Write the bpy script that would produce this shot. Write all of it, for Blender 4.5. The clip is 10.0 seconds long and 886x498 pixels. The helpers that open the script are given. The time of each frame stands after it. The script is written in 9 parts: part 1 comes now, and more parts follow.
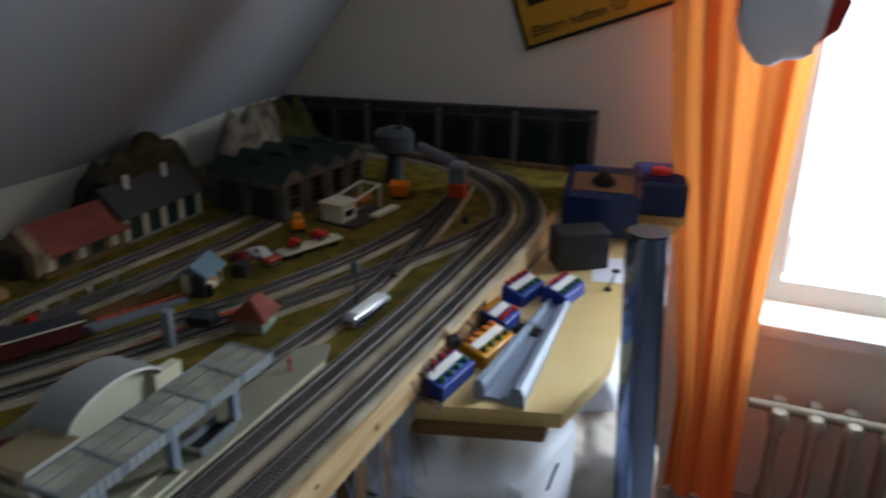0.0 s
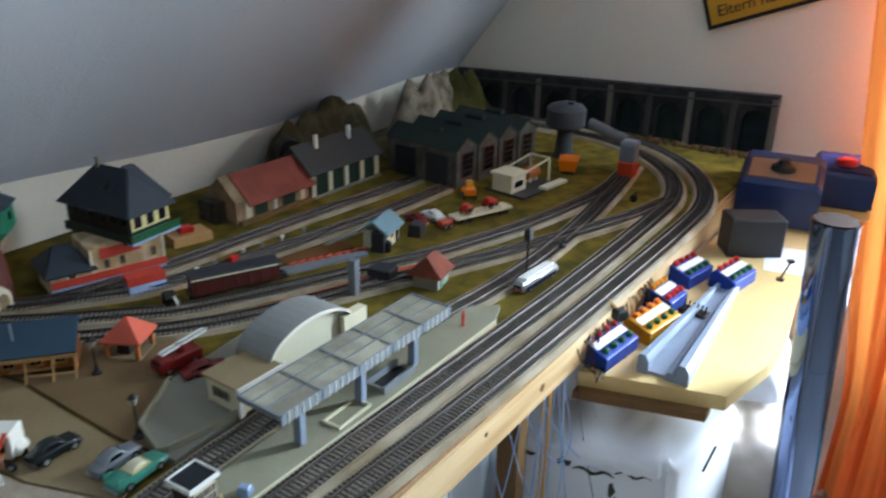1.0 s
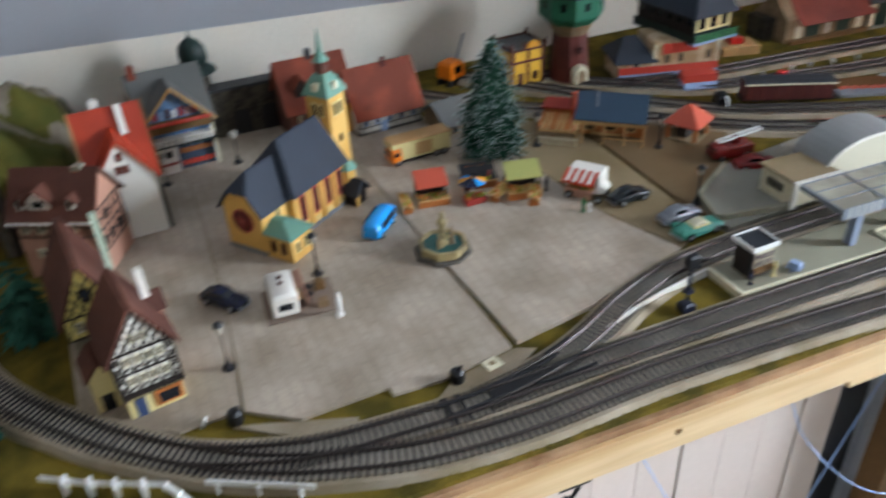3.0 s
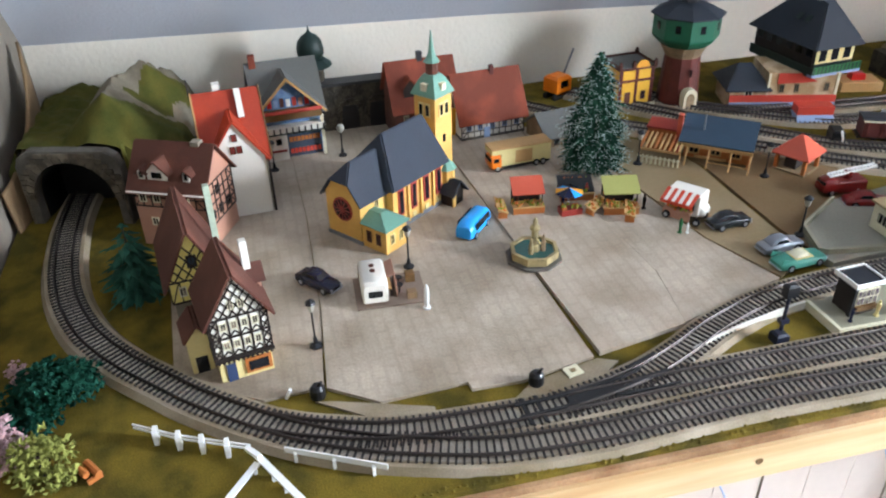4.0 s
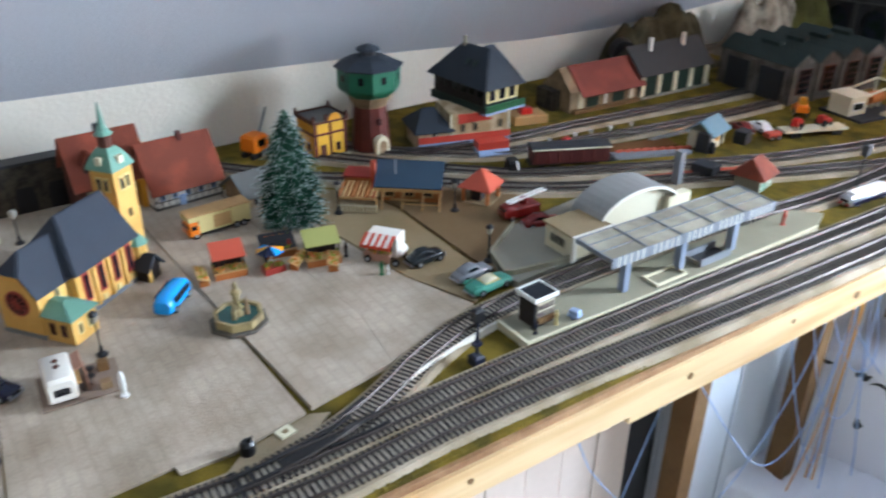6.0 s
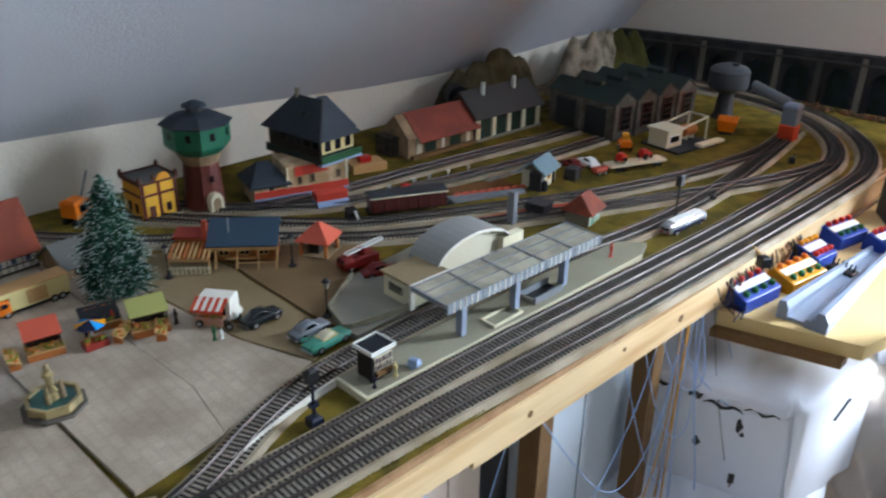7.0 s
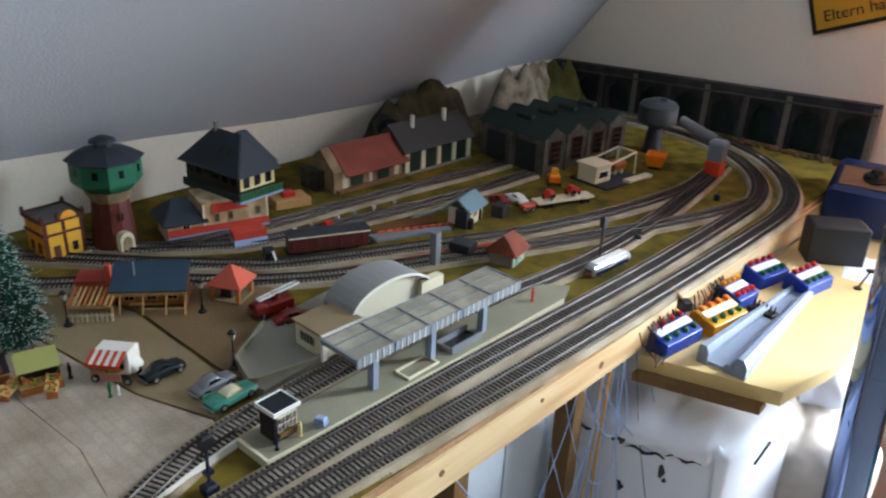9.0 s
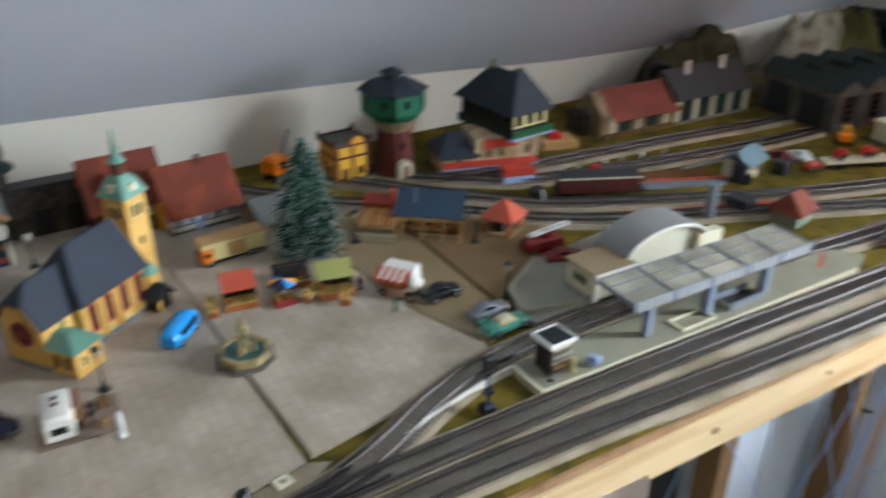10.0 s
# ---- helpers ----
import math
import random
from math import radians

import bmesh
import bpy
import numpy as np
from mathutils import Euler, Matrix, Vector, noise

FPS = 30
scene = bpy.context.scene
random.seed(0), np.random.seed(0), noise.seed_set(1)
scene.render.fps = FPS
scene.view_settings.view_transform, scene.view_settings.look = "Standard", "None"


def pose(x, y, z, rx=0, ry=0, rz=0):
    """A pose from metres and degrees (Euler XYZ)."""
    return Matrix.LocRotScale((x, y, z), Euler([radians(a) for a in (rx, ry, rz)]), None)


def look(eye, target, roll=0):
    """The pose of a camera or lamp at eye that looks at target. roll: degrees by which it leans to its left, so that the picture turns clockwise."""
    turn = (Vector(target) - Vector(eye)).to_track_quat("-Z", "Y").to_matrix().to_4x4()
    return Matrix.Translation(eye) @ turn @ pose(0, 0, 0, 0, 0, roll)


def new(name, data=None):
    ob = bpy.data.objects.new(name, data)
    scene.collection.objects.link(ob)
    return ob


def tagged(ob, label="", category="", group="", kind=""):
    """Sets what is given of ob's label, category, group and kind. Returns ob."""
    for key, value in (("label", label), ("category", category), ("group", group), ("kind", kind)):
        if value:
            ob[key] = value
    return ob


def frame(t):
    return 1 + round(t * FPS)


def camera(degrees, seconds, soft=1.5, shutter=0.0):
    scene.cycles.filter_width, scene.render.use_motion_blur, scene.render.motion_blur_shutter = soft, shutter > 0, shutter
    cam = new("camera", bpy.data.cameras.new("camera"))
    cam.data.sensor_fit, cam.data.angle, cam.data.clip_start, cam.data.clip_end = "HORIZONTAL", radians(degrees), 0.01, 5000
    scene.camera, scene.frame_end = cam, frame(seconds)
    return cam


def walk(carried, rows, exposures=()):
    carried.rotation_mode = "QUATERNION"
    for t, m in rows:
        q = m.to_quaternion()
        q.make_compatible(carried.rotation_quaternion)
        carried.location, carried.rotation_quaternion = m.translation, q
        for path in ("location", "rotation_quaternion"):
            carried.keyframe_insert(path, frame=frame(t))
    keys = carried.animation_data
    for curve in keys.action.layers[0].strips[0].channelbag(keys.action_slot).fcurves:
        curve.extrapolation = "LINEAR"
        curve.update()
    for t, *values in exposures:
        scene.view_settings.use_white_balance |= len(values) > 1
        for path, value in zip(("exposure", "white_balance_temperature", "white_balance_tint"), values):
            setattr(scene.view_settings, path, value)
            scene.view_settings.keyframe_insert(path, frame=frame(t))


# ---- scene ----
cam = camera(58.9, 10.0, soft=2.1, shutter=0.5)
PATH = [
    (0, (-0.026, -0.019, 0.457), (-0.725, 1.706, -0.275), 0.8),
    (0.5, (-0.044, -0.05, 0.452), (-0.982, 1.543, -0.312), 1.5),
    (1, (-0.043, -0.07, 0.456), (-1.052, 1.467, -0.332), 1.0),
    (1.5, (-0.049, -0.113, 0.447), (-1.211, 1.243, -0.453), 0.3),
    (2, (-0.059, -0.162, 0.446), (-1.379, 0.987, -0.521), 0.5),
    (2.5, (-0.038, -0.196, 0.451), (-1.523, 0.646, -0.591), -3.1),
    (3, (-0.036, -0.24, 0.444), (-1.585, 0.366, -0.667), -3.3),
    (3.2, (-0.033, -0.252, 0.443), (-1.605, 0.252, -0.686), -3.2),
    (4.3, (-0.018, -0.248, 0.434), (-1.67, 0.167, -0.615), -1.2),
    (4.5, (-0.016, -0.243, 0.436), (-1.659, 0.205, -0.614), -0.9),
    (5, (-0.015, -0.232, 0.435), (-1.614, 0.372, -0.605), -0.5),
    (5.5, (-0.012, -0.218, 0.439), (-1.537, 0.605, -0.559), -0.4),
    (6, (-0.002, -0.204, 0.44), (-1.444, 0.797, -0.519), 0.4),
    (6.2, (0.002, -0.198, 0.443), (-1.395, 0.874, -0.506), 0.7),
    (7.3, (0.016, -0.157, 0.452), (-1.206, 1.176, -0.401), 1.4),
    (7.5, (0.018, -0.15, 0.462), (-1.169, 1.211, -0.397), 2.0),
    (8, (0.019, -0.126, 0.47), (-1.109, 1.305, -0.355), 2.6),
    (8.5, (0.014, -0.116, 0.469), (-1.126, 1.31, -0.348), 2.2),
    (9, (0.013, -0.115, 0.47), (-1.173, 1.27, -0.353), 2.8),
    (9.5, (-0.001, -0.133, 0.46), (-1.304, 1.125, -0.388), 2.2),
    (10, (-0.024, -0.163, 0.453), (-1.525, 0.763, -0.491), 0.3),
]
walk(cam, [(t, look(eye, target, roll)) for t, eye, target, roll in PATH],
     exposures=[(0, -2.05, 6400, 8), (0.5, -0.88, 5980, 3), (1.0, -0.66, 6200, 5), (1.5, -0.76, 6420, 8), (2.0, -0.52, 6450, 9), (2.5, -0.36, 6450, 10), (3.0, -0.40, 6520, 13), (3.2, -0.32, 6520, 13), (4.3, 0.24, 6600, 14),
                (5.0, 0.24, 6600, 14), (5.5, 0.29, 6350, 10), (6.0, 0.00, 6180, 12), (6.2, -0.10, 6180, 12), (7.3, -0.64, 6400, 10), (8.0, -0.62, 6550, 12), (9.0, -0.62, 6550, 10), (9.5, -0.68, 6550, 9), (10.0, -0.44, 6600, 10)])

# ---- daylight through the gable window ----
world = bpy.data.worlds.new("sky")
scene.world = world
world.use_nodes = True
wn = world.node_tree
sky = wn.nodes.new("ShaderNodeTexSky")
sky.sky_type, sky.sun_disc = "NISHITA", False
sky.sun_elevation, sky.sun_rotation = radians(32), radians(205)
wn.links.new(sky.outputs[0], wn.nodes["Background"].inputs[0])
wn.nodes["Background"].inputs[1].default_value = 0.12


YE = 1.64                 # the gable wall


def area(name, m, sx, sy, watts, col):
    lamp = bpy.data.lights.new(name, "AREA")
    lamp.shape, lamp.size, lamp.size_y, lamp.energy, lamp.color = "RECTANGLE", sx, sy, watts, col
    ob = new(name, lamp)
    ob.matrix_world = m
    return ob


# sky light that enters by the window opening
area("window_daylight", look((0.245, YE + 0.145, 0.34), (0.14, 0.80, 0.0)), 0.41, 1.16, 190, (0.82, 0.97, 1.12))
# ---- small builders ----
def lin(hexa):
    c = [int(hexa[i:i + 2], 16) / 255 for i in (0, 2, 4)]
    return [v / 12.92 if v <= 0.04045 else ((v + 0.055) / 1.055) ** 2.4 for v in c]


def mat(name, hexa, rough=0.7, metal=0.0, grain=300.0, vary=0.25, bump=0.15, second=None, mix=(0.45, 0.6), stain=18.0, spec=0.4, per_object=0.0, stretch=None):
    """A surface with fine grain and broad stains; second is a colour that shows in patches."""
    m = bpy.data.materials.new(name)
    m.use_nodes = True
    nt = m.node_tree
    b = nt.nodes["Principled BSDF"]
    tc = nt.nodes.new("ShaderNodeTexCoord")
    fine, broad = nt.nodes.new("ShaderNodeTexNoise"), nt.nodes.new("ShaderNodeTexNoise")
    fine.inputs["Scale"].default_value, fine.inputs["Detail"].default_value = grain, 4
    broad.inputs["Scale"].default_value, broad.inputs["Detail"].default_value = stain, 5
    where = tc.outputs["Object"]
    if stretch:
        mp = nt.nodes.new("ShaderNodeMapping")
        mp.inputs["Scale"].default_value = stretch
        nt.links.new(where, mp.inputs["Vector"])
        where = mp.outputs[0]
    for n in (fine, broad):
        nt.links.new(where, n.inputs["Vector"])
    col = [c ** 1.12 for c in lin(hexa)]
    ramp = nt.nodes.new("ShaderNodeValToRGB")
    ramp.color_ramp.elements[0].position, ramp.color_ramp.elements[1].position = mix if second else (0.3, 0.72)
    other = [c ** 1.12 for c in lin(second)] if second else [c * (1 - vary * 0.7) for c in col]
    ramp.color_ramp.elements[0].color, ramp.color_ramp.elements[1].color = (*other, 1), (*col, 1)
    nt.links.new(broad.outputs["Fac"], ramp.inputs[0])
    hsv = nt.nodes.new("ShaderNodeHueSaturation")
    nt.links.new(ramp.outputs[0], hsv.inputs["Color"])
    span = nt.nodes.new("ShaderNodeMapRange")
    span.inputs["To Min"].default_value, span.inputs["To Max"].default_value = 1 - vary, 1 + vary
    nt.links.new(fine.outputs["Fac"], span.inputs["Value"])
    last = span.outputs[0]
    if per_object:
        info, each, mul = nt.nodes.new("ShaderNodeObjectInfo"), nt.nodes.new("ShaderNodeMapRange"), nt.nodes.new("ShaderNodeMath")
        each.inputs["To Min"].default_value, each.inputs["To Max"].default_value = 1 - per_object, 1 + per_object
        nt.links.new(info.outputs["Random"], each.inputs["Value"])
        mul.operation = "MULTIPLY"
        nt.links.new(last, mul.inputs[0])
        nt.links.new(each.outputs[0], mul.inputs[1])
        last = mul.outputs[0]
    nt.links.new(last, hsv.inputs["Value"])
    nt.links.new(hsv.outputs[0], b.inputs["Base Color"])
    b.inputs["Roughness"].default_value, b.inputs["Metallic"].default_value = rough, metal
    b.inputs["Specular IOR Level"].default_value = spec
    if bump:
        bp = nt.nodes.new("ShaderNodeBump")
        bp.inputs["Strength"].default_value, bp.inputs["Distance"].default_value = bump, 0.6 / grain
        nt.links.new(fine.outputs["Fac"], bp.inputs["Height"])
        nt.links.new(bp.outputs[0], b.inputs["Normal"])
    return m


class K:
    """Collects faces for one mesh."""

    def __init__(self):
        self.v, self.f = [], []

    def add(self, vs, fs):
        n = len(self.v)
        self.v += [tuple(p) for p in vs]
        self.f += [tuple(n + i for i in f) for f in fs]
        return self

    def box(self, x0, x1, y0, y1, z0, z1, c=0.0):
        """A box; c takes the upper edges in, so that they read as rounded."""
        if c:
            vs = [(x, y, z) for x, y, z in ((x0, y0, z0), (x1, y0, z0), (x1, y1, z0), (x0, y1, z0), (x0, y0, z1 - c), (x1, y0, z1 - c), (x1, y1, z1 - c), (x0, y1, z1 - c),
                                            (x0 + c, y0 + c, z1), (x1 - c, y0 + c, z1), (x1 - c, y1 - c, z1), (x0 + c, y1 - c, z1))]
            return self.add(vs, [(3, 2, 1, 0), (0, 1, 5, 4), (1, 2, 6, 5), (2, 3, 7, 6), (3, 0, 4, 7), (4, 5, 9, 8), (5, 6, 10, 9), (6, 7, 11, 10), (7, 4, 8, 11), (8, 9, 10, 11)])
        vs = [(x0, y0, z0), (x1, y0, z0), (x1, y1, z0), (x0, y1, z0), (x0, y0, z1), (x1, y0, z1), (x1, y1, z1), (x0, y1, z1)]
        return self.add(vs, [(3, 2, 1, 0), (4, 5, 6, 7), (0, 1, 5, 4), (1, 2, 6, 5), (2, 3, 7, 6), (3, 0, 4, 7)])

    def prism(self, poly, z0, z1, top=1.0):
        """An upright prism over a counter-clockwise outline; top scales its upper end."""
        n = len(poly)
        cx, cy = sum(p[0] for p in poly) / n, sum(p[1] for p in poly) / n
        vs = [(x, y, z0) for x, y in poly] + [(cx + (x - cx) * top, cy + (y - cy) * top, z1) for x, y in poly]
        return self.add(vs, [tuple(range(n - 1, -1, -1)), tuple(range(n, 2 * n))] + [(i, (i + 1) % n, n + (i + 1) % n, n + i) for i in range(n)])

    def cyl(self, x, y, z0, z1, r0, r1=None, n=16, a0=0.0):
        r1 = r0 if r1 is None else r1
        an = [a0 + 2 * math.pi * i / n for i in range(n)]
        vs = [(x + r0 * math.cos(a), y + r0 * math.sin(a), z0) for a in an] + [(x + r1 * math.cos(a), y + r1 * math.sin(a), z1) for a in an]
        return self.add(vs, [tuple(range(n - 1, -1, -1)), tuple(range(n, 2 * n))] + [(i, (i + 1) % n, n + (i + 1) % n, n + i) for i in range(n)])

    def lathe(self, x, y, prof, n=16, a0=0.0):
        an = [a0 + 2 * math.pi * i / n for i in range(n)]
        vs = [(x + r * math.cos(a), y + r * math.sin(a), z) for r, z in prof for a in an]
        fs = [(j * n + i, j * n + (i + 1) % n, (j + 1) * n + (i + 1) % n, (j + 1) * n + i) for j in range(len(prof) - 1) for i in range(n)]
        return self.add(vs, fs + [tuple(range(n - 1, -1, -1)), tuple((len(prof) - 1) * n + i for i in range(n))])

    def rod(self, p, q, r, n=8, r1=None):
        p, q = Vector(p), Vector(q)
        d = (q - p).normalized()
        u = d.orthogonal().normalized()
        w = d.cross(u)
        r1 = r if r1 is None else r1
        an = [2 * math.pi * i / n for i in range(n)]
        vs = [p + (u * math.cos(a) + w * math.sin(a)) * r for a in an] + [q + (u * math.cos(a) + w * math.sin(a)) * r1 for a in an]
        return self.add(vs, [tuple(range(n - 1, -1, -1)), tuple(range(n, 2 * n))] + [(i, (i + 1) % n, n + (i + 1) % n, n + i) for i in range(n)])

    def tube(self, pts, r, n=6):
        """A round wire through the given points, in one piece."""
        ps = [Vector(p) for p in pts]
        rows = []
        u = (ps[1] - ps[0]).orthogonal().normalized()
        for i, p in enumerate(ps):
            d = (ps[min(i + 1, len(ps) - 1)] - ps[max(i - 1, 0)]).normalized()
            u = (u - d * u.dot(d)).normalized()
            w = d.cross(u)
            rows += [p + (u * math.cos(2 * math.pi * j / n) + w * math.sin(2 * math.pi * j / n)) * r for j in range(n)]
        m = len(ps)
        fs = [(i * n + j, i * n + (j + 1) % n, (i + 1) * n + (j + 1) % n, (i + 1) * n + j) for i in range(m - 1) for j in range(n)]
        return self.add(rows, fs + [tuple(range(n - 1, -1, -1)), tuple((m - 1) * n + j for j in range(n))])

    def slab(self, quad, th):
        """A plate of thickness th under the given quad or triangle."""
        q = [Vector(p) for p in quad]
        nrm = (q[1] - q[0]).cross(q[2] - q[0]).normalized()
        n = len(q)
        vs = q + [p - nrm * th for p in q]
        return self.add(vs, [tuple(range(n)), tuple(range(2 * n - 1, n - 1, -1))] + [(i, n + i, n + (i + 1) % n, (i + 1) % n) for i in range(n)])

    def body(self, x0, x1, y0, y1, ze, zr, axis="y", z0=0.0):
        """House walls up to the eaves with gable ends; the ridge runs along axis."""
        if axis == "y":
            xm = (x0 + x1) / 2
            vs = [(x0, y0, z0), (x1, y0, z0), (x1, y0, ze), (xm, y0, zr), (x0, y0, ze), (x0, y1, z0), (x1, y1, z0), (x1, y1, ze), (xm, y1, zr), (x0, y1, ze)]
        else:
            ym = (y0 + y1) / 2
            vs = [(x0, y1, z0), (x0, y0, z0), (x0, y0, ze), (x0, ym, zr), (x0, y1, ze), (x1, y1, z0), (x1, y0, z0), (x1, y0, ze), (x1, ym, zr), (x1, y1, ze)]
        return self.add(vs, [(0, 1, 2, 3, 4), (9, 8, 7, 6, 5), (1, 0, 5, 6), (2, 1, 6, 7), (0, 4, 9, 5), (3, 2, 7, 8), (4, 3, 8, 9)])

    def roof(self, x0, x1, y0, y1, ze, zr, axis="y", oh=0.004, th=0.002, hip=0.0):
        """Two roof plates over a body, with overhang; hip draws the ridge ends in."""
        if axis == "y":
            xm, s = (x0 + x1) / 2, (zr - ze) / ((x1 - x0) / 2)
            zo = ze - s * oh
            a, b = y0 - oh, y1 + oh
            self.slab([(x1 + oh, a, zo), (x1 + oh, b, zo), (xm, b - hip, zr), (xm, a + hip, zr)], -th)
            self.slab([(x0 - oh, b, zo), (x0 - oh, a, zo), (xm, a + hip, zr), (xm, b - hip, zr)], -th)
            if hip:
                self.slab([(x0 - oh, a, zo), (x1 + oh, a, zo), (xm, a + hip, zr)], -th)
                self.slab([(x1 + oh, b, zo), (x0 - oh, b, zo), (xm, b - hip, zr)], -th)
        else:
            ym, s = (y0 + y1) / 2, (zr - ze) / ((y1 - y0) / 2)
            zo = ze - s * oh
            a, b = x0 - oh, x1 + oh
            self.slab([(a, y0 - oh, zo), (b, y0 - oh, zo), (b - hip, ym, zr), (a + hip, ym, zr)], -th)
            self.slab([(b, y1 + oh, zo), (a, y1 + oh, zo), (a + hip, ym, zr), (b - hip, ym, zr)], -th)
            if hip:
                self.slab([(b, y0 - oh, zo), (b, y1 + oh, zo), (b - hip, ym, zr)], -th)
                self.slab([(a, y1 + oh, zo), (a, y0 - oh, zo), (a + hip, ym, zr)], -th)
        return self

    def face(self, side, at, u0, u1, z0, z1, out=0.001, inn=0.0005):
        """A flat piece on a wall that looks to side (+x, -x, +y or -y) and stands at that coordinate."""
        s = 1 if side[0] == "+" else -1
        a, b = sorted((at + s * out, at - s * inn))
        return self.box(a, b, u0, u1, z0, z1) if side[1] == "x" else self.box(u0, u1, a, b, z0, z1)

    def ob(self, name, material, smooth=False):
        me = bpy.data.meshes.new(name)
        me.from_pydata(self.v, [], self.f)
        me.update()
        if smooth:
            me.polygons.foreach_set("use_smooth", [True] * len(me.polygons))
            me.set_sharp_from_angle(angle=radians(40))
        me.materials.append(material)
        return new(name, me)


def part(name, k, material, parent, label="", smooth=False):
    o = k.ob(name, material, smooth)
    o.parent = parent
    return tagged(o, label)


def thing(name, x, y, z, rot, label, category, group="", kind=""):
    e = new(name)
    e.empty_display_size = 0.01
    e.matrix_world = pose(x, y, z, 0, 0, rot)
    return tagged(e, label, category, group, kind)


def solid(name, k, material, label, category, group="", kind="", m=None, smooth=False):
    o = k.ob(name, material, smooth)
    if m is not None:
        o.matrix_world = m
    return tagged(o, label, category, group, kind)


def windows(parent, side, at, spots, w, h, pane, frame_mat, depth=0.0012, shutter=None):
    """Windows with a frame, a sunken pane and a glazing bar on one wall: spots are (u, z) of their lower middle."""
    for u, z in spots:
        k, t = K(), min(w, h) * 0.16
        k.face(side, at, u - w / 2, u - w / 2 + t, z, z + h, depth)
        k.face(side, at, u + w / 2 - t, u + w / 2, z, z + h, depth)
        k.face(side, at, u - w / 2 + t, u + w / 2 - t, z, z + t, depth)
        k.face(side, at, u - w / 2 + t, u + w / 2 - t, z + h - t, z + h, depth)
        k.face(side, at, u - t / 4, u + t / 4, z + t, z + h - t, depth * 0.8)
        o = part("window", k, frame_mat, parent)
        part("pane", K().face(side, at, u - w / 2 + t, u + w / 2 - t, z + t, z + h - t, depth * 0.35), pane, o)
        if shutter:
            for s in (-1, 1):
                c = u + s * (w * 0.5 + w * 0.27)
                part("shutter", K().face(side, at, c - w * 0.22, c + w * 0.22, z, z + h, depth), shutter, o)


def curve_points(pts, step=0.006):
    """Evenly spaced points on a smooth line through pts (x, y)."""
    p = [Vector((*q, 0)) for q in pts]
    p = [p[0] * 2 - p[1]] + p + [p[-1] * 2 - p[-2]]
    dense = []
    for i in range(1, len(p) - 2):
        a, b, c, d = p[i - 1:i + 3]
        n = max(4, int((c - b).length / 0.0005))
        for j in range(n):
            t = j / n
            dense.append(0.5 * (2 * b + (c - a) * t + (2 * a - 5 * b + 4 * c - d) * t * t + (3 * b - 3 * c + d - a) * t ** 3))
    dense.append(p[-2])
    out, need = [dense[0]], step
    for q in dense[1:]:
        if (q - out[-1]).length >= need:
            out.append(q)
    return out


def sweep(k, line, section, z=0.0):
    """Sweeps a section of (across, up) points along a line."""
    n, m = len(line), len(section)
    vs = []
    for i, q in enumerate(line):
        d = (line[min(i + 1, n - 1)] - line[max(i - 1, 0)]).normalized()
        s = Vector((d.y, -d.x, 0))
        vs += [(q.x + s.x * a, q.y + s.y * a, z + h) for a, h in section]
    fs = [(i * m + j, i * m + (j + 1) % m, (i + 1) * m + (j + 1) % m, (i + 1) * m + j) for i in range(n - 1) for j in range(m)]
    fs += [tuple(range(m - 1, -1, -1)), tuple((n - 1) * m + j for j in range(m))]
    return k.add(vs, fs)

# ---- materials ----
WALL = mat("white_plaster", "dbd5c8", 0.9, grain=160, vary=0.05, bump=0.2, stain=3)
# dim tone for the closing walls, so that they bounce little light
DIMWALL = mat("dim_wall_tone", "857c70", 0.7, grain=120, vary=0.15, bump=0.1, stain=4)
CEIL = mat("white_wallpaper", "bcbfc6", 0.9, grain=240, vary=0.05, bump=0.25, stain=2)
GABLE = mat("warm_white_plaster", "ebe4d8", 0.9, grain=160, vary=0.05, bump=0.2, stain=3)
FLOOR = mat("grey_carpet", "b4ada3", 0.95, grain=400, vary=0.3, stain=6)
GRASS = mat("scatter_grass", "7a692c", 0.95, grain=800, vary=0.6, bump=1.0, second="554c22", mix=(0.38, 0.60), stain=26, spec=0.1)
MOSS = mat("moss_scatter", "4f4d2c", 0.95, grain=700, vary=0.6, bump=1.0, second="3e3a20", mix=(0.4, 0.6), stain=22, spec=0.1)
ROCK = mat("painted_rock", "8d8375", 0.9, grain=260, vary=0.45, bump=1.0, second="5d5548", mix=(0.38, 0.62), stain=26, spec=0.1)
DARKROCK = mat("shaded_rock_paint", "5a5340", 0.9, grain=260, vary=0.45, bump=1.0, second="3e3a2a", mix=(0.38, 0.62), stain=26, spec=0.1)
COBBLE = mat("printed_cobble_card", "b8ab9b", 0.8, grain=420, vary=0.22, bump=0.35, second="9c8e7d", mix=(0.36, 0.62), stain=12, spec=0.25)


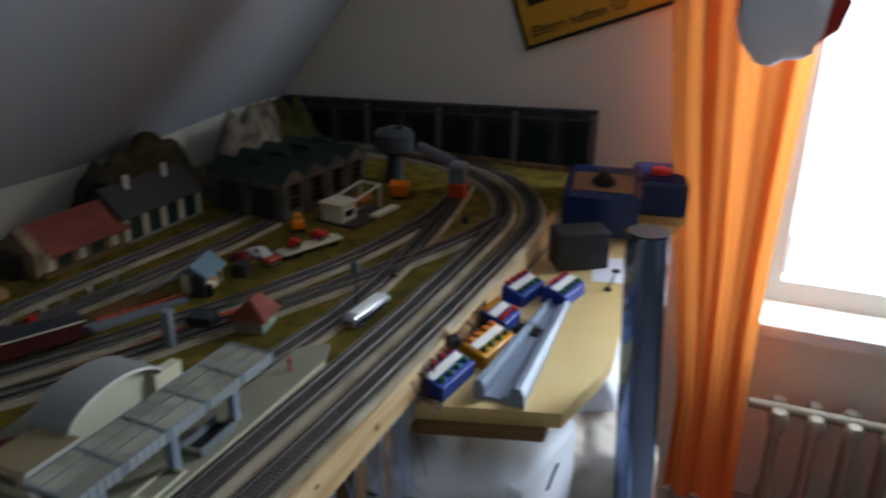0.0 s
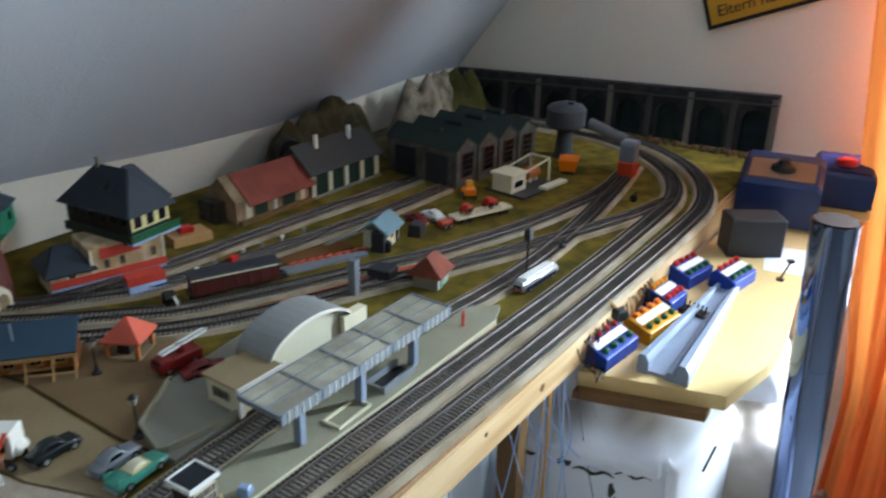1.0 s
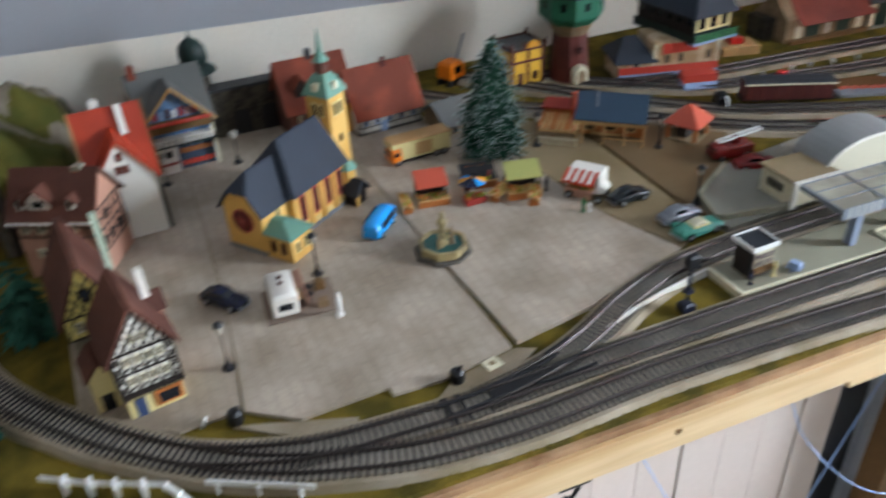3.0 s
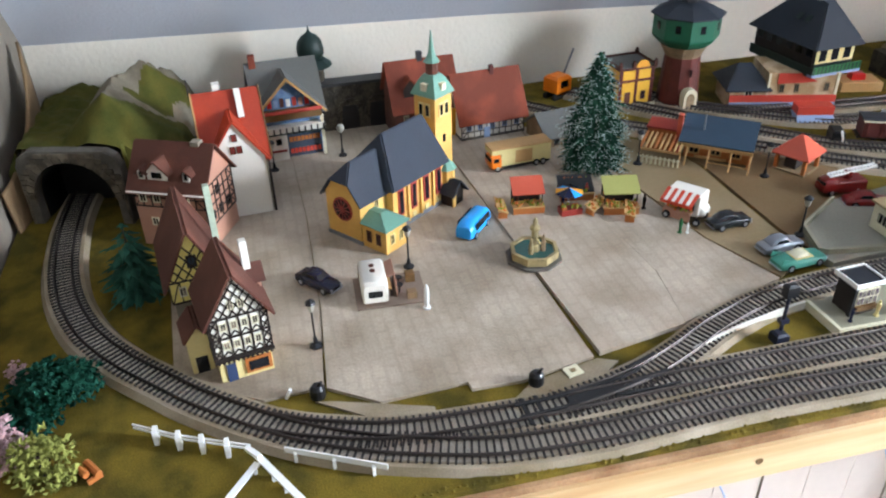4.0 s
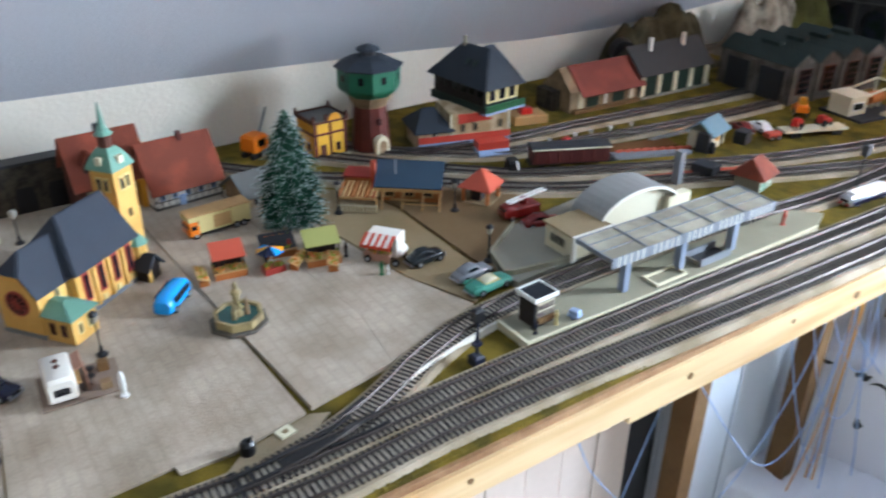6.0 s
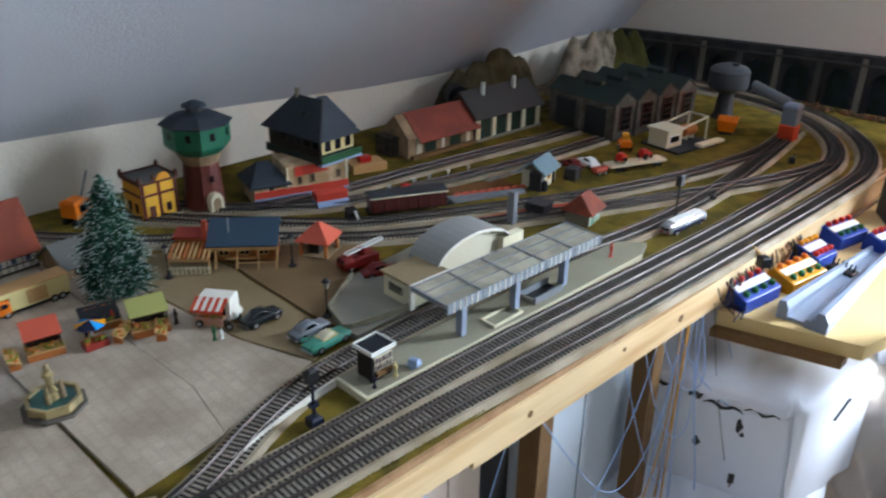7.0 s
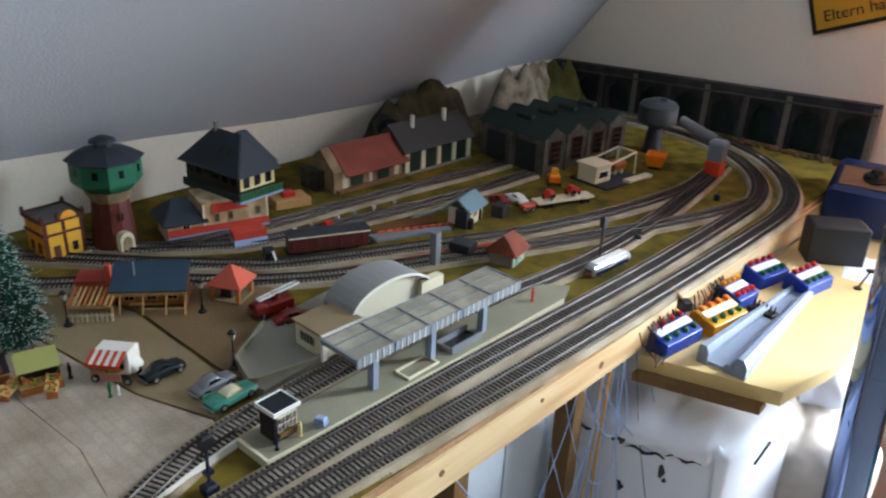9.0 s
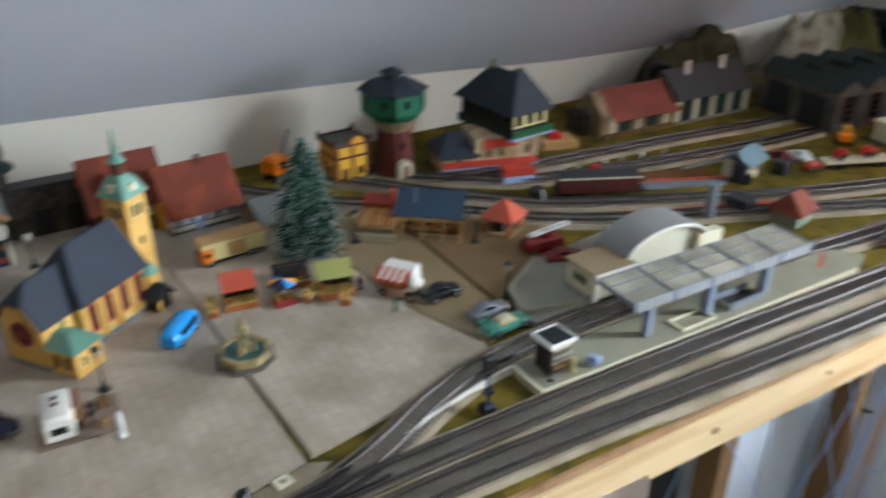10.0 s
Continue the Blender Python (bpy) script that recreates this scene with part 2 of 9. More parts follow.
def printed(m, scale, joint):
    """Prints a fine paving pattern over a card."""
    nt = m.node_tree
    b = nt.nodes["Principled BSDF"]
    src = b.inputs["Base Color"].links[0].from_socket
    tc, br, mx = nt.nodes.new("ShaderNodeTexCoord"), nt.nodes.new("ShaderNodeTexBrick"), nt.nodes.new("ShaderNodeMix")
    br.inputs["Scale"].default_value, br.inputs["Mortar Size"].default_value, br.inputs["Mortar Smooth"].default_value = scale, 0.05, 0.6
    br.inputs["Color1"].default_value, br.inputs["Color2"].default_value, br.inputs["Mortar"].default_value = (1.05, 1.05, 1.05, 1), (0.965, 0.965, 0.965, 1), (joint, joint, joint, 1)
    mx.data_type, mx.blend_type = "RGBA", "MULTIPLY"
    mx.inputs["Factor"].default_value = 1.0
    nt.links.new(tc.outputs["Object"], br.inputs["Vector"])
    nt.links.new(src, mx.inputs["A"])
    nt.links.new(br.outputs["Color"], mx.inputs["B"])
    nt.links.new(mx.outputs["Result"], b.inputs["Base Color"])


printed(COBBLE, 21, 0.93)
BROWNCARD = mat("brown_card", "7f6848", 0.8, grain=260, vary=0.12, bump=0.2, second="6d5638", mix=(0.3, 0.7), stain=9)
TANCARD = mat("tan_card", "938266", 0.8, grain=260, vary=0.12, bump=0.2, second="83704f", mix=(0.3, 0.7), stain=9)
BED = mat("cork_bed", "a89b88", 0.9, grain=700, vary=0.3, bump=0.6, second="85775f", mix=(0.35, 0.65), stain=16)
BEDTOP = mat("ballast", "c2b8a8", 0.75, grain=900, vary=0.45, bump=0.9, stain=20)
TIE = mat("dark_ties", "332d29", 0.30, grain=500, vary=0.3, per_object=0.2)
RAIL = mat("rail_steel", "5a5350", 0.45, metal=0.9, grain=400, vary=0.25, bump=0.05, stain=30)
PLAT = mat("platform_card", "9c9884", 0.6, grain=300, vary=0.1, bump=0.2, second="827d6a", mix=(0.3, 0.7), stain=10)
CONCRETE = mat("concrete_card", "8b877a", 0.85, grain=400, vary=0.12, bump=0.3, stain=12)
PINE = mat("pale_pine", "dac29a", 0.55, grain=160, vary=0.10, bump=0.12, second="c09d70", mix=(0.40, 0.62), stain=34, stretch=(1.0, 0.09, 1.0))
RAWEDGE = mat("raw_chipboard_edge", "b08e6c", 0.9, grain=420, vary=0.30, bump=0.6, second="8f6c4c", mix=(0.36, 0.64), stain=30)
CHIP = mat("plywood", "e0c896", 0.45, grain=120, vary=0.06, bump=0.08, second="d6bb84", mix=(0.35, 0.7), stain=6)
OLDWOOD = mat("old_wood", "7a5c36", 0.7, grain=120, vary=0.25, bump=0.2, stain=14)
CHROME = mat("chrome", "7a87a6", 0.06, metal=1.0, grain=200, vary=0.04, bump=0.0, stain=12)
BLACK = mat("black_plastic", "17171a", 0.45, grain=300, vary=0.15, bump=0.05)
DARKGREY = mat("dark_grey_plastic", "35363a", 0.5, grain=300, vary=0.12, bump=0.05)
BLUEPL = mat("blue_plastic", "12409c", 0.45, grain=300, vary=0.1, bump=0.04)
NAVYPL = mat("navy_transformer_enamel", "1b2f60", 0.35, grain=300, vary=0.12, bump=0.04)
YELPL = mat("yellow_plastic", "d99a14", 0.35, grain=300, vary=0.08, bump=0.04)
REDPL = mat("red_plastic", "c02a22", 0.35, grain=300, vary=0.1, bump=0.04)
GREENPL = mat("green_plastic", "1d6a3c", 0.4, grain=300, vary=0.1, bump=0.04)
WHITEPL = mat("white_plastic", "e6e6e2", 0.4, grain=300, vary=0.05, bump=0.04)
GREYPL = mat("blue_grey_plastic", "8d97a8", 0.45, grain=300, vary=0.06, bump=0.04)
STEELGREY = mat("grey_painted_plastic", "7d8187", 0.5, grain=300, vary=0.1, bump=0.05)
CREAM = mat("cream_wall", "d8c890", 0.6, grain=400, vary=0.08, bump=0.1, stain=25)
CREAMPALE = mat("pale_cream_wall", "d6cfb4", 0.6, grain=400, vary=0.08, bump=0.1, stain=25)
CHURCHY = mat("yellow_church_wall", "dcb46a", 0.6, grain=400, vary=0.07, bump=0.1, second="cfa55a", stain=20)
SLATE = mat("slate_roof", "353c47", 0.72, grain=650, vary=0.2, bump=0.4, stain=25)
DARKSLATE = mat("dark_slate_roof", "2d353f", 0.65, grain=650, vary=0.25, bump=0.4, stain=25)
BLUEROOF = mat("blue_felt_roof", "2f4658", 0.55, grain=500, vary=0.15, bump=0.3, stain=20)
LIGHTBLUE = mat("pale_blue_roof", "76909a", 0.55, grain=500, vary=0.12, bump=0.3, stain=20)
REDTILE = mat("red_tile_roof", "8c442c", 0.75, grain=650, vary=0.22, bump=0.6, second="763823", stain=22)
ORANGETILE = mat("orange_tile_roof", "b0401f", 0.55, grain=650, vary=0.2, bump=0.6, second="a03a20", stain=22)
BROWNTILE = mat("brown_tile_roof", "683f30", 0.75, grain=650, vary=0.25, bump=0.6, second="583225", stain=22)
SALMON = mat("salmon_roof", "c05a42", 0.5, grain=500, vary=0.1, bump=0.2, stain=20)
GREYSHINGLE = mat("grey_shingle_roof", "6a6a66", 0.6, grain=600, vary=0.2, bump=0.6, stain=22)
COPPER = mat("copper_green", "719c8b", 0.5, grain=400, vary=0.15, bump=0.2, stain=25)
TOWERGREEN = mat("tank_green", "1f6b50", 0.45, grain=400, vary=0.12, bump=0.1, stain=20)
DARKGREEN = mat("dark_green_paint", "1c332e", 0.5, grain=400, vary=0.15, bump=0.1, stain=20)
ROOFGREEN = mat("dark_green_felt", "2c3a36", 0.6, grain=500, vary=0.2, bump=0.3, stain=20)
BRICK = mat("brick_red_plastic", "6a2f24", 0.6, grain=520, vary=0.25, bump=0.4, second="5c281f", stain=28)
STONE = mat("grey_stone_wall", "6d6860", 0.8, grain=380, vary=0.3, bump=0.8, second="5a554d", stain=36)
DARKSTONE = mat("dark_stone_wall", "4e473c", 0.85, grain=360, vary=0.45, bump=1.0, second="332e27", mix=(0.42, 0.58), stain=90)
TANSTONE = mat("tan_stone_wall", "9a8468", 0.8, grain=380, vary=0.3, bump=0.8, second="857056", stain=36)
TIMBER = mat("dark_timber", "2b211c", 0.6, grain=500, vary=0.2, bump=0.1)
PLASTERW = mat("white_model_wall", "dedad0", 0.65, grain=400, vary=0.06, bump=0.1, stain=25)
YELPLASTER = mat("yellow_model_wall", "e6d684", 0.65, grain=400, vary=0.08, bump=0.1, stain=25)
OCHRE = mat("ochre_wall", "d59a2e", 0.6, grain=400, vary=0.1, bump=0.1, stain=25)
PINKWALL = mat("dusty_pink_wall", "b58a76", 0.65, grain=400, vary=0.1, bump=0.1, stain=25)
GREYWALL = mat("grey_beige_card_wall", "8d8676", 0.75, grain=300, vary=0.08, bump=0.15, stain=20)
WOODORANGE = mat("orange_wood", "b5713a", 0.6, grain=200, vary=0.2, bump=0.15, stain=25)
TANWOOD = mat("tan_wood", "c09a68", 0.6, grain=200, vary=0.15, bump=0.15, stain=25)
PANE = mat("dark_pane", "20242a", 0.15, grain=200, vary=0.1, bump=0.0)
PANEBLUE = mat("blue_grey_pane", "4a5563", 0.15, grain=200, vary=0.1, bump=0.0)
TRIMRED = mat("red_trim", "9c3a30", 0.5, grain=300, vary=0.1, bump=0.05)
STRIPERED = mat("red_band", "c24a3a", 0.5, grain=300, vary=0.08, bump=0.05)
STRIPEBLUE = mat("pale_blue_band", "93a6c4", 0.5, grain=300, vary=0.08, bump=0.05)
DOORGREEN = mat("door_green", "22382c", 0.5, grain=300, vary=0.15, bump=0.1)
DOORBLUE = mat("door_blue", "3c4c6c", 0.5, grain=300, vary=0.1, bump=0.05)
BUSBLUE = mat("sky_blue_lacquer", "2aa0e4", 0.25, grain=300, vary=0.04, bump=0.02)
CARNAVY = mat("navy_lacquer", "1a1f3c", 0.2, grain=300, vary=0.08, bump=0.02)
CARBLACK = mat("dark_green_grey_lacquer", "23282a", 0.25, grain=300, vary=0.08, bump=0.02)
CARSILVER = mat("silver_lacquer", "84878c", 0.3, metal=0.3, grain=300, vary=0.06, bump=0.02)
CARMINT = mat("mint_lacquer", "4f9482", 0.3, grain=300, vary=0.05, bump=0.02)
CARRED = mat("deep_red_lacquer", "7c1f1c", 0.3, grain=300, vary=0.1, bump=0.02)
CARORANGE = mat("orange_lacquer", "e8821a", 0.35, grain=300, vary=0.06, bump=0.02)
TYRE = mat("tyre_black", "141414", 0.8, grain=400, vary=0.2, bump=0.1)
SILVER = mat("silver_paint", "b9bcc0", 0.3, metal=0.7, grain=300, vary=0.08, bump=0.02)
LEAFFIR = mat("fir_needles", "2c5340", 0.9, grain=900, vary=0.5, bump=0.6, second="1f3a2e", mix=(0.4, 0.6), stain=60, spec=0.1)
SNOW = mat("snow_flock", "b9c8c4", 0.9, grain=900, vary=0.2, bump=0.4)
LEAFPALE = mat("pale_lichen", "8f9150", 0.9, grain=700, vary=0.4, bump=0.8, stain=40, spec=0.1)
LEAFPINK = mat("pink_blossom", "c2a2a4", 0.9, grain=700, vary=0.3, bump=0.8, stain=60, spec=0.1)
BARK = mat("bark", "4a3a2a", 0.9, grain=300, vary=0.4, bump=0.8)
LAMPGLASS = mat("frosted_lamp_glass", "a09c90", 0.3, grain=200, vary=0.05, bump=0.0)
SIGNYEL = mat("sign_yellow_enamel", "c79a2c", 0.4, grain=200, vary=0.06, bump=0.03, stain=8)
SIGNBLACK = mat("sign_black", "241c10", 0.5, grain=200, vary=0.1, bump=0.0)
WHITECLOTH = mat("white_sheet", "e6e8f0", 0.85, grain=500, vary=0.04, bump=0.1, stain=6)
# off-white cloth toned darker, so its colour carries the pile's shade
SHADECLOTH = mat("off_white_cloth_shaded", "c4bab0", 0.9, grain=500, vary=0.06, bump=0.15, stain=6)
CABINET = mat("grey_blue_cabinet", "c6ced8", 0.6, grain=200, vary=0.05, bump=0.03, stain=5)
PAPER = mat("pinkish_white_paper", "d4c7be", 0.8, grain=120, vary=0.05, bump=0.05, stain=5)
CARDBOARD = mat("corrugated_cardboard", "8d7456", 0.85, grain=200, vary=0.12, bump=0.2, stain=10)
RADIATOR = mat("radiator_enamel", "8e8474", 0.4, grain=200, vary=0.05, bump=0.03, stain=8)
REDCLOTH = mat("red_cloth", "b0342c", 0.85, grain=400, vary=0.1, bump=0.15)
TEALCLOTH = mat("teal_plastic", "1f9aa8", 0.4, grain=300, vary=0.05, bump=0.03)
BLUEWIRE = mat("blue_wire", "a3bfe8", 0.5, grain=300, vary=0.1, bump=0.0)
YELWIRE = mat("yellow_wire", "d8a458", 0.5, grain=300, vary=0.1, bump=0.0)
REDWIRE = mat("brown_red_wire", "6a2a22", 0.5, grain=300, vary=0.1, bump=0.0)
AWNING = mat("olive_awning", "a0a060", 0.7, grain=400, vary=0.08, bump=0.1)
FRUIT = mat("fruit_colours", "c06a28", 0.7, grain=260, vary=0.5, bump=0.4, second="7a8a2a", mix=(0.45, 0.55), stain=170)
COVERS = mat("magazine_covers", "8a8478", 0.5, grain=600, vary=0.5, bump=0.0, second="5a4a52", mix=(0.45, 0.55), stain=160)


def curtain_cloth():
    m = mat("orange_curtain", "c66f34", 0.85, grain=600, vary=0.06, bump=0.1, stain=8)
    nt = m.node_tree
    t, mix = nt.nodes.new("ShaderNodeBsdfTranslucent"), nt.nodes.new("ShaderNodeMixShader")
    t.inputs[0].default_value = (*lin("e68c44"), 1)
    mix.inputs[0].default_value = 0.17
    nt.links.new(nt.nodes["Principled BSDF"].outputs[0], mix.inputs[1])
    nt.links.new(t.outputs[0], mix.inputs[2])
    nt.links.new(mix.outputs[0], nt.nodes["Material Output"].inputs[0])
    return m


CURTAIN = curtain_cloth()


def clear_glass():
    m = bpy.data.materials.new("window_glass")
    m.use_nodes = True
    b = m.node_tree.nodes["Principled BSDF"]
    b.inputs["Transmission Weight"].default_value, b.inputs["Roughness"].default_value, b.inputs["IOR"].default_value = 1.0, 0.0, 1.45
    return m


GLASS = clear_glass()


def daylight_haze():
    m = bpy.data.materials.new("overcast_sky_backdrop")
    m.use_nodes = True
    nt = m.node_tree
    e = nt.nodes.new("ShaderNodeEmission")
    e.inputs[0].default_value, e.inputs[1].default_value = (0.95, 0.98, 1.0, 1), 6.0
    nt.links.new(e.outputs[0], nt.nodes["Material Output"].inputs[0])
    return m


HAZE = daylight_haze()

# ---- the room ----
XB, YE, YL, XR, ZF = -1.13, 1.64, -0.53, 2.2, -0.78      # knee wall, gable wall, short wall, room side, floor
EDGE = [(-0.53, 0.130), (-0.2, 0.120), (0.06, 0.113), (0.5, 0.096), (0.77, 0.080), (0.97, 0.076), (1.14, 0.080), (1.42, 0.096), (1.64, 0.096)]
ZC, SLOPE = 1.55, 1.23
solid("floor", K().box(XB - 0.1, XR, -2.2, YE + 0.1, ZF - 0.05, ZF), FLOOR, "grey carpet floor of the attic room", "floor", kind="structure")
def ribbon(rows):
    """One closed sheet: each row of the section has the same four corners."""
    k = K()
    for r in rows:
        k.v += r
    n = len(rows)
    for i in range(n - 1):
        for j in range(4):
            k.f.append((4 * i + j, 4 * i + (j + 1) % 4, 4 * i + 4 + (j + 1) % 4, 4 * i + 4 + j))
    k.f += [(3, 2, 1, 0), (4 * n - 4, 4 * n - 3, 4 * n - 2, 4 * n - 1)]
    return k


solid("wall_knee", ribbon([[(XB, y, ZF), (XB, y, z), (XB - 0.1, y, z), (XB - 0.1, y, ZF)] for y, z in EDGE]), WALL, "low white plastered knee wall under the roof slope", "wall", kind="structure")
run = (ZC - 0.1) / SLOPE
solid("ceiling_slope", ribbon([[(XB, y, z), (XB + run, y, ZC), (XB + run - 0.08, y, ZC + 0.06), (XB - 0.08, y, z + 0.06)] for y, z in EDGE]), CEIL, "white papered sloping attic ceiling", "ceiling", kind="structure")
# unseen lid over the room that keeps the sky's light out
solid("ceiling", K().box(XB + run, XR, -2.2, YE + 0.1, ZC, ZC + 0.08), CEIL, "unseen flat white ceiling that closes the attic above", "ceiling", kind="structure")
# gable wall with the window opening
WX0, WX1, WZ0, WZ1 = 0.02, 0.47, -0.275, 0.95
k = K()
for y in (YE, YE + 0.18):
    k.v += [(XB - 0.1, y, ZF), (XR, y, ZF), (XR, y, ZC), (XB - 0.1, y, ZC), (WX0, y, WZ0), (WX1, y, WZ0), (WX1, y, WZ1), (WX0, y, WZ1)]
for i in range(4):
    j = (i + 1) % 4
    k.f += [(i, j, 4 + j, 4 + i), (8 + j, 8 + i, 12 + i, 12 + j), (4 + i, 4 + j, 12 + j, 12 + i), (i, 8 + i, 8 + j, j)]
solid("wall_gable", k, GABLE, "warm white plastered gable wall with a window", "wall", kind="structure")
# closing walls, mostly unseen, toned to set how much light bounces back
solid("wall_short", K().box(XB - 0.1, -0.2, YL - 0.1, YL, ZF, ZC), DIMWALL, "plain wall at the short end of the layout, toned dim to cut bounced light", "wall", kind="structure")
solid("wall_back", K().box(-0.2, XR, -2.3, -2.2, ZF, ZC), DIMWALL, "unseen wall that closes the room's end, toned dim to cut bounced light", "wall", kind="structure")
solid("wall_return", K().box(-0.3, -0.2, -2.3, YL - 0.1, ZF, ZC), DIMWALL, "unseen return wall that closes the room, toned dim to cut bounced light", "wall", kind="structure")
solid("wall_side", K().box(XR, XR + 0.1, -2.3, YE + 0.1, ZF, ZC), WALL, "unseen side wall that closes the attic room, white to return light", "wall", kind="structure")

win = thing("window_1", 0, YE, 0, 0, "white painted window with a roller blind of bright daylight", "window", kind="structure")
k = K()
for a, b, c, d in ((WX0, WX0 + 0.05, WZ0, WZ1), (WX1 - 0.05, WX1, WZ0, WZ1), (WX0 + 0.05, WX1 - 0.05, WZ0, WZ0 + 0.05), (WX0 + 0.05, WX1 - 0.05, WZ1 - 0.05, WZ1)):
    k.box(a, b, 0.08, 0.13, c, d)
part("window_frame", k, WHITEPL, win)
pane = part("pane", K().box(WX0 + 0.05, WX1 - 0.05, 0.103, 0.107, WZ0 + 0.05, WZ1 - 0.05), GLASS, win)
pane.visible_shadow = False
part("window_sill", K().box(WX0 + 0.01, WX1 + 0.05, -0.045, 0.08, WZ0 - 0.03, WZ0 - 0.002, 0.004), WHITEPL, win, "white painted window sill")
solid("backdrop", K().box(-2.5, 6.0, 4.0, 4.02, -2.0, 4.0), HAZE, "bright overcast sky outside the window", "sky", kind="structure")

rad = thing("radiator", 0.10, YE - 0.015, 0.03, 0, "old cream ribbed cast-iron radiator under the window", "radiator")
for i in range(11):
    k = K()
    x = 0.07 * i
    k.lathe(x, -0.05, [(0.010, -0.75), (0.017, -0.74), (0.017, -0.70), (0.011, -0.68), (0.011, -0.52), (0.018, -0.50), (0.020, -0.475), (0.014, -0.462), (0.004, -0.458)], 10)
    k.lathe(x, -0.105, [(0.010, -0.75), (0.017, -0.74), (0.017, -0.70), (0.011, -0.68), (0.011, -0.52), (0.018, -0.50), (0.020, -0.475), (0.014, -0.462), (0.004, -0.458)], 10)
    k.box(x - 0.012, x + 0.012, -0.105, -0.05, -0.50, -0.47)
    part("rib", k, RADIATOR, rad, smooth=True)
part("pipe", K().rod((-0.06, -0.07, -0.475), (0.72, -0.07, -0.475), 0.012, 10).rod((-0.06, -0.07, -0.72), (0.72, -0.07, -0.72), 0.012, 10), RADIATOR, rad, smooth=True)
valve = thing("radiator_valve", -0.085, YE - 0.09, -0.425, 0, "white radiator valve knob on an upright heating pipe", "valve")
part("knob", K().lathe(0, 0, [(0.012, -0.02), (0.022, -0.016), (0.024, 0.0), (0.018, 0.008), (0.010, 0.012), (0.012, 0.018), (0.016, 0.022), (0.012, 0.028)], 14), WHITEPL, valve, smooth=True)
part("pipe", K().rod((0, 0, -0.02), (0, 0, -0.355), 0.009, 10), RADIATOR, valve, smooth=True)

# the gathered curtain, drawn in towards its foot
k = K()
rows, cols = 30, 64
for j in range(rows + 1):
    v = j / rows
    z = 0.95 - 1.62 * v
    pinch = max(0.0, min(1.0, (v - 0.30) / 0.55))
    x0 = -0.217 + 0.11 * pinch
    x1 = 0.047 - 0.02 * pinch + 0.02 * max(0.0, v - 0.5)
    for i in range(cols + 1):
        u = i / cols
        fold = math.sin(u * 15 + 0.9 * math.sin(v * 3)) * 0.9 + math.sin(u * 34 + 1.7 + v * 2.2) * 0.28 + 0.5 * math.sin(u * 6 + v * 2.5)
        k.v.append((x0 + (x1 - x0) * u + 0.004 * math.sin(v * 9 + u * 5), YE - 0.140 + 0.021 * fold * (1 - 0.3 * pinch) - 0.01 * u, z))
k.f = [(j * (cols + 1) + i, j * (cols + 1) + i + 1, (j + 1) * (cols + 1) + i + 1, (j + 1) * (cols + 1) + i) for j in range(rows) for i in range(cols)]
solid("curtain", k, CURTAIN, "long orange curtain gathered beside the bright window", "curtain", smooth=True)

cap = thing("hanging_cloth", -0.020, YE - 0.26, 0.352, 0, "white cloth cap with a red rim hanging by the curtain", "cloth")
cap.scale = (0.74, 0.74, 0.85)
k = K()
prof = [(0.012, -0.085), (0.045, -0.078), (0.072, -0.055), (0.084, -0.02), (0.088, 0.03), (0.086, 0.1)]
k.lathe(0, 0, prof, 20)
for i, (x, y, z) in enumerate(k.v):
    k.v[i] = (x + 0.008 * math.sin(5 * y / 0.03 + z * 40), y * 0.6, z + 0.010 * math.sin(x * 70))
part("crown", k, WHITECLOTH, cap, smooth=True)
k = K()
k.slab([(0.075, 0, -0.05), (0.12, 0.01, -0.02), (0.135, 0.01, 0.03), (0.09, 0, 0.06)], 0.006)
part("rim", k, REDCLOTH, cap, "red cloth rim")
k = K()
k.slab([(-0.095, 0, 0.1), (-0.09, -0.005, 0.0), (-0.066, -0.005, -0.05), (-0.075, 0, 0.09)], 0.006)
part("rim", k, REDCLOTH, cap, "red cloth rim")

# enamel warning sign, hung aslant
sg = new("warning_sign")
tagged(sg, "yellow enamel warning sign with black border, hung aslant", "sign")
sg.matrix_world = Matrix.Translation((-0.510, YE - 0.006, 0.240)) @ Matrix.Rotation(radians(-20), 4, "Y")
part("plate", K().box(0, 0.36, -0.002, 0.004, 0, 0.24), SIGNYEL, sg)
k = K()
for a, b, c, d in ((0, 0.36, 0, 0.008), (0, 0.36, 0.232, 0.24), (0, 0.008, 0.008, 0.232), (0.352, 0.36, 0.008, 0.232)):
    k.box(a, b, -0.004, -0.002, c, d)
part("border", k, SIGNBLACK, sg)


def lettering(text, size, parent, m, material, name="lettering"):
    c = bpy.data.curves.new(name, "FONT")
    c.body, c.size, c.extrude = text, size, 0.0004
    c.materials.append(material)
    o = new(name, c)
    o.parent = parent
    o.matrix_basis = m
    return o


lettering("Eltern haften für", 0.0315, sg, pose(0.024, -0.0026, 0.022, 90), SIGNBLACK)
k = K()
for a, b in ((0.03, 0.12), (0.135, 0.22), (0.235, 0.33)):
    k.box(a, b, -0.0026, -0.002, 0.085, 0.107)
part("lettering_bar", k, SIGNBLACK, sg)

# ---- the layout board ----
def front(y):
    """The board's front edge, which runs a little aslant."""
    return -0.374 + 0.019 * y


def strip(k, y0, y1, d0, d1, z0, z1):
    """A bar along the front edge, between the distances d0 and d1 from it."""
    return k.prism([(front(y0) + d0, y0), (front(y0) + d1, y0), (front(y1) + d1, y1), (front(y1) + d0, y1)], z0, z1)


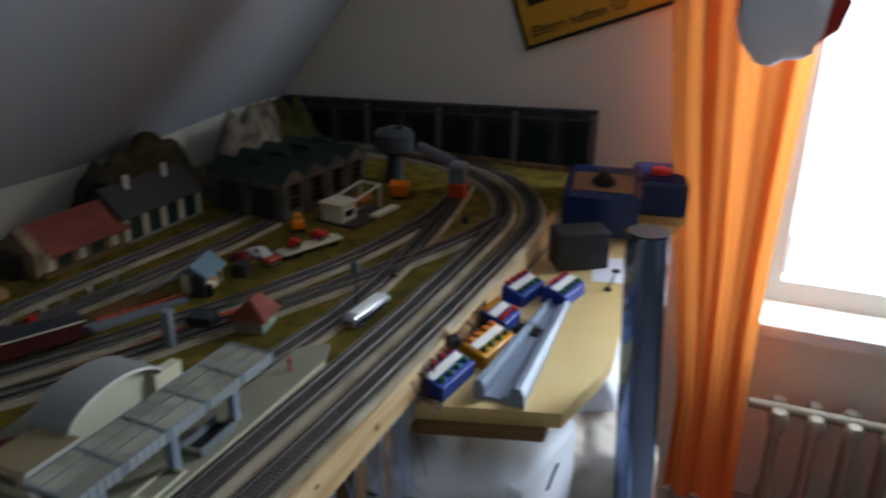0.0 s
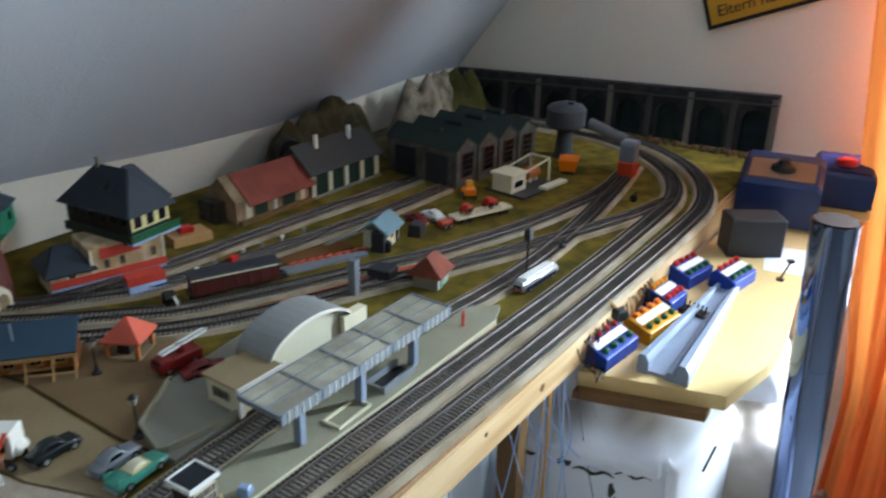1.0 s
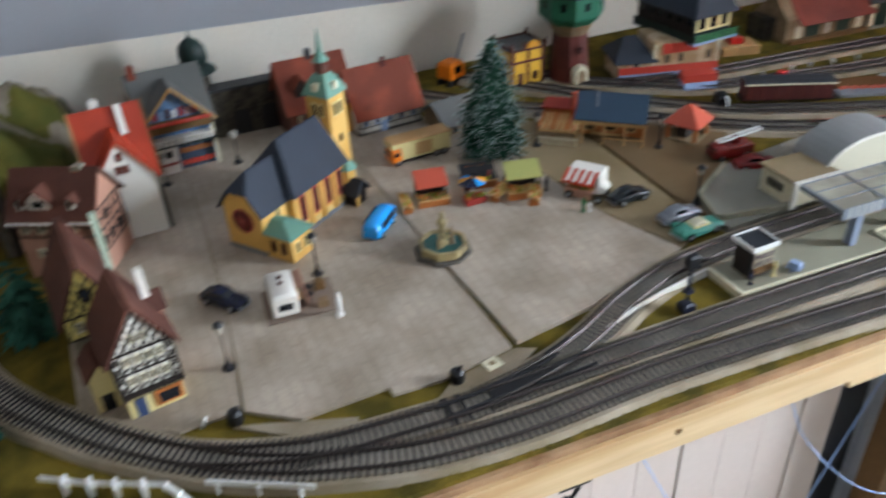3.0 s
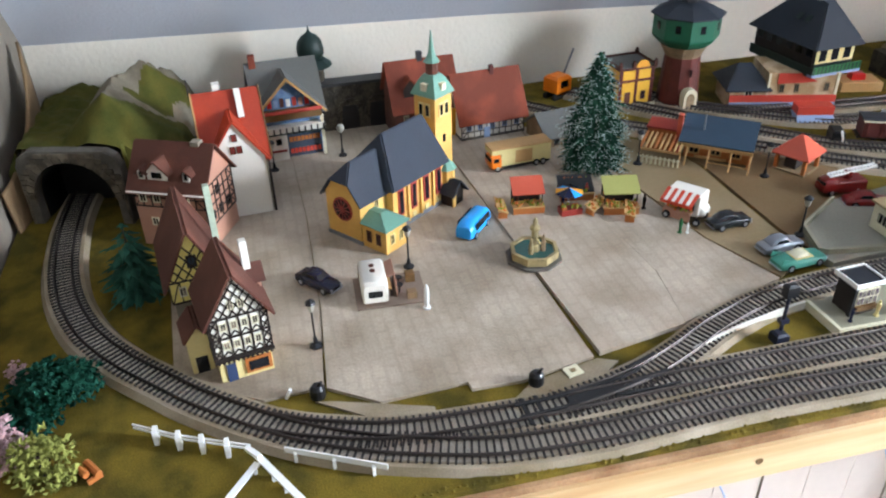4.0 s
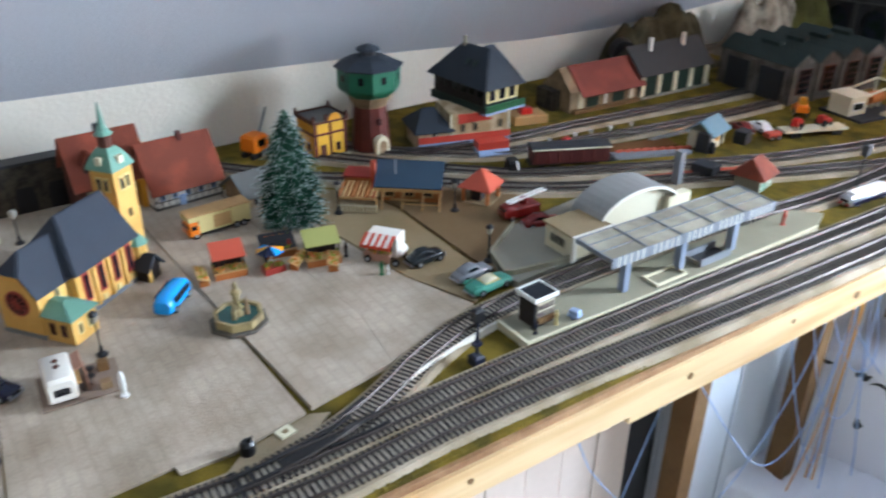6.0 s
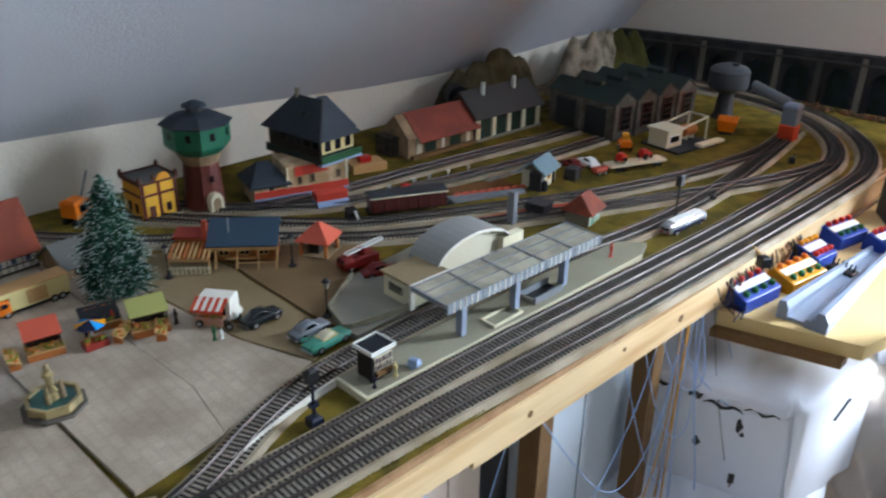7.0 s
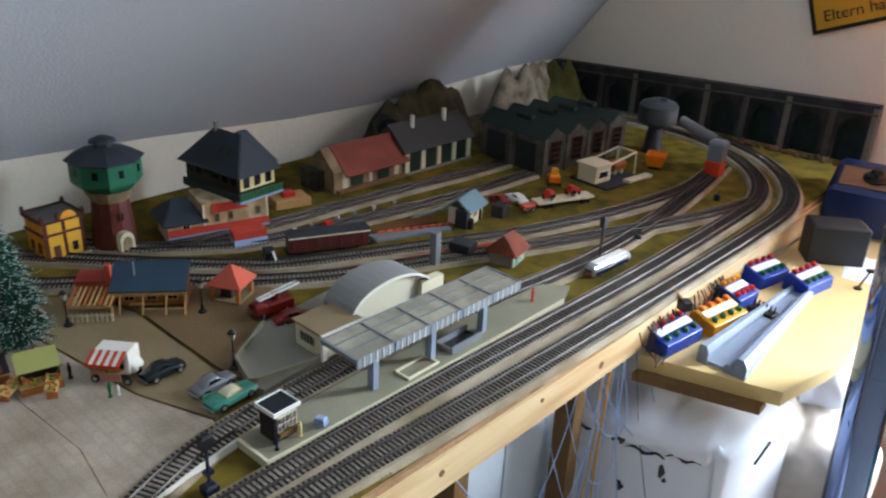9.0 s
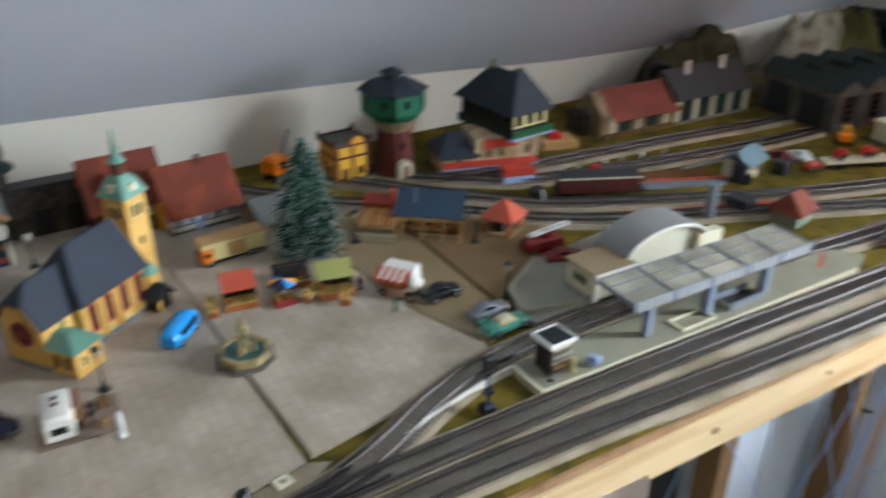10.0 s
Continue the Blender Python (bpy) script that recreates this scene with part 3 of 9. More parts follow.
board = thing("layout_board", 0, 0, 0, 0, "model railway board with scatter grass on a pine beam", "table")
BY0, BY1 = YL + 0.004, YE - 0.004
part("grass_top", K().prism([(XB + 0.004, BY0), (front(BY0) - 0.008, BY0), (front(BY1) - 0.008, BY1), (XB + 0.004, BY1)], -0.004, 0.0), GRASS, board, "olive scatter grass")
part("board_edge", K().prism([(XB + 0.004, BY0), (front(BY0) - 0.0005, BY0), (front(BY1) - 0.0005, BY1), (XB + 0.004, BY1)], -0.0110, -0.0042), RAWEDGE, board, "rough raw chipboard edge")
part("beam", strip(K(), BY0, BY1, -0.04, 0.0030, -0.0445, -0.0113), PINE, board, "pale pine front beam")
part("batten", strip(K(), 0.262, BY1, -0.036, 0.0018, -0.0545, -0.0447), PINE, board, "thin pine batten under the beam")
k = K()
for y, zz, r in ((0.34, -0.030, 0.004), (0.62, -0.033, 0.005), (0.08, -0.026, 0.003), (0.50, -0.025, 0.003)):
    k.rod((front(y) + 0.0025, y, zz), (front(y) + 0.0036, y, zz), r, 10)
tagged(part("knot", k, OLDWOOD, board, "dark wood knots"), kind="stuff")
for y in (0.385, 0.603):
    part("leg", K().box(front(y) - 0.035, front(y) - 0.008, y - 0.011, y + 0.011, ZF, -0.0548), OLDWOOD, board)
for y in (-0.45, 1.55):
    part("leg", K().box(front(y) - 0.045, front(y) - 0.005, y - 0.02, y + 0.02, ZF, -0.0548), OLDWOOD, board)
# a raised lip of scatter along the front
part("grass_verge", strip(K(), BY0, BY1, -0.015, -0.0045, -0.0041, 0.0009), GRASS, board)
k = K()
random.seed(3)
for i in range(420):
    y = YL + 0.01 + (YE - YL - 0.03) * i / 420
    r = random.uniform(0.0012, 0.0028)
    k.lathe(front(y) - 0.0065 + random.uniform(-0.004, 0.0016), y, [(r, -0.001), (r * 0.9, 0.0010), (r * 0.3, 0.0019)], 5)
tagged(part("grass_fringe", k, GRASS, board), kind="stuff")

# card sheets of the town square
SHEETS = [
    ("printed cobblestone card sheet under the timbered houses", COBBLE, [(-0.557, -0.350), (-0.512, -0.279), (-0.515, -0.231), (-0.62, -0.2207), (-0.80, -0.2137), (-0.97, -0.2140), (-0.97, -0.36), (-0.70, -0.357)], 0.0022),
    ("printed cobblestone card sheet before the church", COBBLE, [(-0.512, -0.229), (-0.484, -0.190), (-0.487, -0.117), (-0.478, -0.116), (-0.476, -0.074), (-0.488, -0.006), (-0.62, -0.010), (-0.716, -0.012), (-1.03, -0.025), (-1.03, -0.214), (-0.80, -0.213), (-0.62, -0.220)], 0.0030),
    ("printed cobblestone card sheet round the fountain", COBBLE, [(-0.490, 0.0005), (-0.505, 0.09), (-0.590, 0.104), (-0.695, 0.097), (-1.03, 0.09), (-1.03, -0.0245), (-0.716, -0.0113), (-0.62, -0.0070), (-0.545, -0.0025)], 0.0046),
    ("printed cobblestone card sheet under the market", COBBLE, [(-0.508, 0.0915), (-0.545, 0.212), (-0.633, 0.181), (-0.83, 0.155), (-0.96, 0.15), (-0.96, 0.094), (-0.695, 0.0985), (-0.590, 0.1055)], 0.0032),
    ("tan card sheet beside the market", TANCARD, [(-0.547, 0.216), (-0.575, 0.270), (-0.620, 0.263), (-0.717, 0.264), (-0.785, 0.266), (-0.86, 0.25), (-0.90, 0.20), (-0.83, 0.159), (-0.633, 0.185)], 0.0022),
    ("brown card sheet before the station", BROWNCARD, [(-0.578, 0.272), (-0.60, 0.43), (-0.70, 0.40), (-0.76, 0.44), (-0.83, 0.36), (-0.86, 0.255), (-0.785, 0.270), (-0.717, 0.268), (-0.620, 0.267)], 0.0036),
]
for label, m, poly, h in SHEETS:
    solid("card_sheet", K().prism(poly, 0.0, h), m, label, "card sheet", group="card sheets of the town square")
solid("ground_strip", K().prism([(-0.500, -0.240), (-0.470, -0.200), (-0.462, -0.150), (-0.468, -0.150), (-0.484, -0.192), (-0.497, -0.228)], 0.0, 0.0018), BED, "cork strip between the square and the track", "cork strip", "cork strips")
solid("ground_strip", K().prism([(-0.450, -0.098), (-0.456, -0.02), (-0.478, 0.012), (-0.486, -0.004), (-0.474, -0.066)], 0.0, 0.0018), BED, "cork strip with a square plate on it", "cork strip", "cork strips")


# ---- tracks ----
def arc(cx, cy, r, a0, a1, n=14):
    return [(cx + r * math.cos(radians(a0 + (a1 - a0) * i / n)), cy + r * math.sin(radians(a0 + (a1 - a0) * i / n))) for i in range(n + 1)]


TIE_ME = None


def track(name, pts, label, single=(), z=0.0, bedw=0.0185, height=0.006, near_studs=False):
    """A line of track: cork bed, two rails, ties. Ties within the given stretches of the line (0 to 1) stand singly."""
    global TIE_ME
    e = thing(name, 0, 0, 0, 0, label, "railway track", group="railway tracks")
    line = curve_points(pts, 0.005)
    part("bed", sweep(K(), line, [(-bedw - 0.004, 0), (bedw + 0.004, 0), (bedw, height), (-bedw, height)], z), BED, e, "grey cork track bed")
    part("ballast", sweep(K(), line, [(-0.013, 0), (0.013, 0), (0.0125, 0.0006), (-0.0125, 0.0006)], z + height), BEDTOP, e)
    for s in (-1, 1):
        o = s * 0.00825
        part("rail", sweep(K(), line, [(o - 0.0014, 0), (o + 0.0014, 0), (o + 0.0010, 0.0008), (o + 0.0009, 0.0018), (o + 0.0004, 0.0024), (o - 0.0004, 0.0024), (o - 0.0009, 0.0018), (o - 0.0010, 0.0008)], z + height + 0.0022), RAIL, e)
    ties = curve_points(pts, 0.0053)
    if TIE_ME is None:
        src = K().box(-0.015, 0.015, -0.00095, 0.00095, 0, 0.0017, 0.0004).ob("tie", TIE)
        TIE_ME = src.data
        bpy.data.objects.remove(src)
    rest, studs = K(), K()
    for i, q in enumerate(ties):
        d = (ties[min(i + 1, len(ties) - 1)] - ties[max(i - 1, 0)]).normalized()
        a = math.atan2(d.y, d.x) - math.pi / 2
        f = i / len(ties)
        if near_studs and i % 2 == 0 and q.y < 0.75:
            studs.box(q.x - 0.0006, q.x + 0.0006, q.y - 0.0006, q.y + 0.0006, z + height + 0.0024, z + height + 0.0031)
        if any(lo <= f <= hi for lo, hi in single):
            o = new("tie", TIE_ME)
            o.parent = e
            o.matrix_basis = Matrix.Translation((q.x, q.y, z + height + 0.0003)) @ Matrix.Rotation(a, 4, "Z")
        else:
            c, s = math.cos(a), math.sin(a)
            b = K().box(-0.015, 0.015, -0.00095, 0.00095, 0, 0.0017, 0.0004)
            rest.add([(q.x + x * c - y * s, q.y + x * s + y * c, zz + z + height + 0.0003) for x, y, zz in b.v], b.f)
    if rest.v:
        tagged(part("tie_rest", rest, TIE, e), kind="stuff")
    if studs.v:
        tagged(part("contact_studs", studs, RAIL, e, "small centre contact studs"), kind="stuff")
    return e


INNER = [(-1.00, -0.440), (-0.93, -0.461), (-0.863, -0.467), (-0.800, -0.4655), (-0.745, -0.460), (-0.6915, -0.4475), (-0.638, -0.425), (-0.590, -0.392), (-0.549, -0.354), (-0.525, -0.331), (-0.489, -0.289), (-0.471, -0.260), (-0.459, -0.232), (-0.448, -0.200), (-0.442, -0.166), (-0.439, -0.123), (-0.4365, -0.078), (-0.4365, -0.03), (-0.437, 0.10), (-0.436, 0.25), (-0.432, 0.42), (-0.424, 0.60), (-0.416, 0.80), (-0.4135, 1.0)] + arc(-0.790, 1.16, 0.376, 0, 150, 18)
OUTER = [(-0.489, -0.289), (-0.468, -0.261), (-0.451, -0.233), (-0.436, -0.202), (-0.424, -0.170), (-0.412, -0.131), (-0.406, -0.097), (-0.402, -0.046), (-0.402, -0.005), (-0.404, 0.05), (-0.404, 0.10), (-0.398, 0.23), (-0.390, 0.36), (-0.381, 0.52), (-0.371, 0.75), (-0.363, 1.0)] + arc(-0.797, 1.16, 0.436, 0, 150, 18)
PLATFORM_LINE = [(-0.4385, -0.055), (-0.445, -0.01), (-0.455, 0.029), (-0.472, 0.070), (-0.494, 0.115), (-0.514, 0.175), (-0.523, 0.242), (-0.526, 0.333), (-0.524, 0.45), (-0.514, 0.58), (-0.501, 0.68), (-0.494, 0.76), (-0.492, 0.84), (-0.494, 0.92), (-0.500, 1.02), (-0.512, 1.13), (-0.528, 1.25), (-0.55, 1.38)]
LINE_B = [(-1.07, 0.09), (-0.99, 0.16), (-0.93, 0.217), (-0.893, 0.263), (-0.815, 0.352), (-0.745, 0.430), (-0.693, 0.512), (-0.640, 0.635), (-0.571, 0.785), (-0.531, 0.882), (-0.490, 0.985), (-0.450, 1.10), (-0.420, 1.23)]
LINE_A = [(-1.06, 0.21), (-0.975, 0.278), (-0.89, 0.352), (-0.82, 0.42), (-0.777, 0.468), (-0.733, 0.552), (-0.688, 0.650), (-0.637, 0.760), (-0.605, 0.850), (-0.573, 0.958), (-0.548, 1.09), (-0.535, 1.22), (-0.552, 1.37)]
LINE_C = [(-1.03, 0.30), (-0.96, 0.345), (-0.921, 0.40), (-0.897, 0.52), (-0.885, 0.660), (-0.872, 0.800), (-0.855, 0.95), (-0.846, 1.06)]
LINE_D = [(-0.95, 0.36), (-0.893, 0.43), (-0.854, 0.50), (-0.820, 0.660), (-0.800, 0.780), (-0.784, 0.905), (-0.775, 1.05)]

# ---- town buildings ----
def timber(side, at, u0, u1, z0, z1, cols, rows, w=0.0012, brace=True):
    """Dark timber framing on a wall field: posts, rails and slanting braces."""
    k = K()
    for i in range(cols + 1):
        u = u0 + (u1 - u0) * i / cols
        k.face(side, at, u - w / 2, u + w / 2, z0, z1, 0.0009)
    for j in range(rows + 1):
        z = z0 + (z1 - z0) * j / rows
        k.face(side, at, u0, u1, z - w / 2, z + w / 2, 0.0011)
    if brace:
        s = 1 if side[0] == "+" else -1
        a, b = at - s * 0.0003, at + s * 0.0007
        for j in range(rows):
            for i in (0, cols - 1):
                p, q = u0 + (u1 - u0) * i / cols, u0 + (u1 - u0) * (i + 1) / cols
                if i:
                    p, q = q, p
                lo, hi = z0 + (z1 - z0) * j / rows, z0 + (z1 - z0) * (j + 1) / rows
                d = w if q > p else -w
                quad = [(p, lo), (p + d, lo), (q, hi), (q - d, hi)]
                vs = [(a, u, z) if side[1] == "x" else (u, a, z) for u, z in quad] + [(b, u, z) if side[1] == "x" else (u, b, z) for u, z in quad]
                k.add(vs, [(0, 1, 2, 3), (7, 6, 5, 4), (0, 4, 5, 1), (1, 5, 6, 2), (2, 6, 7, 3), (3, 7, 4, 0)])
    return k


def gable_timber(at, half, ze, zr, levels=3, side="+x", w=0.0012):
    """Rails, posts and rafters that fill a gable on the wall at the given x (or y)."""
    k = K()
    for j in range(levels):
        z = ze + (zr - ze) * j / levels
        h = half * (1 - j / levels)
        k.face(side, at, -h, h, z - w / 2, z + w / 2, 0.0011)
        n = max(2, int(h / 0.0042))
        z2 = ze + (zr - ze) * (j + 1) / levels
        for i in range(-n, n + 1):
            u = h * i / n * 0.92
            top = min(z2, zr - (zr - ze) * abs(u) / half)
            if top > z + 0.001:
                k.face(side, at, u - w / 2, u + w / 2, z, top, 0.0009)
    return k


def bar(k, at, p, q, w=0.0011, out=0.0009):
    """A slanting timber on the wall at x = at, between two points (y, z)."""
    d = Vector((q[0] - p[0], q[1] - p[1]))
    n_ = Vector((-d.y, d.x)).normalized() * (w / 2)
    quad = [(p[0] + n_.x, p[1] + n_.y), (p[0] - n_.x, p[1] - n_.y), (q[0] - n_.x, q[1] - n_.y), (q[0] + n_.x, q[1] + n_.y)]
    return k.add([(at + out, u, z) for u, z in quad] + [(at - 0.0003, u, z) for u, z in quad], [(0, 1, 2, 3), (7, 6, 5, 4), (0, 4, 5, 1), (1, 5, 6, 2), (2, 6, 7, 3), (3, 7, 4, 0)])


def lattice(k, at, half, ze, zr, step, w=0.0011):
    """Crossed timbers that fill a gable with diamonds."""
    rise = (zr - ze) / half
    n_ = int(half / step)
    for i in range(-n_, n_ + 1):
        u = i * step
        for sd in (-1, 1):
            # a timber at 55 degrees from the eaves line up to the rafter it meets
            t = (half - sd * u) / (1.0 + 1.45 / rise)
            bar(k, at, (u, ze), (u + sd * t, ze + 1.45 * t), w)
    for sd in (-1, 1):
        bar(k, at, (sd * half, ze), (0, zr), w * 1.3)
    return k


# church: local y is the nave's axis from the rose window to the tower
ch = thing("church", -0.7403, -0.1777, 0.003, 36.8, "yellow model church with slate roof and green copper spire", "church")
NW, NL, NE, NR, CY, CW, CE, CR = 0.034, 0.128, 0.0545, 0.096, 0.040, 0.0243, 0.051, 0.083
part("nave", K().box(-NW, NW, CY, NL, 0, NE), CHURCHY, ch, "yellow plastered nave")
part("nave_gable", K().add([(-NW, NL, NE), (NW, NL, NE), (0, NL, NR), (-NW, NL - 0.002, NE), (NW, NL - 0.002, NE), (0, NL - 0.002, NR)], [(0, 1, 2), (5, 4, 3), (0, 3, 4, 1), (1, 4, 5, 2), (2, 5, 3, 0)]), CHURCHY, ch)
part("plinth", K().box(-CW - 0.001, CW + 0.001, -0.001, CY, 0, 0.0045).box(-NW - 0.001, NW + 0.001, CY - 0.001, NL + 0.001, 0, 0.005), STEELGREY, ch)
s = (NR - NE) / NW
k = K()
ea, zo = NW + 0.004, NE - s * 0.004
ya, yr, yb = CY - 0.003, CY + 0.024, NL + 0.002
k.slab([(ea, ya, zo), (ea, yb, zo), (0, yb, NR), (0, yr, NR)], -0.002)
k.slab([(-ea, yb, zo), (-ea, ya, zo), (0, yr, NR), (0, yb, NR)], -0.002)
k.slab([(-ea, ya, zo), (ea, ya, zo), (0, yr, NR)], -0.002)
part("roof", k, SLATE, ch, "dark blue-grey slate roof")
# the choir: a lower roof, half-hipped over the rose window
sc = (CR - CE) / CW
cz = CE + sc * CW * 0.55
cx = CW * 0.45
k = K()
k.v = [(x, y, z) for y in (0.0, CY - 0.0005) for x, z in ((-CW, 0), (CW, 0), (CW, CE), (cx, cz), (-cx, cz), (-CW, CE))]
k.f = [(0, 1, 2, 3, 4, 5), (11, 10, 9, 8, 7, 6)] + [(i, 6 + i, 6 + (i + 1) % 6, (i + 1) % 6) for i in range(6)]
part("choir", k, CHURCHY, ch, "yellow plastered choir")
k = K()
ea, zo = CW + 0.004, CE - sc * 0.004
for sx in (1, -1):
    q = [(sx * ea, -0.004, zo), (sx * ea, CY + 0.010, zo), (0, CY + 0.030, CR), (0, 0.014, CR), (sx * (cx + 0.0012), -0.004, cz - 0.0014)]
    k.slab(q if sx > 0 else q[::-1], -0.002)
k.slab([(-cx - 0.0012, -0.004, cz - 0.0014), (cx + 0.0012, -0.004, cz - 0.0014), (0, 0.014, CR)], -0.002)
part("choir_roof", k, SLATE, ch, "half-hipped slate roof")
rose = part("rose_window", K().rod((0, 0.0008, 0.036), (0, -0.0016, 0.036), 0.0135, 20), TRIMRED, ch, "round dark-red rose window")
part("pane", K().rod((0, -0.0010, 0.036), (0, -0.0020, 0.036), 0.0112, 20), PANE, rose)
k = K()
for i in range(6):
    a = math.pi * i / 6
    k.rod((0.0112 * math.cos(a), -0.0021, 0.036 + 0.0112 * math.sin(a)), (-0.0112 * math.cos(a), -0.0021, 0.036 - 0.0112 * math.sin(a)), 0.0006, 5)
part("tracery", k, TRIMRED, rose)
for y in (0.052, 0.073, 0.094, 0.115):
    o = part("nave_window", K().face("+x", NW, y - 0.0045, y + 0.0045, 0.016, 0.048, 0.0012), TRIMRED, ch)
    part("pane", K().face("+x", NW, y - 0.0024, y + 0.0024, 0.019, 0.045, 0.0020), PANE, o)
    part("cellar_window", K().face("+x", NW, y - 0.003, y + 0.003, 0.0055, 0.0115, 0.0010), CREAM, ch)
for y in (0.0625, 0.0835, 0.1045):
    part("buttress", K().box(NW, NW + 0.003, y - 0.0012, y + 0.0012, 0.005, 0.047, 0.001), CHURCHY, ch)
windows(ch, "+x", CW, [(0.024, 0.034)], 0.007, 0.013, PANE, CREAM)
AX, AY = CW + 0.0335, 0.0325
an = part("annex", K().box(CW + 0.0002, AX, 0.001, AY, 0, 0.0275), CHURCHY, ch)
k = K()
k.slab([(AX + 0.003, -0.002, 0.0272), (AX + 0.003, AY + 0.003, 0.0272), (CW + 0.016, AY - 0.012, 0.036), (CW + 0.016, 0.013, 0.036)], -0.0012)
k.slab([(CW + 0.0004, -0.002, 0.0272), (AX + 0.003, -0.002, 0.0272), (CW + 0.016, 0.013, 0.036), (CW + 0.0004, 0.013, 0.036)], -0.0012)
k.slab([(AX + 0.003, AY + 0.003, 0.0272), (CW + 0.0004, AY + 0.003, 0.0272), (CW + 0.0004, AY - 0.012, 0.036), (CW + 0.016, AY - 0.012, 0.036)], -0.0012)
k.slab([(CW + 0.016, 0.013, 0.0365), (CW + 0.016, AY - 0.012, 0.0365), (CW + 0.0004, AY - 0.012, 0.0365), (CW + 0.0004, 0.013, 0.0365)], -0.0008)
part("annex_roof", k, COPPER, ch, "green copper hipped roof")
windows(ch, "-y", 0.001, [(CW + 0.010, 0.008), (CW + 0.023, 0.008)], 0.0060, 0.013, PANE, BROWNTILE)
windows(ch, "+x", AX, [(0.010, 0.009), (0.023, 0.009)], 0.006, 0.012, PANE, CREAM)
po = part("porch", K().body(NW, NW + 0.016, NL - 0.008, NL + 0.012, 0.017, 0.027, "x"), TIMBER, ch, "dark timber porch")
part("porch_roof", K().roof(NW, NW + 0.018, NL - 0.008, NL + 0.012, 0.017, 0.029, "x", 0.003), DARKSLATE, po)
part("porch_wall", K().box(NW + 0.016, NW + 0.018, NL - 0.008, NL - 0.004, 0, 0.017), CHURCHY, po)
part("stair_turret", K().cyl(NW - 0.002, NL + 0.004, 0, 0.040, 0.010, n=8), CHURCHY, ch)
part("turret_roof", K().lathe(NW - 0.002, NL + 0.004, [(0.0125, 0.040), (0.007, 0.047), (0.001, 0.053)], 8), COPPER, ch)
TX, TY, TW = -0.0033, 0.1554, 0.0148
tw = part("tower", K().box(TX - TW, TX + TW, TY - TW, TY + TW, 0, 0.115), CHURCHY, ch, "square yellow bell tower")
for sd, at, c in (("+x", TX + TW, TY), ("-y", TY - TW, TX)):
    for d in (-0.0045, 0.0045):
        o = part("belfry_window", K().face(sd, at, c + d - 0.0034, c + d + 0.0034, 0.090, 0.106, 0.0010), CREAM, tw)
        part("pane", K().face(sd, at, c + d - 0.0021, c + d + 0.0021, 0.092, 0.104, 0.0015), PANE, o)
part("tower_slit", K().face("+x", TX + TW, TY - 0.002, TY + 0.002, 0.058, 0.067, 0.0008), PANE, tw)
r4 = math.sqrt(2)
hel = part("helm", K().lathe(TX, TY, [((TW + 0.003) * r4, 0.114), ((TW + 0.002) * r4, 0.117), (TW * 0.92 * r4, 0.124), (TW * 0.70 * r4, 0.131), (TW * 0.45 * r4, 0.136)], 4, math.pi / 4), COPPER, ch, "green copper helm roof")
for sd, at, c in (("+x", TX + TW * 0.98, TY), ("-y", TY - TW * 0.98, TX)):
    part("clock_face", K().face(sd, at, c - 0.0038, c + 0.0038, 0.120, 0.128, 0.002, 0.004), CREAMPALE, hel)
part("lantern", K().cyl(TX, TY, 0.136, 0.150, 0.0068, n=8), BROWNTILE, ch, "brown louvred lantern")
part("spire", K().lathe(TX, TY, [(0.0098, 0.1495), (0.0060, 0.154), (0.0036, 0.160), (0.0018, 0.173), (0.0005, 0.184)], 8), COPPER, ch, "slender green spire")

# timbered corner house
h1 = thing("timbered_house", -0.578, -0.295, 0.0022, 10, "tall white half-timbered house with steep brown tile roof", "house")
HX0, HX1, HW = -0.024, 0.034, 0.0235
part("ground_floor", K().box(HX0, HX1 - 0.002, -HW + 0.002, HW - 0.002, 0, 0.0235), CREAM, h1, "cream ground floor")
part("upper_wall", K().body(HX0, HX1, -HW, HW, 0.064, 0.102, "x", 0.0236), PLASTERW, h1, "white plaster with timber framing")
part("jetty", K().box(HX0, HX1 + 0.0015, -HW - 0.0008, HW + 0.0008, 0.0222, 0.0248), TIMBER, h1)
k = K()
for z in (0.0262, 0.0450, 0.0640):
    k.face("+x", HX1, -HW, HW, z - 0.0008, z + 0.0008, 0.0011)
for z0 in (0.0262, 0.0450):
    for u in (-HW + 0.0007, -0.0170, -0.0085, 0.0, 0.0085, 0.0170, HW - 0.0007):
        k.face("+x", HX1, u - 0.0006, u + 0.0006, z0, z0 + 0.0188, 0.0009)
    for sd in (-1, 1):
        for za, zb in ((z0, z0 + 0.0094), (z0 + 0.0094, z0 + 0.0188)):
            bar(k, HX1, (sd * HW, za), (sd * 0.0170, zb))
            bar(k, HX1, (sd * 0.0170, za), (sd * HW, zb))
    for i in range(8):
        u = -0.0170 + 0.00425 * i
        bar(k, HX1, (u, z0 + (0.0058 if i % 2 else 0.0008)), (u + 0.00425, z0 + (0.0008 if i % 2 else 0.0058)), 0.0010)
part("timber_frame", k, TIMBER, h1)
part("gable_frame", lattice(K(), HX1, HW, 0.064, 0.102, 0.0072), TIMBER, h1)
for i in range(12):
    u = -HW + 0.002 + 0.0039 * i
    part("jetty_beam", K().box(HX1 - 0.001, HX1 + 0.0016, u - 0.0010, u + 0.0010, 0.0204, 0.0221), TIMBER, h1)
part("side_frame", timber("-y", -HW, HX0, HX1, 0.0255, 0.062, 7, 3), TIMBER, h1)
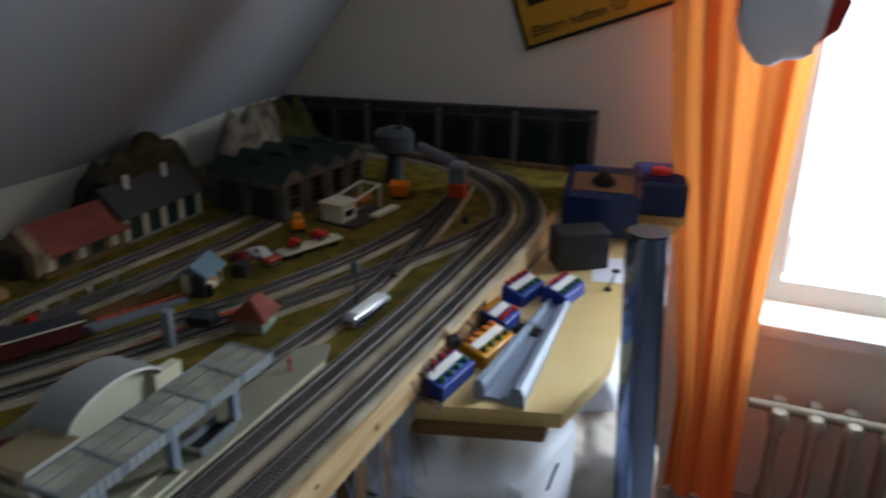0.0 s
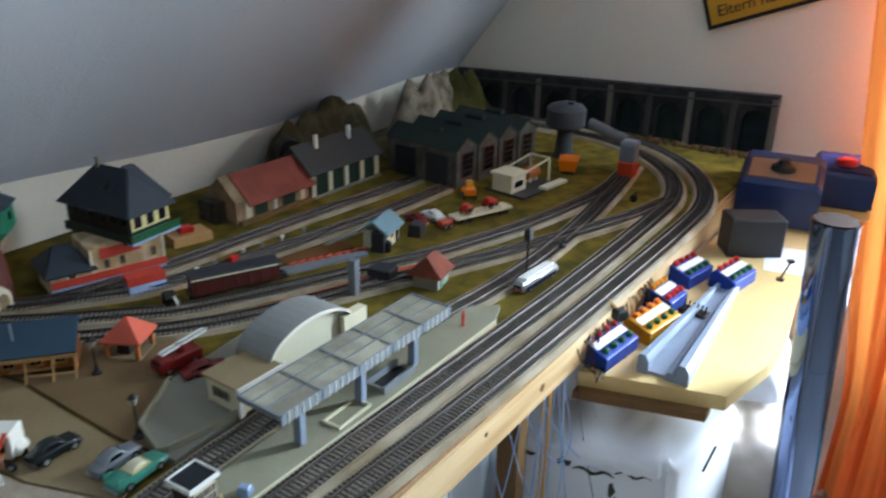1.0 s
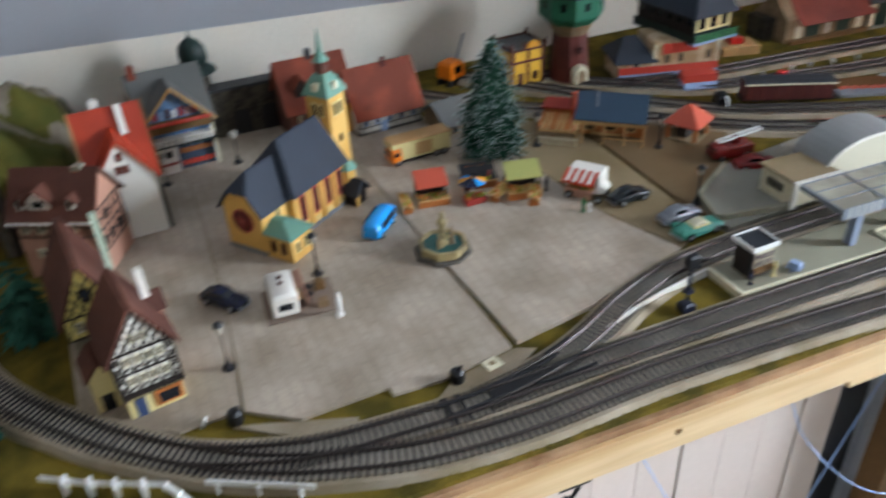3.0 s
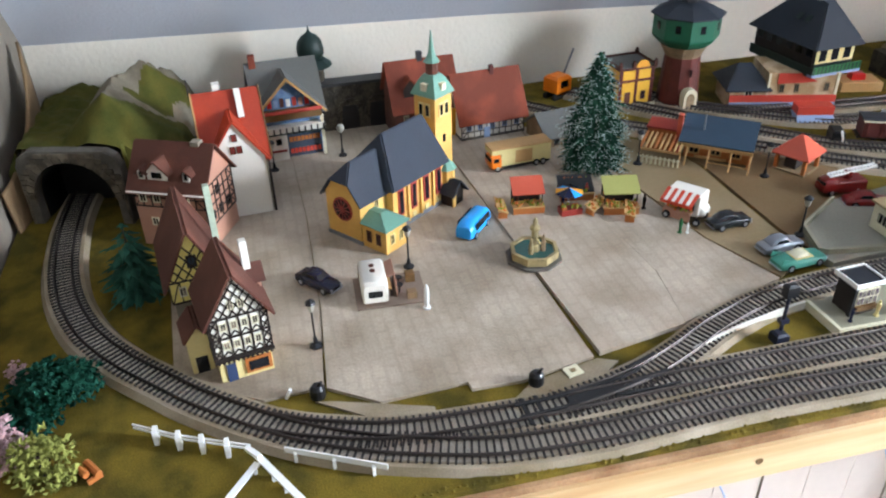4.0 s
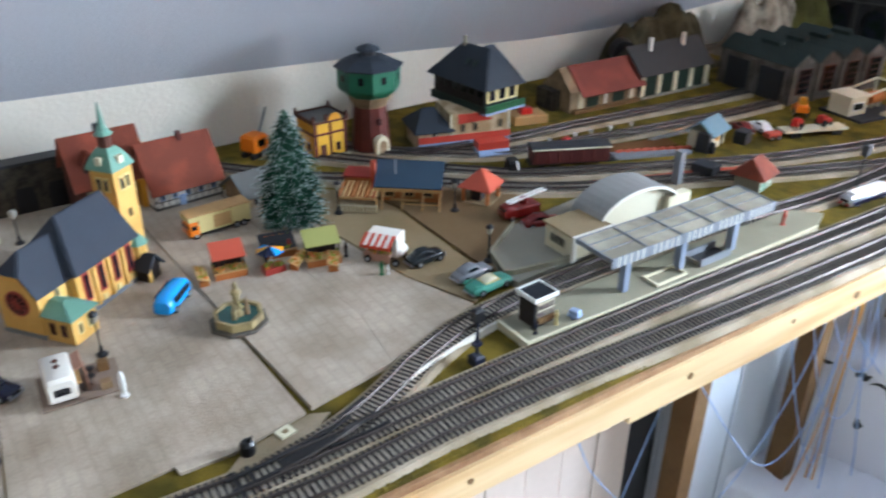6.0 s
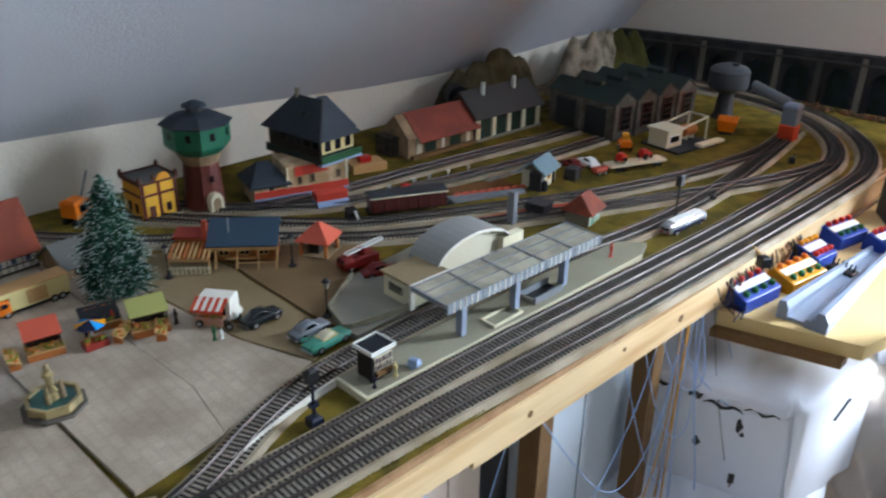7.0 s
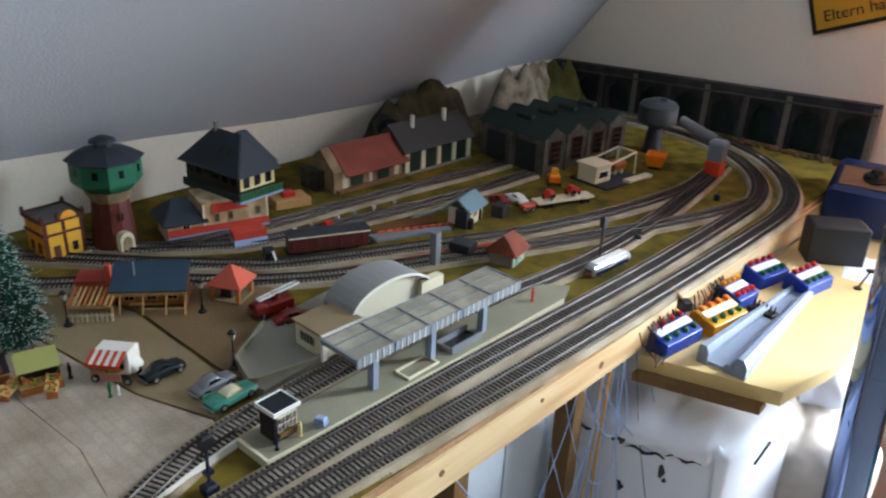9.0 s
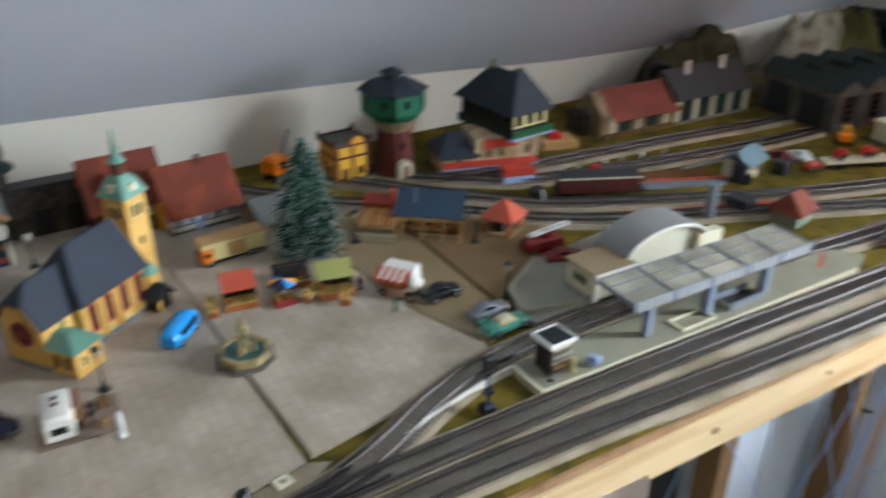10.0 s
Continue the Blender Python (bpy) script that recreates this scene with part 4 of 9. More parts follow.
CURTAINED = mat("curtained_pane", "857568", 0.3, grain=300, vary=0.2, bump=0.0, second="3a3634", mix=(0.45, 0.55), stain=160)
windows(h1, "+x", HX1, [(-0.01275 + 0.0085 * i, z) for z in (0.0335, 0.0522) for i in range(4)] + [(-0.004, 0.071), (0.004, 0.071)], 0.0052, 0.0080, CURTAINED, CREAMPALE, 0.0009)
part("door", K().face("+x", HX1 - 0.002, -0.0165, -0.0085, 0.0, 0.0175, 0.0012), DOORBLUE, h1, "blue-grey door")
sw = part("shop_window", K().face("+x", HX1 - 0.002, -0.001, 0.0205, 0.004, 0.0185, 0.0018), WOODORANGE, h1, "shop window in an orange-brown frame")
part("pane", K().face("+x", HX1 - 0.002, 0.0018, 0.0178, 0.0065, 0.0158, 0.0024), PANE, sw)
part("roof", K().roof(HX0, HX1, -HW, HW, 0.064, 0.102, "x", 0.004), BROWNTILE, h1, "steep brown tile roof")
dm = part("dormer", K().body(-0.018, 0.000, HW - 0.006, HW + 0.004, 0.070, 0.080, "y"), PINKWALL, h1)
part("dormer_roof", K().roof(-0.018, 0.000, HW - 0.014, HW + 0.006, 0.070, 0.080, "y", 0.002), BROWNTILE, dm)
part("chimney", K().box(-0.012, -0.005, 0.016, 0.022, 0.074, 0.105, 0.0006), PLASTERW, h1)
lean = part("side_wing", K().body(-0.022, 0.010, -HW - 0.018, -HW, 0.033, 0.045, "x"), CREAM, h1, "low cream side wing")
part("wing_roof", K().roof(-0.022, 0.009, -HW - 0.018, -HW + 0.002, 0.033, 0.045, "x", 0.0015), BROWNTILE, lean)
part("wing_door", K().face("+x", 0.010, -HW - 0.014, -HW - 0.004, 0, 0.016, 0.001), PANE, lean)

# second timbered house, behind the first
h2 = thing("timbered_house", -0.652, -0.3275, 0.0022, 8, "yellow half-timbered house with tall brown roof behind the corner house", "house")
part("ground_floor", K().box(-0.055, 0.030, -0.021, 0.021, 0, 0.034), GREYWALL, h2, "grey stone ground floor")
part("upper_wall", K().body(-0.055, 0.032, -0.0225, 0.0225, 0.056, 0.102, "x", 0.0341), YELPLASTER, h2, "yellow plaster")
part("timber_frame", timber("+x", 0.032, -0.0225, 0.0225, 0.035, 0.056, 5, 1), TIMBER, h2)
part("gable_frame", lattice(K(), 0.032, 0.0225, 0.056, 0.102, 0.0088, 0.0012), TIMBER, h2)
windows(h2, "+x", 0.032, [(-0.012, 0.041), (-0.003, 0.041), (0.010, 0.041)], 0.0065, 0.010, CURTAINED, CREAMPALE)
windows(h2, "+x", 0.032, [(0.0, 0.068)], 0.0085, 0.012, PANEBLUE, TIMBER)
part("archway", K().rod((0.0285, -0.004, 0.013), (0.0305, -0.004, 0.013), 0.010, 14), DARKGREY, h2)
part("roof", K().roof(-0.055, 0.032, -0.0225, 0.0225, 0.056, 0.102, "x", 0.004), BROWNTILE, h2)
part("chimney", K().box(-0.014, -0.008, 0.0235, 0.0290, 0.056, 0.121, 0.0006), mat("pale_green_render", "b4c2ae", 0.6), h2, "tall pale chimney")

# inn with dormers
h3 = thing("inn", -0.806, -0.3355, 0.0022, -26, "dusty pink inn with brown roof and dormers", "house")
h3.scale = (1, 1.03, 0.81)
part("ground_floor", K().box(-0.032, 0.032, -0.038, 0.038, 0, 0.056), PINKWALL, h3)
part("upper_wall", K().body(-0.032, 0.032, -0.038, 0.038, 0.084, 0.130, "y", 0.0561), PINKWALL, h3)
part("timber_frame", timber("+x", 0.032, -0.038, 0.038, 0.058, 0.084, 8, 2), TIMBER, h3)
part("side_frame", timber("+y", 0.038, -0.032, 0.032, 0.030, 0.084, 6, 4), TIMBER, h3)
part("roof", K().roof(-0.032, 0.032, -0.038, 0.038, 0.084, 0.130, "y", 0.005), BROWNTILE, h3)
for y, sz in ((-0.027, 0.0035), (-0.010, 0.0105), (0.021, 0.0035)):
    d = part("dormer", K().body(0.006, 0.028, y - sz, y + sz, 0.104, 0.104 + sz * 1.3, "x", 0.09), PLASTERW, h3)
    part("dormer_roof", K().roof(-0.004, 0.028, y - sz, y + sz, 0.104, 0.104 + sz * 1.3, "x", 0.003), BROWNTILE, d)
    part("pane", K().face("+x", 0.028, y - sz * 0.5, y + sz * 0.5, 0.096, 0.104, 0.0008), PANE, d)
windows(h3, "+x", 0.032, [(-0.028, 0.064), (-0.013, 0.064), (0.003, 0.064), (0.018, 0.064), (-0.02, 0.03), (0.01, 0.03)], 0.008, 0.012, PANE, CREAMPALE)
windows(h3, "+y", 0.038, [(-0.016, 0.036), (0.002, 0.036), (0.020, 0.036), (0.003, 0.064)], 0.008, 0.013, PANE, TIMBER)
part("chimney", K().box(-0.004, 0.004, 0.0195, 0.0275, 0.118, 0.1285), PINKWALL, h3, "pinkish chimney with grey cap")
part("chimney_cap", K().box(-0.0047, 0.0047, 0.0188, 0.0282, 0.1287, 0.1345, 0.0006), GREYWALL, h3)
part("gutter", K().rod((0.037, -0.042, 0.080), (0.037, 0.042, 0.080), 0.0012, 6), PLASTERW, h3)

# gabled house with orange roof
h4 = thing("gabled_house", -0.873, -0.298, 0.0022, 4, "plain grey-white gabled house with orange tile roof", "house")
part("wall", K().body(-0.048, 0.044, -0.014, 0.050, 0.068, 0.128, "y"), GREYWALL, h4, "grey-white rendered wall")
part("gable_wall", K().body(0.0, 0.050, -0.012, 0.047, 0.070, 0.112, "x"), PLASTERW, h4, "white front gable")
part("roof", K().roof(-0.048, 0.044, -0.014, 0.050, 0.068, 0.128, "y", 0.004), ORANGETILE, h4, "bright orange tile roof")
part("gable_roof", K().roof(-0.004, 0.050, -0.012, 0.047, 0.070, 0.112, "x", 0.004), ORANGETILE, h4)
windows(h4, "+x", 0.050, [(0.0175, 0.090), (0.0140, 0.076), (0.0212, 0.076)], 0.0060, 0.0085, TRIMRED, BROWNTILE)
part("chimney", K().box(-0.014, -0.006, 0.006, 0.014, 0.118, 0.136), PLASTERW, h4)
part("ridge_light", K().slab([(0.001, 0.0275, 0.1300), (0.021, 0.0275, 0.1045), (0.021, 0.0340, 0.1045), (0.001, 0.0340, 0.1300)], -0.003), PLASTERW, h4, "white roof strip")
part("downpipe", K().rod((0.052, 0.050, 0.002), (0.052, 0.050, 0.066), 0.0013, 6), TIMBER, h4)
part("verge", K().rod((-0.002, -0.0185, 0.131), (0.049, -0.0185, 0.066), 0.0010, 6), TANWOOD, h4)
part("verge", K().rod((-0.002, 0.0545, 0.131), (0.049, 0.0545, 0.066), 0.0010, 6), OLDWOOD, h4)
part("flagpole", K().rod((-0.002, -0.020, 0.128), (-0.002, -0.020, 0.146), 0.0008, 6), TIMBER, h4)

# chalet with painted gable
h5 = thing("chalet", -1.008, -0.222, 0.0022, 4, "chalet with grey roof, painted gable and flower balconies", "house")
part("wall", K().body(-0.045, 0.040, -0.028, 0.050, 0.062, 0.112, "y"), PLASTERW, h5)
gw = part("gable_wall", K().body(0.0, 0.044, -0.030, 0.048, 0.066, 0.104, "x"), mat("mural_blue", "4f7096", 0.7, grain=300, vary=0.2, bump=0.05, second="6d8aa6", stain=70), h5, "gable painted sky blue")
for i, m in enumerate((REDPL, STRIPEBLUE, BROWNTILE, PLASTERW, TRIMRED, PINKWALL, REDPL)):
    y = -0.014 + 0.0078 * i
    part("mural_field", K().face("+x", 0.044, y - 0.0026, y + 0.0026, 0.068, 0.0795 - 0.002 * (i % 2), 0.0007), m, gw)
part("verge_board", K().slab([(0.0555, -0.038, 0.0605), (0.0555, 0.009, 0.1085), (0.0535, 0.009, 0.1085), (0.0535, -0.038, 0.0605)], 0.003), TANWOOD, h5)
part("verge_board", K().slab([(0.0555, 0.009, 0.1085), (0.0555, 0.056, 0.0605), (0.0535, 0.056, 0.0605), (0.0535, 0.009, 0.1085)], 0.003), TANWOOD, h5)
part("roof", K().roof(-0.045, 0.040, -0.028, 0.050, 0.062, 0.112, "y", 0.006), GREYSHINGLE, h5, "grey shingle roof")
part("gable_roof", K().roof(-0.004, 0.047, -0.030, 0.048, 0.066, 0.104, "x", 0.007), GREYSHINGLE, h5)
bal = part("balcony", K().box(0.044, 0.056, -0.030, 0.048, 0.055, 0.066), OLDWOOD, h5, "brown upper balcony")
k = K()
random.seed(5)
for i in range(26):
    k.lathe(0.057, -0.028 + 0.075 * i / 25, [(0.0015, 0.064), (0.0024, 0.066), (0.0010, 0.0685)], 6)
tagged(part("flower_row", k, STRIPERED, bal, "red balcony flowers"), kind="stuff")
bal2 = part("balcony", K().box(0.044, 0.057, -0.032, 0.050, 0.036, 0.046), PLASTERW, h5, "white lower balcony")
part("balcony_band", K().box(0.0571, 0.058, -0.032, 0.050, 0.0365, 0.0385), DARKGREEN, bal2)
for i in range(11):
    part("baluster", K().box(0.0571, 0.0580, -0.0305 + 0.0078 * i, -0.0285 + 0.0078 * i, 0.0386, 0.0450), TIMBER, bal2)
part("left_wall", K().box(0.040, 0.050, -0.030, 0.002, 0, 0.036), PLASTERW, h5)
shop = part("shop_front", K().box(0.040, 0.046, 0.0022, 0.046, 0, 0.036), PANEBLUE, h5, "dark glazed shop front")
for z0 in (0.006, 0.022):
    k = K()
    for i in range(8):
        k.box(0.0462, 0.0478, 0.005 + 0.005 * i, 0.0088 + 0.005 * i, z0, z0 + 0.006)
    tagged(part("shop_stock", k, STRIPERED if z0 < 0.01 else WOODORANGE, shop, "red and brown shop goods"), kind="stuff")
windows(h5, "+x", 0.050, [(-0.022, 0.021), (-0.009, 0.021)], 0.007, 0.008, PANE, TIMBER)
part("wall_band", K().face("+x", 0.050, -0.028, 0.000, 0.011, 0.014, 0.001), TRIMRED, h5)
part("corner_post", K().box(0.050, 0.054, 0.046, 0.050, 0, 0.055), CREAMPALE, h5)
part("chimney", K().box(-0.004, 0.004, -0.028, -0.020, 0.104, 0.124), REDTILE, h5)

# round turret with dark green dome
tu = thing("turret", -1.05, -0.168, 0, 0, "dark stone turret with a dark green domed roof", "tower")
part("shaft", K().cyl(0, 0, 0, 0.096, 0.020, n=14), DARKSTONE, tu)
part("cornice", K().lathe(0, 0, [(0.022, 0.092), (0.0345, 0.0965), (0.0340, 0.0985), (0.021, 0.1065)], 14), DARKGREEN, tu)
part("dome", K().lathe(0, 0, [(0.0175, 0.1065), (0.0225, 0.112), (0.0232, 0.121), (0.0205, 0.131), (0.0130, 0.1385), (0.0050, 0.1425), (0.0022, 0.1455), (0.0008, 0.153)], 14), DARKGREEN, tu, smooth=True)

tu.scale = (0.78, 0.78, 0.94)

# dark town wall with arches
wl = thing("town_wall", -1.035, -0.085, 0, 0, "dark stone town wall with arched niches", "wall")
part("wall", K().box(-0.014, 0.006, -0.075, 0.075, 0, 0.066), DARKSTONE, wl)
part("coping", K().box(-0.016, 0.009, -0.077, 0.077, 0.0662, 0.070), DARKGREY, wl)
for y, r in ((-0.040, 0.014), (0.000, 0.016), (0.042, 0.012)):
    k = K()
    for i in range(9):
        a = math.pi * i / 8
        k.box(0.006, 0.0085, y + r * math.cos(a) - 0.003, y + r * math.cos(a) + 0.003, 0.030 + r * math.sin(a) - 0.003, 0.030 + r * math.sin(a) + 0.003)
    part("arch_ring", k, DARKSTONE, wl)
    # thin black plate on the wall stands in for the niche's shade
    part("niche_shade", K().prism([(0.0063, y - r * 0.85), (0.0067, y - r * 0.85), (0.0067, y + r * 0.85), (0.0063, y + r * 0.85)], 0.0, 0.030 + r * 0.5), BLACK, wl)

# two red-roofed town houses at the back
h6 = thing("town_house", -1.00, -0.036, 0.003, 3, "town house with a steep dark-red tile roof and dormer", "house")
part("wall", K().body(-0.040, 0.036, -0.046, 0.052, 0.052, 0.110, "y"), BROWNTILE, h6)
part("roof", K().roof(-0.040, 0.036, -0.046, 0.052, 0.052, 0.110, "y", 0.006), REDTILE, h6, "dark red tile roof")
d = part("dormer", K().body(0.006, 0.030, -0.030, -0.012, 0.080, 0.092, "x", 0.06), TIMBER, h6)
part("dormer_roof", K().roof(-0.006, 0.030, -0.030, -0.012, 0.080, 0.092, "x", 0.003), REDTILE, d)
part("chimney", K().box(-0.006, 0.002, 0.000, 0.008, 0.100, 0.122), DARKGREY, h6)
windows(h6, "+x", 0.036, [(-0.03, 0.026), (-0.012, 0.026), (0.006, 0.026), (0.03, 0.026)], 0.008, 0.013, PANE, CREAMPALE)
part("yellow_bay", K().box(0.036, 0.048, 0.036, 0.052, 0, 0.044), OCHRE, h6, "ochre yellow bay")
h6.scale = (0.86, 0.86, 0.88)
h7 = thing("barn_house", -0.972, 0.046, 0.0042, 5, "half-timbered house with a broad red tile roof", "house")
h7.scale = (0.87, 0.87, 0.87)
part("wall", K().body(-0.040, 0.034, -0.048, 0.054, 0.034, 0.092, "y"), PLASTERW, h7)
part("timber_frame", timber("+x", 0.034, -0.048, 0.054, 0.002, 0.033, 10, 3), TIMBER, h7)
part("roof", K().roof(-0.040, 0.034, -0.048, 0.054, 0.034, 0.092, "y", 0.006), REDTILE, h7, "broad red tile roof")
windows(h7, "+x", 0.034, [(-0.036, 0.014), (-0.018, 0.014), (0.002, 0.014), (0.022, 0.014), (0.042, 0.014)], 0.008, 0.012, PANE, STRIPEBLUE)
part("door", K().face("+x", 0.034, -0.012, -0.002, 0, 0.017, 0.0016), STRIPEBLUE, h7)
part("plinth", K().box(-0.041, 0.0355, -0.049, 0.055, 0, 0.004), STONE, h7)
part("chimney", K().box(-0.004, 0.003, 0.010, 0.016, 0.082, 0.100), BRICK, h7)

# low dark shed beside the fir
h8 = thing("low_shed", -0.915, 0.128, 0.0, 8, "low grey-brown shed with a sagging dark roof", "shed")
part("wall", K().body(-0.030, 0.026, -0.026, 0.030, 0.020, 0.040, "y"), TANSTONE, h8)
part("roof", K().roof(-0.030, 0.026, -0.026, 0.030, 0.020, 0.040, "y", 0.005), GREYSHINGLE, h8)
windows(h8, "+x", 0.026, [(-0.012, 0.006), (0.012, 0.006)], 0.008, 0.009, PANE, TIMBER)

# ---- station and railway buildings ----
pf = thing("station_platform", 0, 0, 0, 0, "long grey-green island platform between the tracks", "platform")
k = K()
k.prism([(-0.456, 0.209), (-0.449, 0.45), (-0.446, 0.66), (-0.462, 0.70), (-0.492, 0.672), (-0.500, 0.50), (-0.503, 0.33), (-0.499, 0.209)], 0.0, 0.0075)
part("slab", k, PLAT, pf)
part("kerb", K().prism([(-0.4535, 0.207), (-0.4465, 0.45), (-0.4435, 0.66), (-0.4458, 0.66), (-0.4488, 0.45), (-0.4558, 0.2105)], 0.0, 0.0088), CREAMPALE, pf)
part("kerb", K().prism([(-0.4535, 0.207), (-0.4558, 0.2105), (-0.4990, 0.2105), (-0.501, 0.207)], 0.0, 0.0085), CREAMPALE, pf)
PZ = 0.0076
# canopy
cn = thing("platform_canopy", -0.473, 0.345, PZ, -1.5, "grey platform canopy with glazed ribs on square posts", "canopy")
CL, CX0, CX1, CZ = 0.256, -0.046, 0.006, 0.048
for y in (0.008, 0.092, 0.178):
    part("post", K().box(-0.0045, 0.0045, y - 0.0035, y + 0.0035, 0, CZ - 0.004, 0.0006), GREYPL, cn)
    part("bracket", K().slab([(CX0 + 0.002, y - 0.002, CZ - 0.002), (CX1 - 0.001, y - 0.002, CZ - 0.004), (CX1 - 0.001, y + 0.002, CZ - 0.004), (CX0 + 0.002, y + 0.002, CZ - 0.002)], 0.004), GREYPL, cn)
z_of = lambda x: CZ - (x - CX0) / (CX1 - CX0) * 0.001
glass = mat("canopy_ribbed_sheet", "aaa594", 0.32, grain=300, vary=0.2, bump=0.1, second="8d887a", mix=(0.38, 0.62), stain=30, per_object=0.12)
n = 5
y00 = -0.020
xs_ = (CX0, -0.029, -0.012, CX1)
for i in range(n):
    a, b = y00 + CL * i / n, y00 + CL * (i + 1) / n
    for x0, x1 in zip(xs_, xs_[1:]):
        part("roof_panel", K().slab([(x1 - 0.0006, a + 0.0010, z_of(x1)), (x1 - 0.0006, b - 0.0010, z_of(x1)), (x0 + 0.0006, b - 0.0010, z_of(x0)), (x0 + 0.0006, a + 0.0010, z_of(x0))], 0.0012), glass, cn)
for i in range(n + 1):
    y = y00 + CL * i / n
    part("rib", K().slab([(CX1, y - 0.0010, z_of(CX1) + 0.0012), (CX1, y + 0.0010, z_of(CX1) + 0.0012), (CX0, y + 0.0010, z_of(CX0) + 0.0012), (CX0, y - 0.0010, z_of(CX0) + 0.0012)], 0.0028), STEELGREY, cn)
for x in xs_[:3]:
    part("purlin", K().box(x - 0.0006, x + 0.0006, y00, CL + y00, z_of(x) - 0.001, z_of(x) + 0.0010), STEELGREY, cn)
fa = part("fascia", K().box(CX1 + 0.0004, CX1 + 0.0022, y00 - 0.001, CL + y00 + 0.001, CZ - 0.0105, CZ + 0.0008), mat("fascia_glass", "8e959c", 0.3, grain=300, vary=0.15), cn, "pale glazed fascia")
for i in range(31):
    y = y00 + CL * i / 30
    part("fascia_bar", K().box(CX1 + 0.0023, CX1 + 0.0030, y - 0.0006, y + 0.0006, CZ - 0.0110, CZ + 0.0014), PLASTERW if i % 6 else STEELGREY, fa)
part("end_fascia", K().box(CX0, CX1, y00 - 0.0018, y00 - 0.0004, CZ - 0.004, CZ + 0.001), STEELGREY, cn)

# kiosk
ki = thing("kiosk", -0.4815, 0.241, PZ, 2, "small newspaper kiosk with a dark flat roof and white rim", "kiosk")
part("wall", K().box(-0.011, 0.011, -0.0125, 0.0125, 0, 0.030), TIMBER, ki)
part("counter", K().box(0.0112, 0.0150, -0.010, 0.012, 0.006, 0.010), OLDWOOD, ki)
part("shop_window", K().face("+x", 0.011, -0.0105, 0.012, 0.011, 0.027, 0.0010), CREAMPALE, ki)
k = K()
for i in range(5):
    for j in range(2):
        k.face("+x", 0.011, -0.0095 + 0.0043 * i, -0.0065 + 0.0043 * i, 0.012 + 0.0075 * j, 0.018 + 0.0075 * j, 0.0016)
tagged(part("magazines", k, COVERS, ki, "rows of coloured magazines"), kind="stuff")
part("corner_post", K().box(0.009, 0.0125, -0.0145, -0.0115, 0, 0.030), BLACK, ki)
k = K()
for a, b, c, d in ((-0.0145, 0.0140, -0.0155, -0.0143), (-0.0145, 0.0140, 0.0143, 0.0155), (-0.0145, -0.0133, -0.0143, 0.0143), (0.0126, 0.0140, -0.0143, 0.0143)):
    k.box(a, b, c, d, 0.0302, 0.0345)
part("roof_rim", k, WHITEPL, ki, "white roof rim")
part("roof", K().box(-0.0133, 0.0126, -0.0143, 0.0143, 0.0302, 0.0330), PANE, ki, "dark tarred roof")


def figure(x, y, z, rot, coat, h=0.019, group="small painted figures"):
    """A painted doll of model size, one plain shape."""
    k = K()
    s = h / 0.019
    k.cyl(0, 0, 0, 0.0008, 0.0030 * s, n=8)
    k.lathe(0, 0, [(0.0016 * s, 0.0008), (0.0018 * s, 0.008 * s), (0.0024 * s, 0.012 * s), (0.0022 * s, 0.0152 * s), (0.0009 * s, 0.0158 * s), (0.0015 * s, 0.0172 * s), (0.0013 * s, 0.0188 * s), (0.0004 * s, 0.0194 * s)], 8)
    return solid("figurine", k, coat, "tiny painted plastic figurine standing on the layout", "figurine", group, m=pose(x, y, z, 0, 0, rot), smooth=True)


figure(-0.471, 0.628, PZ, 0, STRIPERED)
figure(-0.463, 0.2245, PZ, 0, CARNAVY, 0.014)
figure(-0.464, 0.252, PZ, 0, CREAM, 0.016)
solid("luggage_cart", K().box(-0.006, 0.006, -0.005, 0.005, 0.002, 0.004).box(-0.005, 0.005, -0.004, 0.004, 0.004, 0.009, 0.001).cyl(0, -0.0045, 0, 0.0022, 0.002, n=8).cyl(0, 0.0045, 0, 0.0022, 0.002, n=8), STRIPEBLUE, "small luggage cart with blue and white boxes on the platform", "cart", m=pose(-0.463, 0.276, PZ, 0, 0, 20))
st = thing("stairwell", -0.470, 0.485, PZ, 0, "stairwell opening with grey side walls on the platform", "stairwell")
part("side_wall", K().box(0.010, 0.0125, -0.026, 0.026, 0, 0.0085), STEELGREY, st)
part("side_wall", K().box(-0.0125, -0.010, -0.026, 0.026, 0, 0.0085), STEELGREY, st)
# thin black sheet on the closed slab, in place of the opening's shade
part("shaft", K().box(-0.0098, 0.0098, -0.020, 0.026, 0.0, 0.0008), BLACK, st)
for i in range(5):
    part("step", K().box(-0.0098, 0.0098, -0.026 + 0.0016 * i, -0.0245 + 0.0016 * i, 0, 0.0055 - 0.0009 * i), CONCRETE, st)
solid("floor_frame", K().box(-0.011, 0.011, -0.024, -0.0215, 0, 0.0025).box(-0.011, 0.011, 0.0215, 0.024, 0, 0.0025).box(0.0085, 0.011, -0.0214, 0.0214, 0, 0.0025).box(-0.011, -0.0085, -0.0214, 0.0214, 0, 0.0025), CREAMPALE, "empty pale rectangular frame lying on the platform", "frame", m=pose(-0.467, 0.412, PZ, 0, 0, 0))

